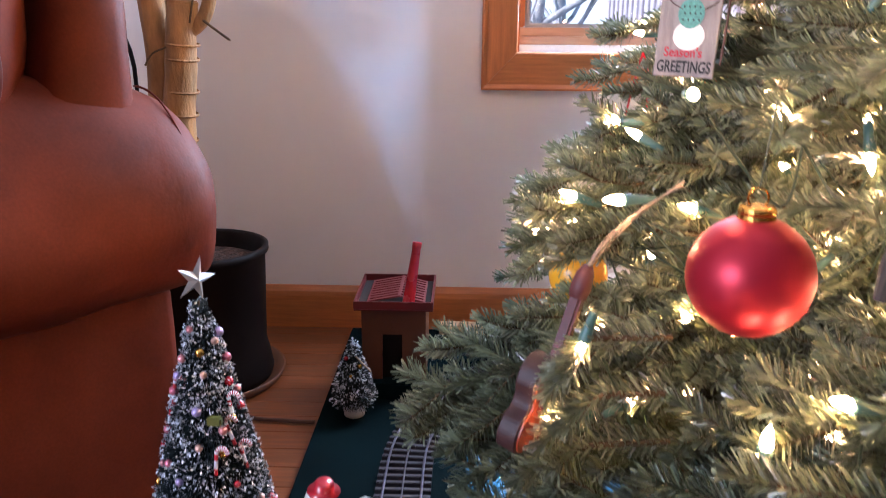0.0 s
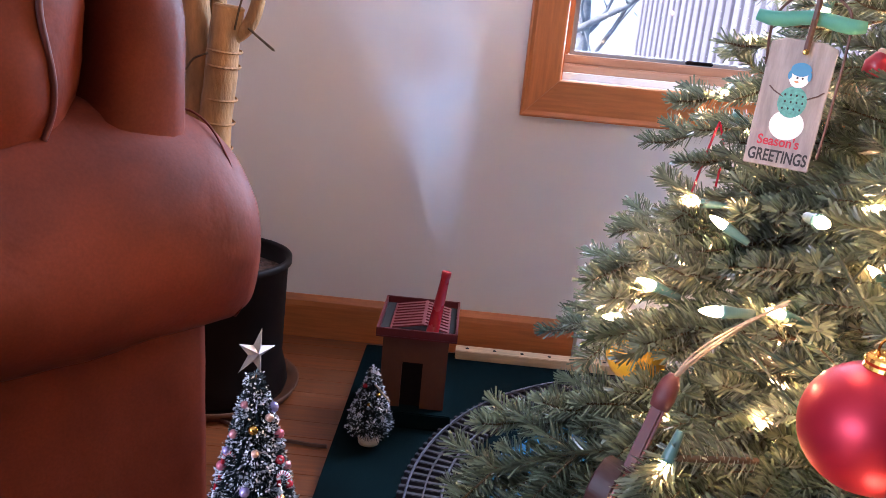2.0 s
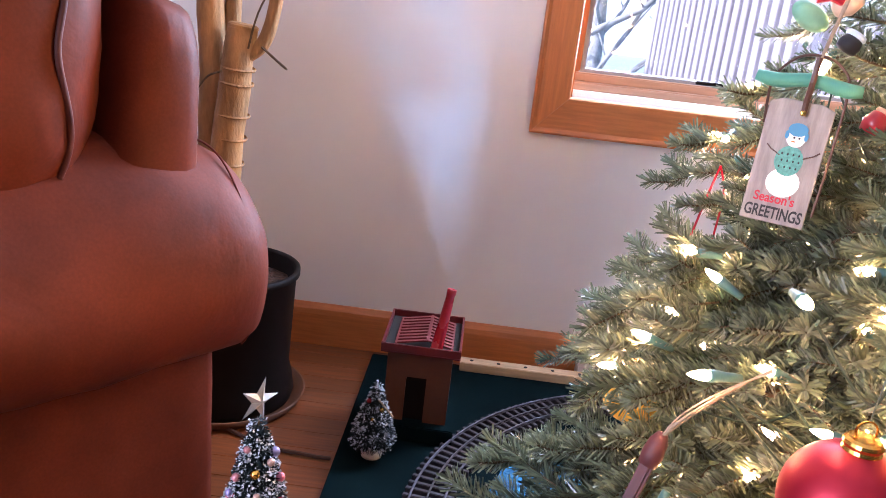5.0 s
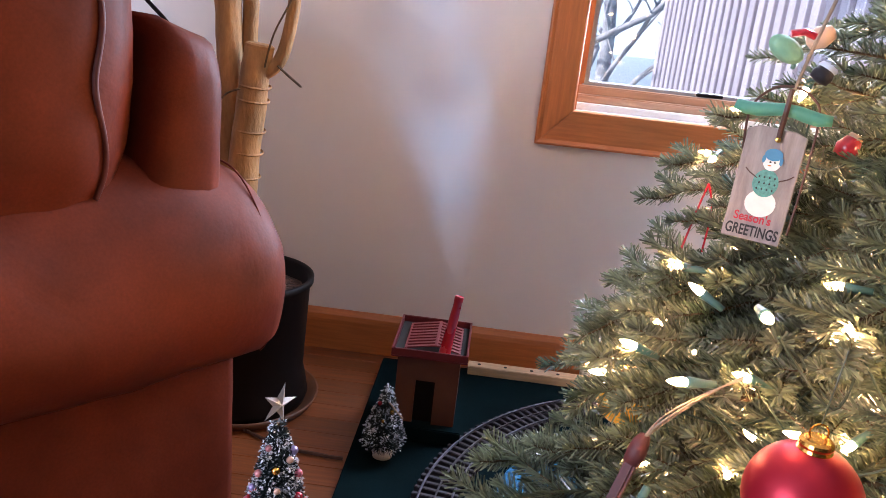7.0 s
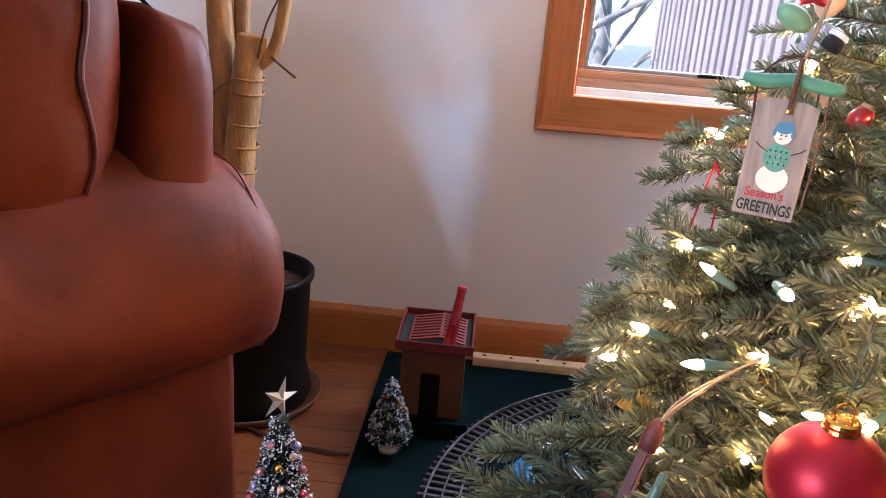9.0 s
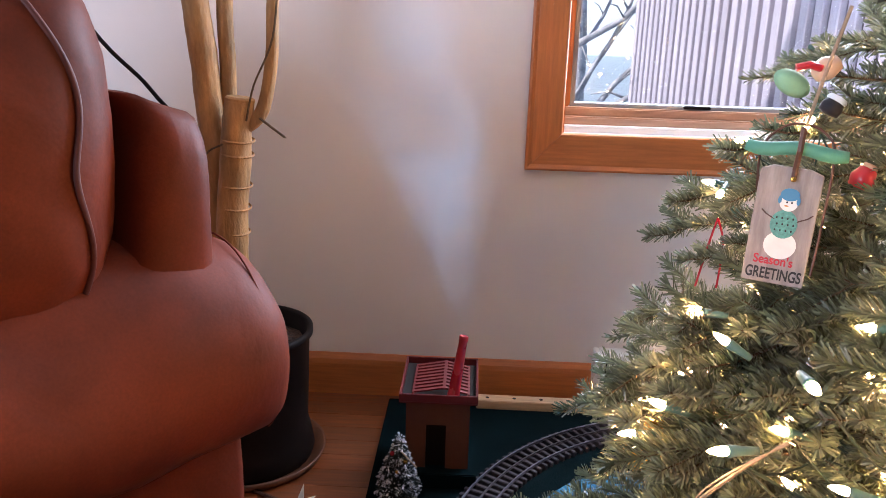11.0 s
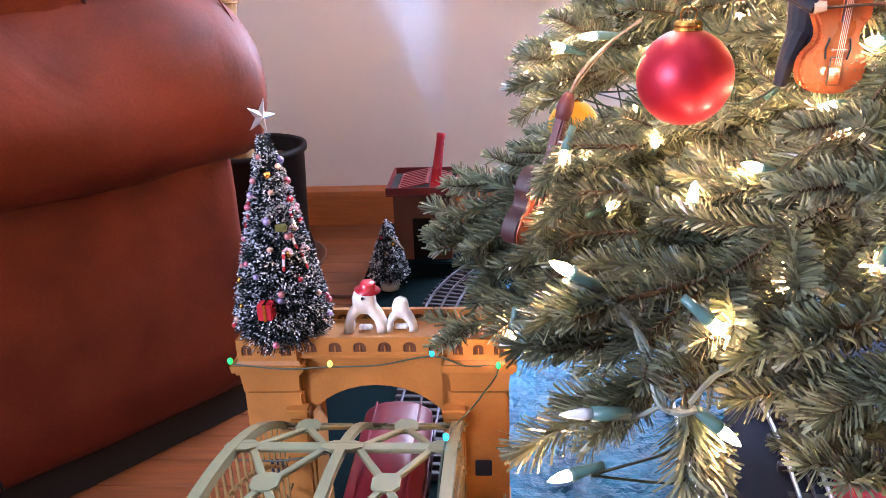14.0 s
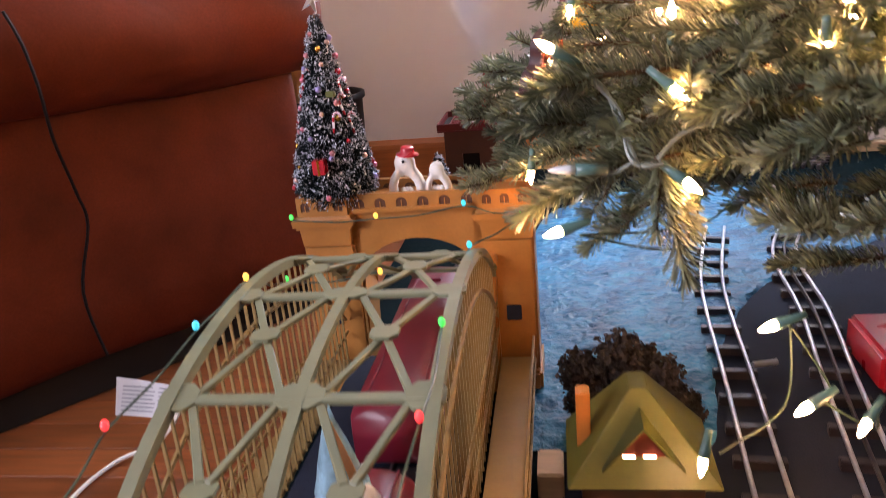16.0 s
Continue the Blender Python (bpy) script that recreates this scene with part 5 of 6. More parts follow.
for p, c in leds:
    bm = bmesh.new()
    bmesh.ops.create_icosphere(bm, subdivisions=2, radius=0.0029, matrix=Matrix.Translation(p) @ Matrix.Diagonal((1, 1, 1.35, 1)))
    part("led", bm, M_LED[c], string, smooth=True)
for run in ([0, 1, 2, 3, 4, 8, 9, 13], [11, 6, 7, 10, 14], [11, 12]):
    pts = []
    for a, b in zip(run, run[1:]):
        p, q = V(leds[a][0]), V(leds[b][0])
        pts += [p + V((0, 0.001, -0.004)), p.lerp(q, 0.5) + V((random.uniform(-.004, .004), -0.001, -0.007))]
    pts.append(V(leds[run[-1]][0]))
    part("wire", tubed(spline(pts, 4), 0.0009, 5), M_WIRE, string)

# paper tag and pale cord beside the bridge
tag_c = V((-0.385, 0.47, 0.068))
tagob = thing("cord_tag", (-0.40, 0.45, 0.002), "white printed paper tag on a pale cord", "tag")
TGM = Matrix.Translation(tag_c) @ pose(0, 0, 0, -28, 7, 4)
rings = []
for i in range(9):
    f = i / 8
    x, bow = -0.038 + 0.076 * f, 0.004 * math.sin(f * 5)
    rings.append([TGM @ V((x, bow, -0.022)), TGM @ V((x - 0.004, bow, 0.024 - 0.006 * f)), TGM @ V((x - 0.004, bow + 0.0008, 0.024 - 0.006 * f)), TGM @ V((x, bow + 0.0008, -0.022))])
sheet = part("sheet", loft(bmesh.new(), rings), M_PAPER, tagob)
for k in range(7):
    for x0, x1 in ((-0.033, -0.012), (-0.010, 0.008 + 0.003 * (k % 3)), (0.014, 0.032 - 0.004 * (k % 2))):
        xm_ = (x0 + x1) / 2
        bow = 0.004 * math.sin((xm_ + 0.038) / 0.076 * 5)
        part("print_bar", boxed(x0, x1, bow - 0.0022, bow - 0.0008, -0.016 + k * 0.0048, -0.0145 + k * 0.0048, m=TGM), M_GREYINK, sheet)
part("cord", tubed(spline([TGM @ V((0.036, 0.001, 0.0)), (-0.345, 0.455, 0.05), (-0.375, 0.45, 0.018), (-0.42, 0.43, 0.005), (-0.435, 0.364, 0.0045), (-0.425, 0.25, 0.0045), (-0.39, 0.08, 0.0045)]), 0.0028, 6), M_CLEAR, tagob)

# pale gnome-shaped car load near the viewer
load = thing("pointed_toy", (-0.036, 0.13, 0.166), "light blue pointed toy standing on the crimson train car", "toy")
M_FELTBLUE = mat("pale_blue_cloth", (0.26, 0.47, 0.58), 0.8, var=0.3, scale=70, bump=0.5, bscale=300)
TM = pose(-0.040, 0.150, 0.150, -6, -4, 0)
bm = lathed([(0, 0.016), (0.022, 0.016), (0.020, 0.030), (0.015, 0.046), (0.010, 0.064), (0.005, 0.082), (0, 0.094)], 24, TM)
for v in bm.verts:
    v.co += V((noise.noise(v.co * 90), noise.noise(v.co * 90 + V((3, 3, 3))), 0)) * 0.003
part("pointed_hat", bm, M_FELTBLUE, load, smooth=True)
part("tan_strip", prism(bmesh.new(), [TM @ V(q) for q in ((0.001, -0.006, 0.092), (0.010, -0.014, 0.055), (0.017, -0.018, 0.030), (0.022, -0.010, 0.028), (0.013, -0.010, 0.060))], TM.to_3x3() @ V((0.001, -0.003, 0))), mat("tan_cloth", (0.45, 0.25, 0.12), 0.8, var=0.2), load)
bm = bmesh.new()
bmesh.ops.create_icosphere(bm, subdivisions=3, radius=0.014, matrix=TM @ pose(0.020, -0.012, 0.020) @ Matrix.Diagonal((0.8, 0.7, 1.2, 1)))
for v in bm.verts:
    v.co += V((1, 1, 1)) * noise.noise(v.co * 160) * 0.002
part("white_tuft", bm, M_SNOW, load, smooth=True)

# ---- olive-roofed toy house ----
hs = thing("toy_house", (0.18, 0.32, BZ), "toy house with an olive gabled roof and lit windows", "toy house")
hx0, hx1, hy0, hy1, he, hr = 0.131, 0.239, 0.299, 0.388, 0.085, 0.150
part("wall", boxed(hx0, hx1, hy0, hy1, BZ + 0.002, he, 0.001), M_TAN, hs)
xm, ym = (hx0 + hx1) / 2, (hy0 + hy1) / 2
ov = 0.014
bm = bmesh.new()
eave = [bm.verts.new(p) for p in ((hx0 - ov, hy0 - ov, he - 0.006), (hx1 + ov, hy0 - ov, he - 0.006), (hx1 + ov, hy1 + ov, he - 0.006), (hx0 - ov, hy1 + ov, he - 0.006))]
ridge = [bm.verts.new((xm - 0.008, ym - 0.004, hr)), bm.verts.new((xm - 0.008, ym + 0.030, hr)), bm.verts.new((xm + 0.008, ym + 0.030, hr)), bm.verts.new((xm + 0.008, ym - 0.004, hr))]
for q in ((eave[0], eave[1], ridge[3], ridge[0]), (eave[1], eave[2], ridge[2], ridge[3]), (eave[2], eave[3], ridge[1], ridge[2]), (eave[3], eave[0], ridge[0], ridge[1]), ridge, eave[::-1]):
    bm.faces.new(q)
bmesh.ops.recalc_face_normals(bm, faces=bm.faces[:])
bmesh.ops.bevel(bm, geom=bm.edges[:], offset=0.0012, segments=1, affect="EDGES")
part("roof", bm, M_OLIVE, hs, "olive hipped roof")
# front dormer
dz, dy, dw = 0.130, hy0 + 0.004, 0.030
bm = bmesh.new()
prism(bm, [V((xm - dw, dy, he + 0.004)), V((xm + dw, dy, he + 0.004)), V((xm, dy, dz))], (0, 0.002, 0))
dorm = part("dormer", bm, M_BRICKRED, hs)
for sgn in (-1, 1):
    bm = bmesh.new()
    we = xm + sgn * (dw + 0.006)
    prism(bm, [V((xm, dy - 0.010, dz + 0.004)), V((we, dy - 0.010, he + 0.006)), V((we, hy0 - ov + 0.0125, he + 0.006)), V((xm, hy0 - ov + 0.049, dz + 0.004))], (0, 0, 0.003))
    bmesh.ops.recalc_face_normals(bm, faces=bm.faces[:])
    # left slope takes the darker copy, which imitates its shaded side
    part("dormer_roof", bm, M_OLIVE_SHADED if sgn < 0 else M_OLIVE, dorm)
for x in (xm - 0.012, xm + 0.006):
    part("lit_window", boxed(x - 0.0055, x + 0.0055, dy - 0.001, dy - 0.0002, he + 0.008, he + 0.019), M_LITWIN, dorm, "small glowing window")
part("chimney", boxed(hx0 - 0.003, hx0 + 0.010, ym - 0.012, ym + 0.004, he, 0.151, 0.0015), M_ORANGE, hs, "orange chimney")
for i in range(5):
    part("lit_window", boxed(hx0 + 0.012 + i * 0.019, hx0 + 0.021 + i * 0.019, hy0 - 0.0012, hy0 - 0.0003, 0.042, 0.056), M_LITWIN, hs, "small glowing window")

# lichen bushes behind the house
rg = np.random.default_rng(8)


def lichen(c, r, n, label):
    bush = thing("lichen_bush", (c[0], c[1], BZ + 0.005), label, "model bush", "model bushes")
    for ox, oy, oz, f in ((0.02, 0.1, 0.36, 0.50), (-0.78, 0.2, 0.10, 0.40), (0.72, 0, 0.02, 0.44), (-0.42, -0.4, -0.34, 0.34), (0.42, 0.4, 0.16, 0.36), (0.25, -0.4, -0.30, 0.42), (-0.72, 0, -0.36, 0.36), (0.95, -0.2, -0.34, 0.34), (-0.2, 0.3, -0.1, 0.4)):
        k = int(n * f * f * 0.75)
        p = rg.normal(size=(k, 3))
        p /= np.linalg.norm(p, axis=1)[:, None]
        p *= (rg.random(k) ** 0.35)[:, None]
        lump = 1 + 0.4 * np.array([noise.noise(V(q * 2.5)) for q in p])
        p = np.array(c) + (np.array((ox, oy, oz)) + p * lump[:, None] * f) * np.array(r)
        p[:, 2] = np.maximum(p[:, 2], BZ + 0.006)
        e1 = rg.normal(size=(k, 3)); e1 /= np.linalg.norm(e1, axis=1)[:, None]
        e2 = np.cross(e1, rg.normal(size=(k, 3))); e2 /= np.linalg.norm(e2, axis=1)[:, None]
        s = (0.0014 + 0.0034 * rg.random(k))[:, None]
        v = np.stack([p - e1 * s, p + e2 * s * 0.7, p + e1 * s, p - e2 * s * 0.7], 1).reshape(-1, 3)
        link("clump", np_mesh("clump", v, np.arange(4 * k).reshape(-1, 4)), bush, "", M_LICHEN)
    return bush


lichen((0.180, 0.480, 0.078), (0.058, 0.045, 0.068), 12500, "dark brown lichen bush behind the toy house")
lichen((0.215, 0.490, 0.045), (0.045, 0.040, 0.034), 6000, "low dark brown lichen bush on the board")
tagged(part("red_toy_block", boxed(0.475, 0.54, 0.54, 0.66, BZ + 0.002, 0.072, 0.006), M_RED), "red toy car body beside the tracks", "toy")
tagged(part("pale_toy_hut", boxed(0.088, 0.114, 0.345, 0.390, BZ + 0.002, 0.052, 0.002), M_RAW), "small pale wooden trackside hut", "toy hut")

# ---- the Christmas tree ----
TC = V((0.75, 0.70, 0))
tree = thing("christmas_tree", (TC.x, TC.y, BZ), "full green artificial fir tree hung with lights and ornaments", "Christmas tree")
part("trunk", tubed([TC + V((0, 0, BZ + 0.002)), TC + V((0, 0, 1.0)), TC + V((0, 0, 1.95))], [0.025, 0.02, 0.008], 10), M_TWIG, tree)
part("stand", lathed([(0, 0.0005), (0.14, 0.0005), (0.14, 0.02), (0.05, 0.04), (0.032, 0.12), (0, 0.12)], 24, Matrix.Translation(TC + V((0, 0, BZ + 0.0015)))), M_BLACK, tree)
rg = np.random.default_rng(21)


def needle_arrays(p0, p1, pitch, length, out_v, up=V((0, 0, 1)), wide=0.00165, tuft=False, rows=(-97, 97, -72, 72, -48, 48, 22, 165)):
    """Blunt flat needles in combed rows along a straight shoot from p0 to p1; rows are angles round the shoot from its upper side."""
    p0, p1, up = np.array(p0), np.array(p1), np.array(up)
    d = p1 - p0
    L = np.linalg.norm(d)
    d /= L
    s = np.cross(d, up)
    s = s / max(1e-6, np.linalg.norm(s))
    u = np.cross(s, d)
    n = max(3, int(L / pitch))
    t = np.concatenate([(np.arange(n) + rg.random() + rg.normal(0, 0.12, n)) / n for _ in rows])
    a = np.radians(np.repeat(np.array(rows, float), n)) + rg.normal(0, 0.16, n * len(rows))
    f = np.where(np.abs(np.cos(a)) > 0.5, 0.82, 1.0)
    lean = 0.80 + rg.normal(0, 0.07, len(a))
    if tuft:
        lean = lean + np.clip(t - 0.75, 0, 1) * 4.0
        k = 9
        a, t, f = np.concatenate([a, rg.random(k) * 6.28]), np.concatenate([t, np.full(k, 0.99)]), np.concatenate([f, np.full(k, 0.75)])
        lean = np.concatenate([lean, 1.2 + 2.0 * rg.random(k)])
    rad = np.cos(a)[:, None] * u + np.sin(a)[:, None] * s
    nd = rad + d * lean[:, None] + rg.normal(0, 0.04, (len(a), 3))
    nd /= np.linalg.norm(nd, axis=1)[:, None]
    base = p0 + d * (np.clip(t, 0, 1) * L)[:, None] + rad * 0.0008
    ln = (length * f * (0.85 + 0.3 * rg.random(len(a))) * np.where(t > 0.8, 1 - (t - 0.8) * 1.2, 1.0))[:, None]
    side = np.cross(nd, rad) + rg.normal(0, 0.30, (len(a), 3))
    side /= np.linalg.norm(side, axis=1)[:, None]
    tip = base + nd * ln + u * (ln * 0.10)
    out_v.append(np.stack([base - side * wide * 0.6, base + side * wide * 0.6, tip + side * wide * 0.55, tip - side * wide * 0.55], 1).reshape(-1, 3))


def shoot(bm, nv, p, dv, ln, up, pitch, length, r=0.0018):
    """One needled shoot that bends a little upwards; returns its tip and its middle."""
    e = p + dv * ln * 0.55
    e2 = e + (dv + up * rg.uniform(0.0, 0.22) + V(rg.normal(0, 0.05, 3))).normalized() * ln * 0.45
    tube(bm, [p, e, e2], [r, r * 0.75, r * 0.4], 4, caps=False)
    needle_arrays(p.lerp(e, 0.06), e, pitch, length, nv, up)
    needle_arrays(e, e2, pitch, length * 0.95, nv, up, tuft=True)
    return e2, e


def branch(z, ang, R, fine, droop, sway=0.03, spread=1.0, hang=0.0):
    """One fir branch from the trunk outwards to its tip at height z: a stem that carries flat fans of paired shoots, as one part."""
    dirv = V((math.cos(ang), math.sin(ang), 0))
    sid = V((-math.sin(ang), math.cos(ang), 0))
    root = TC + V((0, 0, z + droop - 0.20 * R))
    pts = []
    for k in range(9):
        f = k / 8
        pts.append(root + dirv * (0.03 + (R - 0.03) * f) + V((0, 0, 0.20 * R * f - droop * f * f)) + sid * (sway * math.sin(3 * f + ang * 7)))
    bm = tubed(pts, [0.0050 * (1 - 0.75 * k / 8) for k in range(9)], 5)
    nv = []
    pitch = 0.0040 if fine else 0.012
    for i in range(4, 8):
        needle_arrays(pts[i], pts[i + 1], pitch, 0.0180, nv, tuft=i == 7)
    roll = rg.uniform(-0.5, 0.5)
    up0 = (V((0, 0, 1)) * math.cos(roll) + sid * math.sin(roll)).normalized()
    lat0 = up0.cross(dirv).normalized()
    x = 0.030
    while x < 0.62 * R:
        f = 1 - x / R
        i = min(7, int(f * 8))
        p = pts[i].lerp(pts[i + 1], f * 8 - i)
        ahead = (pts[i + 1] - pts[i]).normalized()
        ln0 = min(0.135, 0.048 + 0.42 * x) * spread
        step = pitch * (1.0 if x < 0.3 else 1.5)
        for sg in (-1, 1):
            ln = ln0 * rg.uniform(0.75, 1.15)
            dv = (ahead * rg.uniform(0.75, 1.05) + lat0 * sg * rg.uniform(0.65, 0.95) + up0 * rg.uniform(-0.10, 0.30) - V((0, 0, hang))).normalized()
            tip, mid = shoot(bm, nv, p, dv, ln, up0, step, 0.0185)
            tips.append((tip.copy(), dv))
            if ln > 0.115 and fine:
                out = (lat0 * sg * 0.8 + dv * 0.7 + up0 * 0.1).normalized()
                shoot(bm, nv, p.lerp(mid, 0.75), out, ln * rg.uniform(0.40, 0.52), up0, step, 0.0175, 0.0013)
                fwd = (dv * 1.0 + ahead * 0.75 - lat0 * sg * 0.35).normalized()
                shoot(bm, nv, p.lerp(mid, 0.95), fwd, ln * rg.uniform(0.40, 0.52), up0, step, 0.0175, 0.0013)
        if fine and rg.random() < 0.15:
            dv = (ahead * 0.9 + up0 * 0.7 + lat0 * rg.uniform(-0.3, 0.3)).normalized()
            shoot(bm, nv, p, dv, ln0 * 0.65, up0, step, 0.0180)
        x += rg.uniform(0.056, 0.074) * (1.0 if fine else 2.0)
    tips.append((pts[-1].copy(), dirv))
    return finish(bm, nv)


def finish(bm, nv):
    """Joins a stem's bmesh and its needles into one branch of the tree."""
    me0 = bpy.data.meshes.new("tmp")
    bm.to_mesh(me0)
    bm.free()
    vs = np.empty(len(me0.vertices) * 3, np.float32)
    me0.vertices.foreach_get("co", vs)
    tv = vs.reshape(-1, 3)
    quads = np.array([p.vertices[:] for p in me0.polygons if len(p.vertices) == 4], np.int32)
    bpy.data.meshes.remove(me0)
    nvv = np.concatenate(nv)
    faces = np.concatenate([quads, len(tv) + np.arange(len(nvv)).reshape(-1, 4)])
    mi = np.concatenate([np.zeros(len(quads), int), np.ones(len(nvv) // 4, int)])
    ob = link("branch", np_mesh("branch", np.concatenate([tv, nvv]), faces, mi), tree, "", [M_TWIG, M_NEEDLE])
    return ob


tips = []


def radius(z):
    return 0.73 - 0.47 * (z - 0.35) if z > 0.3 else 0.70


# branches are cut back around the ornaments so that the camera sees them
HUNG = [(0.249, 0.752, 0.670, 0.11), (0.249, 0.752, 0.740, 0.11), (0.249, 0.752, 0.620, 0.095), (0.225, 0.486, 0.551, 0.085), (0.312, 0.450, 0.570, 0.08), (0.125, 0.583, 0.46, 0.06), (0.180, 0.80, 0.445, 0.055)]


def clear(z_tip, a, R):
    for ox, oy, oz, rr in HUNG:
        d, b = math.hypot(ox - TC.x, oy - TC.y), math.atan2(oy - TC.y, ox - TC.x)
        side = d * math.sin(a - b)
        if math.cos(a - b) > 0 and abs(side) < rr and -rr < z_tip - oz < rr * 1.1 and R > d - 0.09:
            R = d - 0.09
    return R


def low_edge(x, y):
    """Height under which the front of the tree is left open, to fit the camera's view."""
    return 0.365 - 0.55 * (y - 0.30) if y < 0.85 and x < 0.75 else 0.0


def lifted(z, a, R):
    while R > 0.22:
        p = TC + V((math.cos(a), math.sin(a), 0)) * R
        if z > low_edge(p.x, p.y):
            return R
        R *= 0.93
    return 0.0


z, tier = 0.25, 0
while z < 1.8:
    R0 = radius(z)
    n = int(6 + 13 * R0)
    for k in range(n):
        a = 2 * math.pi * (k + 0.5 * (tier % 2)) / n + rg.uniform(-0.1, 0.1)
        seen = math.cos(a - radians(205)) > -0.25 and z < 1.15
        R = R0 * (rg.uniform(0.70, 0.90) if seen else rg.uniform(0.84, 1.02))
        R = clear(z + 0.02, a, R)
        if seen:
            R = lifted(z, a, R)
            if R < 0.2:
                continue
        # branches towards the camera droop more, to fit its view
        near = 1.0 if math.cos(a - radians(245)) > 0.75 else 0.0
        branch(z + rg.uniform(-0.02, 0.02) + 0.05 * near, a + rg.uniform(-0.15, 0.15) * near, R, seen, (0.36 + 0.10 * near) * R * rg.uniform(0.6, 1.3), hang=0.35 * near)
    z += 0.066 if z < 1.1 else 0.12
    tier += 1

# long fronds whose tips stand out of the tree's outline
for tip in ((0.126, 1.07, 0.366), (0.115, 0.819, 0.496), (0.211, 1.20, 0.426), (0.160, 0.947, 0.545), (0.167, 0.80, 0.598), (0.201, 1.009, 0.635), (0.236, 0.939, 0.739),
            (0.169, 0.784, 0.580), (0.201, 0.959, 0.682), (0.226, 0.935, 0.622), (0.100, 0.707, 0.531), (0.106, 0.779, 0.541), (0.098, 0.570, 0.265),
            (0.161, 0.444, 0.355), (0.372, 1.19, 0.813), (0.14, 0.30, 0.40), (0.30, 0.66, 0.88), (0.33, 0.50, 0.80), 
            (0.07, 0.70, 0.335), (0.13, 0.50, 0.30), (0.15, 0.88, 0.50), (0.105, 0.74, 0.492), (0.12, 0.68, 0.42)):
    v = V(tip) - TC
    R = math.hypot(v.x, v.y) - 0.014
    branch(tip[2], math.atan2(v.y, v.x), R, True, 0.30 * R, 0.0, 0.9)

for tip in ((0.02, 0.745, 0.385), (0.06, 0.76, 0.385), (0.0, 0.69, 0.365), (0.0, 0.66, 0.345), (0.05, 0.66, 0.33), (0.012, 0.545, 0.292), (0.09, 0.66, 0.30), (0.11, 0.60, 0.33), (0.06, 0.58, 0.31), (0.13, 0.66, 0.36), (0.09, 0.80, 0.365), (0.03, 0.70, 0.352), (0.08, 0.72, 0.345), (0.04, 0.62, 0.318), (0.07, 0.63, 0.345)):
    v = V(tip) - TC
    R = math.hypot(v.x, v.y) - 0.012
    branch(tip[2], math.atan2(v.y, v.x), R, True, 0.28 * R, 0.0, 0.8)

# single thick sprays low on the near side, hanging free over the board
def spray(base, tip, length=0.0195, bend=0.006):
    base, tip = V(base), V(tip)
    root = base.lerp(V((TC.x, TC.y, base.z)), 0.10) + V((0, 0, -0.004))
    mid = base.lerp(tip, 0.5) + V((0, 0, bend))
    bm = tubed([root, base, mid, tip], [0.0024, 0.0024, 0.0020, 0.0010], 6)
    nv = []
    ring = (-90, 90, -55, 55, -22, 22, 140, -140)
    needle_arrays(root, base, 0.0055, length, nv, rows=ring)
    needle_arrays(base, mid, 0.0031, length, nv, rows=ring)
    needle_arrays(mid, tip, 0.0031, length, nv, rows=ring, tuft=True)
    along = (tip - base).normalized()
    lat = along.cross(V((0, 0, 1))).normalized()
    for sg in (-1, 1):
        shoot(bm, nv, base.lerp(mid, 0.25), (along + lat * sg * 0.42).normalized(), (tip - base).length * rg.uniform(0.5, 0.65), V((0, 0, 1)), 0.0034, length * 0.92, 0.0016)
    return finish(bm, nv)


LOW_SPRAYS = (((0.190, 0.325, 0.375), (0.091, 0.301, 0.332)),
                  ((0.197, 0.310, 0.372), (0.217, 0.290, 0.280)),
                  ((0.160, 0.315, 0.438), (0.103, 0.305, 0.426)),
                  ((0.140, 0.322, 0.400), (0.090, 0.315, 0.403)),
                  ((0.345, 0.32, 0.300), (0.282, 0.31, 0.316)),
                  ((0.330, 0.33, 0.366), (0.232, 0.31, 0.366)),
                  ((0.345, 0.30, 0.395), (0.272, 0.275, 0.375)),
                  ((0.30, 0.31, 0.42), (0.225, 0.295, 0.405)))
HIGH_SPRAYS = (((0.262, 0.33, 0.405), (0.200, 0.305, 0.412)),
                  ((0.36, 0.40, 0.525), (0.270, 0.375, 0.530)),
                  ((0.36, 0.36, 0.492), (0.255, 0.335, 0.500)),
                  ((0.145, 0.552, 0.482), (0.117, 0.546, 0.442)),
                  ((0.155, 0.548, 0.44), (0.112, 0.540, 0.405)),
                  ((0.150, 0.548, 0.40), (0.096, 0.535, 0.378)),
                  ((0.40, 0.25, 0.33), (0.32, 0.235, 0.335)),
                  ((0.36, 0.27, 0.41), (0.30, 0.24, 0.43)),
                  ((0.195, 0.665, 0.534), (0.096, 0.650, 0.521)),
                  ((0.215, 0.690, 0.528), (0.130, 0.672, 0.500)))
UNDER_SPRAYS = (((0.206, 0.42, 0.304), (0.146, 0.40, 0.267)), ((0.378, 0.38, 0.291), (0.291, 0.36, 0.318)), ((0.428, 0.50, 0.205), (0.342, 0.50, 0.202)),
                ((0.313, 0.36, 0.387), (0.241, 0.34, 0.368)), ((0.353, 0.47, 0.297), (0.288, 0.45, 0.284)), ((0.45, 0.42, 0.32), (0.37, 0.39, 0.30)),
                ((0.30, 0.44, 0.345), (0.225, 0.42, 0.335)), ((0.40, 0.45, 0.36), (0.32, 0.42, 0.35)))
for base, tip in LOW_SPRAYS:
    spray(base, tip, 0.0245)
for base, tip in HIGH_SPRAYS + UNDER_SPRAYS:
    spray(base, tip)

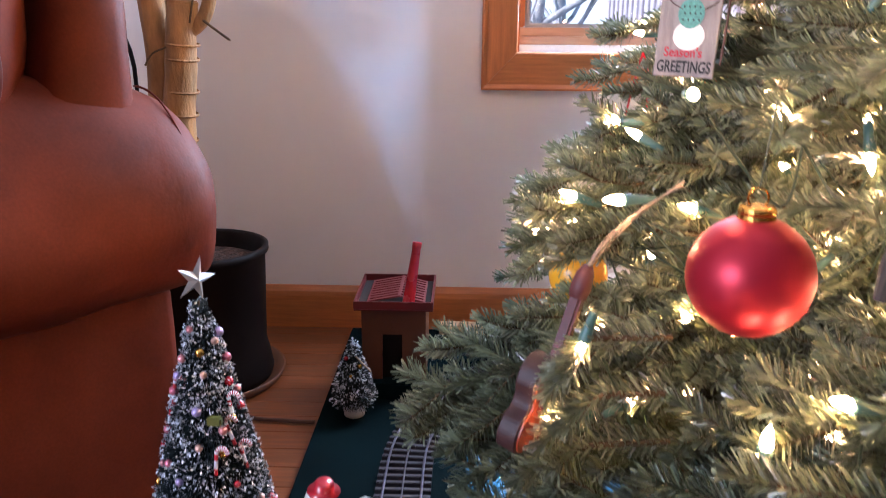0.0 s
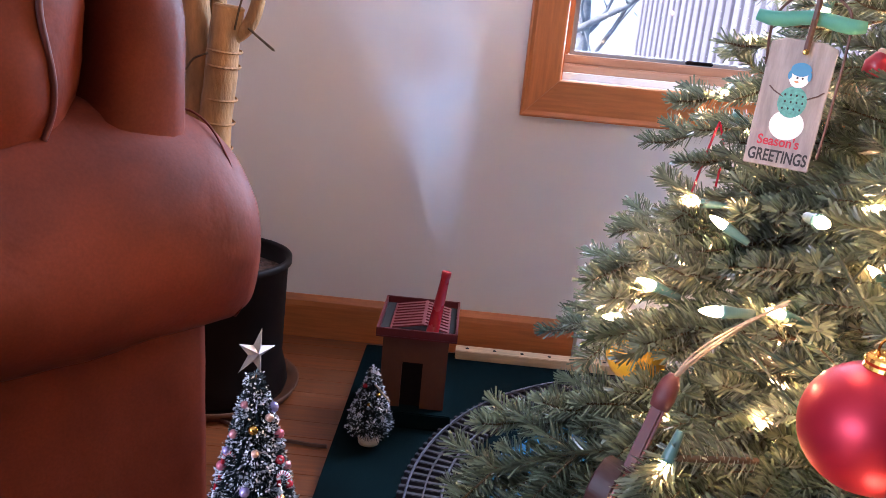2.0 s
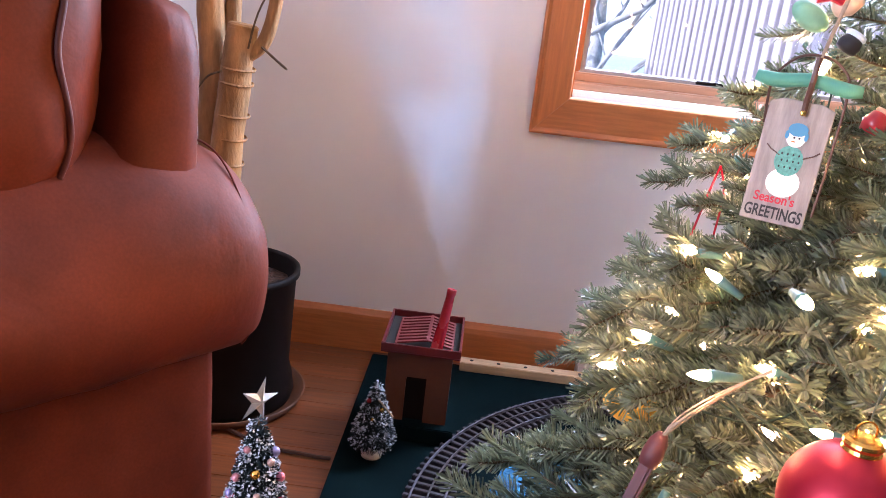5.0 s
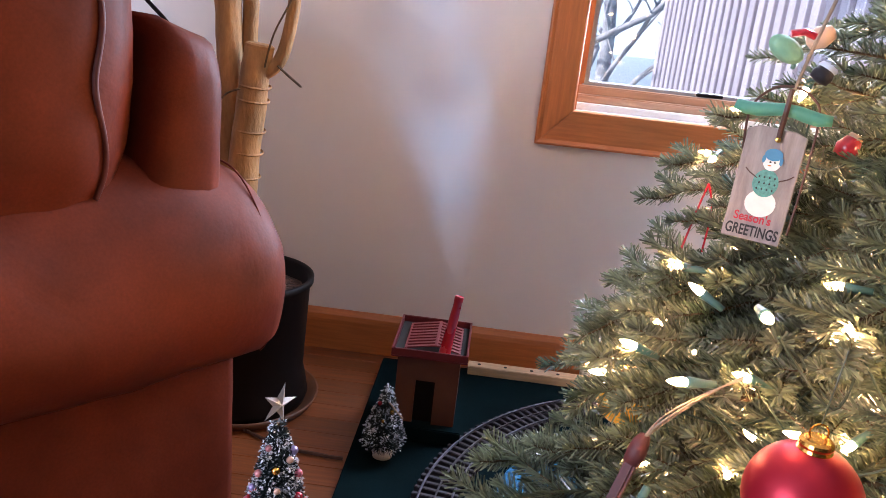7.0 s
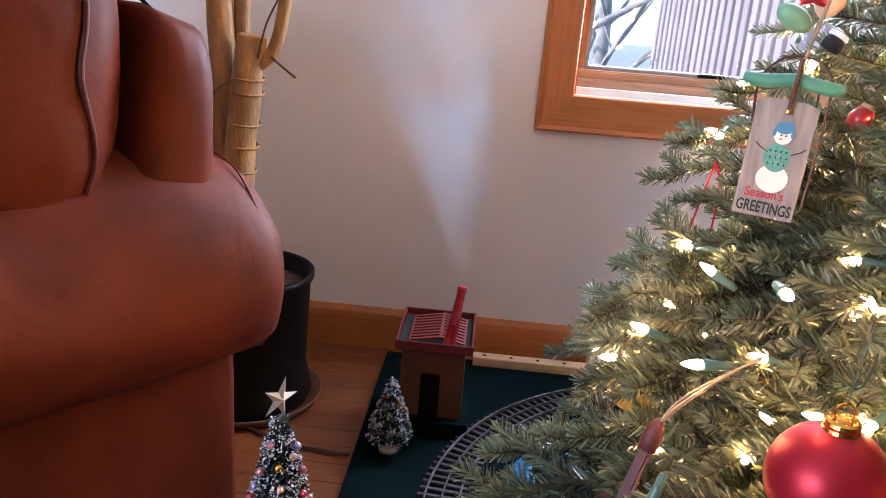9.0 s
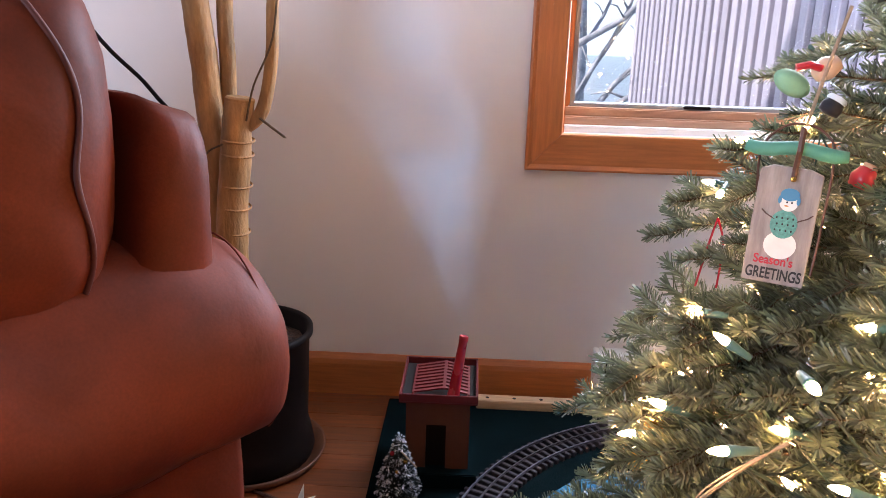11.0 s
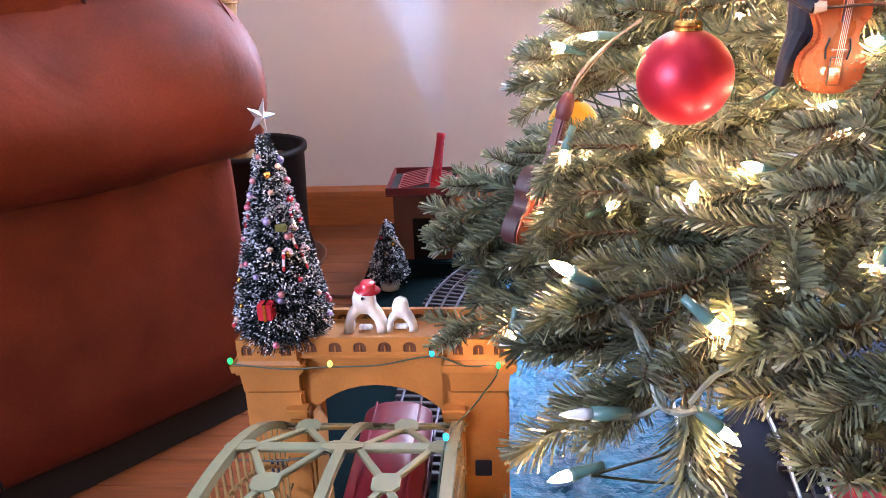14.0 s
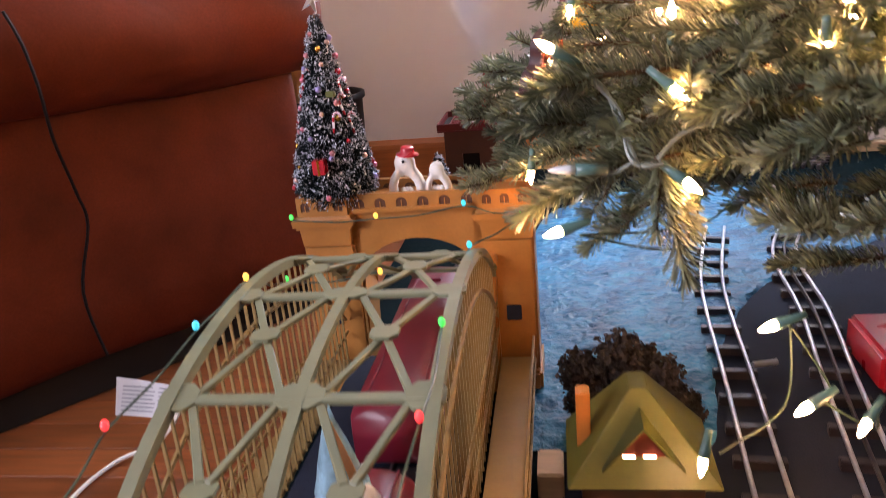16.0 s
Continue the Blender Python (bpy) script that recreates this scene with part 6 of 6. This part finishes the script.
# warm light string
lights = thing("fairy_lights", (TC.x, TC.y, 0.3), "string of warm white fairy lights wound through the fir tree", "string lights")
bulb_me = socket_me = None


def bulb(p, d):
    global bulb_me, socket_me
    if bulb_me is None:
        ob = part("bulb", lathed([(0, -0.001), (0.0036, 0.0), (0.0043, 0.003), (0.0037, 0.008), (0.0021, 0.014), (0, 0.0175)], 10), M_BULB, lights, smooth=True)
        bulb_me = ob.data
        so = part("socket", lathed([(0, -0.026), (0.0034, -0.026), (0.0040, -0.014), (0.0052, -0.004), (0.0054, -0.0008), (0, -0.0008)], 10), M_SOCKET, lights, smooth=True)
        socket_me = so.data
    else:
        ob, so = link("bulb", bulb_me, lights), link("socket", socket_me, lights)
    mt = Matrix.Translation(p) @ V(d).to_track_quat("Z", "Y").to_matrix().to_4x4()
    mt = mt @ Matrix.Scale(0.9, 4)
    ob.matrix_basis = mt
    so.matrix_basis = mt


fixed = [((0.272, 1.033, 0.690), (-.9, 0, .1)),
         ((0.168, 0.588, 0.575), (-1, -.1, 0)),
         ((0.129, 0.707, 0.520), (-1, -.1, .05)),
         ((0.150, 0.698, 0.554), (-.9, 0, .3)),
         ((0.195, 0.535, 0.654), (-.1, -1, .1)),
         ((0.091, 0.520, 0.315), (-.1, 0, -1)),
         ((0.276, 0.446, 0.487), (-.9, -.2, .3)),
         ((0.208, 0.302, 0.427), (.6, -.2, -.5)),
         ((0.120, 0.305, 0.461), (-.8, -.2, .5))]
fixed += [((0.224, 0.430, 0.468), (0, -.2, 1)),
         ((0.129, 0.553, 0.420), (-.9, 0, -.1)),
         ((0.139, 0.550, 0.479), (-.3, -.2, -.9)),
         ((0.286, 0.281, 0.240), (-.9, -.1, -.3)),
         ((0.122, 0.29, 0.322), (-.9, -.1, -.25)),
         ((0.216, 0.288, 0.358), (.8, -.3, -.6)),
         ((0.309, 0.26, 0.180), (-.8, -.2, -.5)),
         ((0.352, 0.26, 0.165), (-.6, -.5, -.6)),
         ((0.224, 0.232, 0.150), (-.2, -.3, -.9))]
for p, d in fixed:
    bulb(p, V(d).normalized())
chosen = [V(p) for p, d in fixed]
order = rg.permutation(len(tips))
for i in order:
    p, d = tips[i]
    if len(chosen) > 280:
        break
    if p.z > 1.25 or p.z < 0.37 or (p.x < 0.17 and p.z < 0.43) or (p - TC).dot(V((-0.85, -0.5, 0))) < 0.05:
        continue
    q = p - d * rg.uniform(0.01, 0.09) + V((0, 0, rg.uniform(-0.01, 0.02)))
    if min((q - c).length for c in chosen) < 0.055 or (q - V((0.249, 0.74, 0.70))).length < 0.085:
        continue
    chosen.append(q)
    bulb(q, V((rg.normal() - 0.5, rg.normal() * 0.7, rg.normal() * 0.6)).normalized())
# wires from bulb to bulb
left = sorted(chosen, key=lambda c: (round(c.z / 0.11), math.atan2(c.y - TC.y, c.x - TC.x)))
for a, b in zip(left, left[1:]):
    if (a - b).length < 0.3:
        mid = a.lerp(b, 0.5) + (TC - a).normalized() * 0.05 + V((0, 0, -0.03))
        part("wire", tubed(spline([a + (TC - a).normalized() * 0.02, mid + V((0.01, 0.012, 0)), b + (TC - b).normalized() * 0.02], 6), 0.0011, 5), M_WIRE, lights)
# the thick twisted lead that hangs in front of the lower branches
lead = spline([(0.118, 0.312, 0.452), (0.150, 0.31, 0.435), (0.170, 0.30, 0.405), (0.178, 0.29, 0.375), (0.188, 0.287, 0.372), (0.198, 0.29, 0.372)], 8)
for ph in (0, 2.1):
    part("lead", tubed([p + V((0.0022 * math.cos(i * 0.45 + ph), 0.0022 * math.sin(i * 0.45 + ph), 0)) for i, p in enumerate(lead)], 0.0019, 6), M_LEAD, lights)
part("lead", tubed(spline([(0.196, 0.292, 0.375), (0.215, 0.30, 0.392), (0.25, 0.31, 0.402), (0.29, 0.335, 0.418)], 6), 0.0019, 6), M_LEAD, lights)
part("lead", tubed(spline([(0.177, 0.29, 0.374), (0.16, 0.29, 0.366), (0.142, 0.285, 0.372)], 5), 0.0017, 6), M_LEAD, lights)
part("socket", tubed([(0.158, 0.288, 0.3705), (0.134, 0.284, 0.3725)], [0.0040, 0.0052], 10), M_SOCKET, lights, smooth=True)
part("unlit_bulb", tubed([(0.1335, 0.284, 0.3725), (0.128, 0.283, 0.373), (0.118, 0.2815, 0.3735), (0.113, 0.2808, 0.3738)], [0.0036, 0.0042, 0.0024, 0.0004], 10), M_CLEARGLASS, lights, "clear unlit bulb", True)

# ---- ornaments ----


def hook(p, h, parent):
    return part("hook", tubed(spline([p, p + V((0.002, 0, h * 0.5)), p + V((0.006, 0.004, h))]), 0.0005, 5), M_WIRE, parent)


OB = V((0.225, 0.486, 0.551))
ball = thing("ball_ornament", OB, "matt red glass ball ornament with a gold cap", "ornament", "tree ornaments")
bm = bmesh.new()
bmesh.ops.create_uvsphere(bm, u_segments=40, v_segments=24, radius=0.0372, matrix=Matrix.Translation(OB))
part("ball", bm, M_BALL, ball, smooth=True)
cap = part("cap", lathed([(0.0105, 0.034), (0.0112, 0.036), (0.0105, 0.038), (0.0112, 0.040), (0.0105, 0.042), (0.009, 0.0435), (0, 0.044)], 24, Matrix.Translation(OB)), M_GOLD, ball, "ribbed gold cap")
part("loop", tubed([OB + V((0.006 * math.cos(a), 0, 0.0475 + 0.006 * math.sin(a))) for a in [i * math.pi / 8 for i in range(17)]], 0.0007, 5), M_GOLD, ball)
hook(OB + V((0, 0, 0.053)), 0.05, ball)

YB = V((0.172, 0.800, 0.452))
yb = thing("ball_ornament", YB, "golden yellow glass ball ornament among the branches", "ornament", "tree ornaments")
bm = bmesh.new()
bmesh.ops.create_uvsphere(bm, u_segments=32, v_segments=20, radius=0.030, matrix=Matrix.Translation(YB))
part("ball", bm, M_YELLOW, yb, smooth=True)
part("cap", lathed([(0.0090, 0.0275), (0.0096, 0.031), (0.0090, 0.034), (0.007, 0.036), (0, 0.0365)], 20, Matrix.Translation(YB)), M_GOLD, yb, "ribbed gold cap")
hook(YB + V((0, 0, 0.036)), 0.04, yb)

# wooden plaque with a painted snow figure and the greeting
PL = V((0.249, 0.752, 0.705))
plaque = thing("greeting_plaque", PL, "weathered wooden plaque with a painted snow figure and greeting", "ornament", "tree ornaments")
PM = Matrix.Translation(PL) @ pose(0, 0, 0, -4, 2, -24)
bm = bmesh.new()
w, h = 0.0258, 0.052
ring = [V((-w, 0, -h)), V((w, 0, -h)), V((w, 0, h - 0.004)), V((w * 0.6, 0, h)), V((-w * 0.6, 0, h + 0.001)), V((-w, 0, h - 0.003))]
prism(bm, [PM @ p for p in ring], PM.to_3x3() @ V((0, 0.006, 0)))
bmesh.ops.bevel(bm, geom=bm.edges[:], offset=0.0008, segments=1, affect="EDGES")
board = part("board", bm, M_WOODTAG, plaque)


def disc(cx, cz, rx, rz, material, name, y=-0.0003, parent=board, n=20):
    bm = bmesh.new()
    prism(bm, [PM @ V((cx + rx * math.cos(2 * math.pi * k / n), y, cz + rz * math.sin(2 * math.pi * k / n))) for k in range(n)], PM.to_3x3() @ V((0, -0.0003, 0)))
    bmesh.ops.recalc_face_normals(bm, faces=bm.faces[:])
    return part(name, bm, material, parent)


disc(0.001, -0.0165, 0.0135, 0.0125, M_SNOW, "painted_body", -0.0003)
disc(0.001, 0.0025, 0.0112, 0.0128, M_TEALINK, "painted_scarf", -0.0007)
disc(0.002, 0.0215, 0.0075, 0.0072, M_SNOW, "painted_head", -0.0010)
disc(0.002, 0.0290, 0.0078, 0.0056, M_BLUEINK, "painted_cap", -0.0013)
disc(-0.0055, 0.0240, 0.0016, 0.0036, M_BLUEINK, "painted_flap", -0.0014, n=10)
disc(0.0095, 0.0240, 0.0016, 0.0036, M_BLUEINK, "painted_flap", -0.0014, n=10)
disc(0.0005, 0.0222, 0.0009, 0.0009, M_INK, "painted_eye", -0.0015, n=8)
disc(0.0045, 0.0222, 0.0009, 0.0009, M_INK, "painted_eye", -0.0015, n=8)
disc(0.0005, 0.0190, 0.0019, 0.0007, M_ORANGE, "painted_nose", -0.0015, n=8)
for i in range(12):
    disc(-0.0055 + 0.0045 * (i % 4) + 0.001 * (i // 4 % 2), -0.003 + 0.0055 * (i // 4), 0.0008, 0.0011, M_INK, "painted_dot", -0.0011, n=6)
for sg in (-1, 1):
    part("painted_arm", tubed([PM @ V((0.002 + sg * 0.009, -0.0006, 0.006)), PM @ V((0.002 + sg * 0.017, -0.0006, 0.010)), PM @ V((0.002 + sg * 0.021, -0.0006, 0.0135))], 0.0006, 5), M_STRAP, board)


def lettering(text, size, x, z, material, name, tall=1.0):
    c = bpy.data.curves.new(name, "FONT")
    c.body, c.size, c.align_x, c.extrude, c.offset = text, size, "CENTER", 0.0002, size * 0.022
    ob = new(name, c)
    dg = bpy.context.evaluated_depsgraph_get()
    me = bpy.data.meshes.new_from_object(ob.evaluated_get(dg))
    bpy.data.objects.remove(ob)
    me.transform(PM @ Matrix.Translation((x, -0.0006, z)) @ Matrix.Rotation(radians(90), 4, "X") @ Matrix.Diagonal((1, tall, 1, 1)))
    me.materials.clear()
    return link(name, me, board, "", material)


lettering("Season's", 0.0098, -0.002, -0.0345, M_REDINK, "lettering", 1.15)
lettering("GREETINGS", 0.0090, 0.0, -0.0478, M_INK, "lettering", 1.55)
bm = bmesh.new()
bar_pts = [PM @ V((-0.041 + 0.082 * k / 8, -0.004, 0.068 - 0.002 * math.sin(k * 1.1))) for k in range(9)]
tube(bm, bar_pts, [0.0048, 0.0060, 0.0063, 0.0060, 0.0058, 0.0060, 0.0063, 0.0062, 0.0048], 10)
part("cross_bar", bm, M_GREENTAG, plaque, "jade green wooden cross bar", True)
part("strap", tubed([PM @ V((0.003, -0.0118, 0.088)), PM @ V((0.003, -0.0122, 0.068)), PM @ V((0.002, -0.004, 0.052)), PM @ V((0.002, -0.002, 0.042))], 0.0026, 6), M_STRAP, plaque)
part("rivet", lathed([(0, 0), (0.0026, 0), (0.002, 0.0012), (0, 0.0014)], 12, PM @ pose(0.002, -0.0045, 0.043, 90, 0, 0)), M_GOLD, plaque)
part("wire_loop", tubed(spline([PM @ V((-0.026, 0.002, 0.03)), PM @ V((-0.028, 0, 0.066)), PM @ V((-0.014, 0, 0.086)), PM @ V((0.004, 0, 0.090)), PM @ V((0.02, 0, 0.084)), PM @ V((0.030, 0, 0.066)), PM @ V((0.031, 0.004, 0.0)), PM @ V((0.030, 0.004, -0.04))]), 0.0012, 6), M_STRAP, plaque)
part("twine", tubed(spline([PM @ V((0.004, 0.0, 0.088)), PM @ V((0.010, 0.004, 0.13)), PM @ V((0.020, 0.02, 0.19))]), 0.0016, 6), M_TWINE, plaque)

# violin ornament
VP, VQ = V((0.108, 0.575, 0.400)), V((0.143, 0.590, 0.517))
violin = thing("violin_ornament", VP, "plum and red varnished miniature violin hung on twine", "ornament", "tree ornaments")
vz = (VQ - VP).normalized()
vy = -(V((0.86, -0.50, 0.0)) - vz * vz.dot(V((0.86, -0.50, 0.0)))).normalized()
vx = vy.cross(vz)
VM = Matrix.Translation(VP - vz * 0.022) @ Matrix((vx, vy, vz)).transposed().to_4x4() @ Matrix.Scale(1.12, 4)
bm = bmesh.new()
outline_v = [(0.0, 0.0), (0.014, 0.002), (0.021, 0.012), (0.020, 0.024), (0.013, 0.033), (0.014, 0.042), (0.018, 0.050), (0.016, 0.062), (0.008, 0.069), (0.0, 0.070)]
ring = [(x, z) for x, z in outline_v] + [(-x, z) for x, z in outline_v[-2:0:-1]]
ring = [(q.x, q.y) for q in spline([V((x, z, 0)) for x, z in ring + ring[:1]], 4)][:-1]
prism(bm, [VM @ V((x, 0, z)) for x, z in ring], VM.to_3x3() @ V((0, 0.015, 0)))
bmesh.ops.recalc_face_normals(bm, faces=bm.faces[:])
bmesh.ops.bevel(bm, geom=bm.edges[:], offset=0.0012, segments=1, affect="EDGES")
part("body", bm, M_VIOLIN, violin)
part("face", prism(bmesh.new(), [VM @ V((x * 0.94, -0.0002, 0.0015 + z * 0.955)) for x, z in ring], VM.to_3x3() @ V((0, -0.0012, 0))), M_FACE, violin, "glossy orange-red front")
part("neck", boxed(-0.0052, 0.0052, -0.0055, 0.003, 0.030, 0.118, 0.0018, m=VM), M_PURPLE, violin)
part("scroll", lathed([(0, -0.010), (0.0062, -0.008), (0.0072, 0), (0.0062, 0.009), (0.0034, 0.015), (0, 0.016)], 12, VM @ pose(0, -0.001, 0.122)), M_PURPLE, violin, smooth=True)
for x in (-0.002, 0, 0.002):
    part("string", tubed([VM @ V((x, -0.005, 0.01)), VM @ V((x, -0.0055, 0.115))], 0.0004, 4), M_TWINE, violin)
for k in range(4):
    off = V((0.0015 * math.cos(k * 1.6), 0.0012 * math.sin(k * 1.6), 0.0015 * math.sin(k * 2.3)))
    part("twine", tubed(spline([VQ, VQ + V((0.012, -0.006, 0.024)) + off * 2, VQ + V((0.036, -0.012, 0.052)) + off, VQ + V((0.064, -0.010, 0.072)) - off]), 0.0008, 5), M_TWINE, violin)

# musician figurine with a double bass, kept as one plain body
FP = V((0.310, 0.450, 0.583))
FM = Matrix.Translation(FP) @ pose(0, 0, 0, 0, 4, 6) @ Matrix.Scale(0.92, 4)
ring = [(x * 1.28, z * 1.22) for x, z in ring]
bm = bmesh.new()
prism(bm, [FM @ V((x + 0.010, -0.012, z - 0.043)) for x, z in ring], FM.to_3x3() @ V((0, 0.012, 0)))
bmesh.ops.recalc_face_normals(bm, faces=bm.faces[:])
bmesh.ops.bevel(bm, geom=bm.edges[:], offset=0.0022, segments=2, affect="EDGES")
for f in bm.faces:
    f.material_index = 0
box(bm, 0.0065, 0.0135, -0.0165, -0.0125, 0.012, 0.095, 0.001, FM, 2)
box(bm, 0.0045, 0.0155, -0.0150, -0.0125, -0.036, -0.014, 0.001, FM, 2)
box(bm, 0.004, 0.016, -0.0165, -0.0125, -0.0095, -0.008, 0.0004, FM, 3)
for x in (0.0078, 0.0093, 0.0107, 0.0122):
    tube(bm, [FM @ V((x, -0.0168, -0.02)), FM @ V((x, -0.0174, 0.09))], 0.0002, 4, mi=3)
for sg in (-1, 1):
    tube(bm, [FM @ V((0.010 + sg * 0.0085, -0.0128, -0.016)), FM @ V((0.010 + sg * 0.0100, -0.0128, -0.008)), FM @ V((0.010 + sg * 0.0080, -0.0128, 0.0))], 0.0007, 5, mi=1)
# coat, legs, sleeves, plain head, bow
lathe(bm, [(0, -0.010), (0.014, -0.008), (0.016, 0.012), (0.019, 0.034), (0.015, 0.050), (0.005, 0.056), (0, 0.057)], 16, FM @ pose(-0.006, 0.012, 0) @ Matrix.Diagonal((1, 0.7, 1, 1)), 1)
tube(bm, [FM @ V((-0.012, 0.010, 0.0)), FM @ V((-0.020, 0.006, -0.020)), FM @ V((-0.022, 0.006, -0.040))], [0.009, 0.0065, 0.0045], 10, mi=1)
tube(bm, [FM @ V((-0.018, 0.008, 0.045)), FM @ V((-0.028, -0.004, 0.030)), FM @ V((-0.016, -0.016, 0.022))], [0.007, 0.0065, 0.005], 10, mi=1)
tube(bm, [FM @ V((-0.017, -0.016, 0.022)), FM @ V((-0.009, -0.019, 0.0235))], [0.0048, 0.0035], 10, mi=3)
tube(bm, [FM @ V((0.010, 0.008, 0.046)), FM @ V((0.026, -0.002, 0.042)), FM @ V((0.020, -0.013, 0.052))], [0.007, 0.006, 0.005], 10, mi=1)
lathe(bm, [(0, 0), (0.007, 0.003), (0.0095, 0.012), (0.008, 0.021), (0, 0.025)], 14, FM @ pose(-0.006, 0.010, 0.056), 3)
tube(bm, [FM @ V((-0.012, -0.0195, 0.022)), FM @ V((0.046, -0.0195, 0.028))], 0.0012, 6, mi=2)
me = bpy.data.meshes.new("bass_figurine")
bm.to_mesh(me)
bm.free()
tagged(link("bass_figurine", me, None, "", [M_CELLO, M_NAVY, M_STRAP, M_SKINTONE]), "dark-clad plain figurine with an orange double bass", "ornament", "tree ornaments")

# other small ornaments higher up
GO = V((0.262, 0.80, 0.826))
go = thing("green_ornament", GO, "pale green rounded ornament with a red trim", "ornament", "tree ornaments")
part("body", lathed([(0, -0.006), (0.012, -0.005), (0.0175, 0), (0.012, 0.005), (0, 0.006)], 24, Matrix.Translation(GO + V((-0.004, 0, 0))) @ pose(0, 0, 0, 90, 28, 0) @ Matrix.Diagonal((1.05, 0.62, 1, 1))), mat("mint_paint", (0.20, 0.42, 0.27), 0.5, var=0.15), go, smooth=True)
part("trim", tubed([GO + V((-0.004, -0.004, 0.014)), GO + V((0.008, -0.005, 0.017)), GO + V((0.018, -0.004, 0.014))], 0.0035, 8), M_RED, go)
part("tan_body", lathed([(0, -0.014), (0.008, -0.011), (0.011, 0), (0.007, 0.011), (0, 0.014)], 14, Matrix.Translation(GO + V((0.026, 0.004, 0.014))) @ pose(0, 0, 0, 0, 60, 0)), M_SKINTONE, go, smooth=True)
part("dark_boot", lathed([(0, 0), (0.009, 0.002), (0.010, 0.008), (0.008, 0.014), (0, 0.017)], 14, Matrix.Translation(GO + V((0.026, -0.010, -0.026))) @ pose(0, 0, 0, 0, 30, 0)), M_NAVY, go, smooth=True)
part("cuff", lathed([(0.0082, 0.013), (0.0095, 0.015), (0.0082, 0.018), (0, 0.0185)], 14, Matrix.Translation(GO + V((0.026, -0.010, -0.026))) @ pose(0, 0, 0, 0, 30, 0)), M_FROST, go, smooth=True)
RO = V((0.335, 0.80, 0.742))
ro = thing("red_ornament", RO, "small red and white ornament on the fir tree", "ornament", "tree ornaments")
part("body", lathed([(0, -0.012), (0.009, -0.009), (0.0115, 0), (0.008, 0.010), (0, 0.013)], 18, Matrix.Translation(RO) @ pose(0, 0, 0, 0, 25, 0)), M_RED, ro, smooth=True)
part("band", lathed([(0.0062, 0.0105), (0.0075, 0.012), (0.0062, 0.0145), (0, 0.015)], 18, Matrix.Translation(RO) @ pose(0, 0, 0, 0, 25, 0)), M_SKINTONE, ro, smooth=True)
RB = V((0.250, 0.93, 0.64))
rb = thing("ribbon_bow", RB, "thin red ribbon bow hanging on a branch", "ribbon", "tree ornaments")
for sg in (-1, 1):
    part("tail", tubed(spline([RB + V((0, 0, 0.03)), RB + V((sg * 0.008, -0.004, 0.0)), RB + V((sg * 0.012 - 0.006, -0.006, -0.05))]), 0.0013, 6), M_RED, rb)

# ---- oak floor boards ----
tagged(part("floor", boxed(-2.35, 2.75, -2.55, Y + 0.15, -0.05, -0.0035), M_GROOVE), "glossy honey oak strip floor", "floor", kind="structure")
floor = bpy.data.objects["floor"]
random.seed(5)
fw = 0.058
meshes = {}
k = 0
y = Y - 0.001
while y > -2.4:
    x = -2.2 - random.uniform(0, 0.9)
    while x < 2.6:
        ln = random.choice((0.9, 1.2, 1.5)) + 0.4
        a, b = max(-2.199, x), min(2.599, x + ln)
        if b - a > 0.02:
            bm = boxed(a, b - 0.0012, y - fw + 0.001, y, -0.0034, 0.0, 0.0006, seg=1)
            part("floor_board", bm, M_FLOOR, floor)
        x += ln
    y -= fw
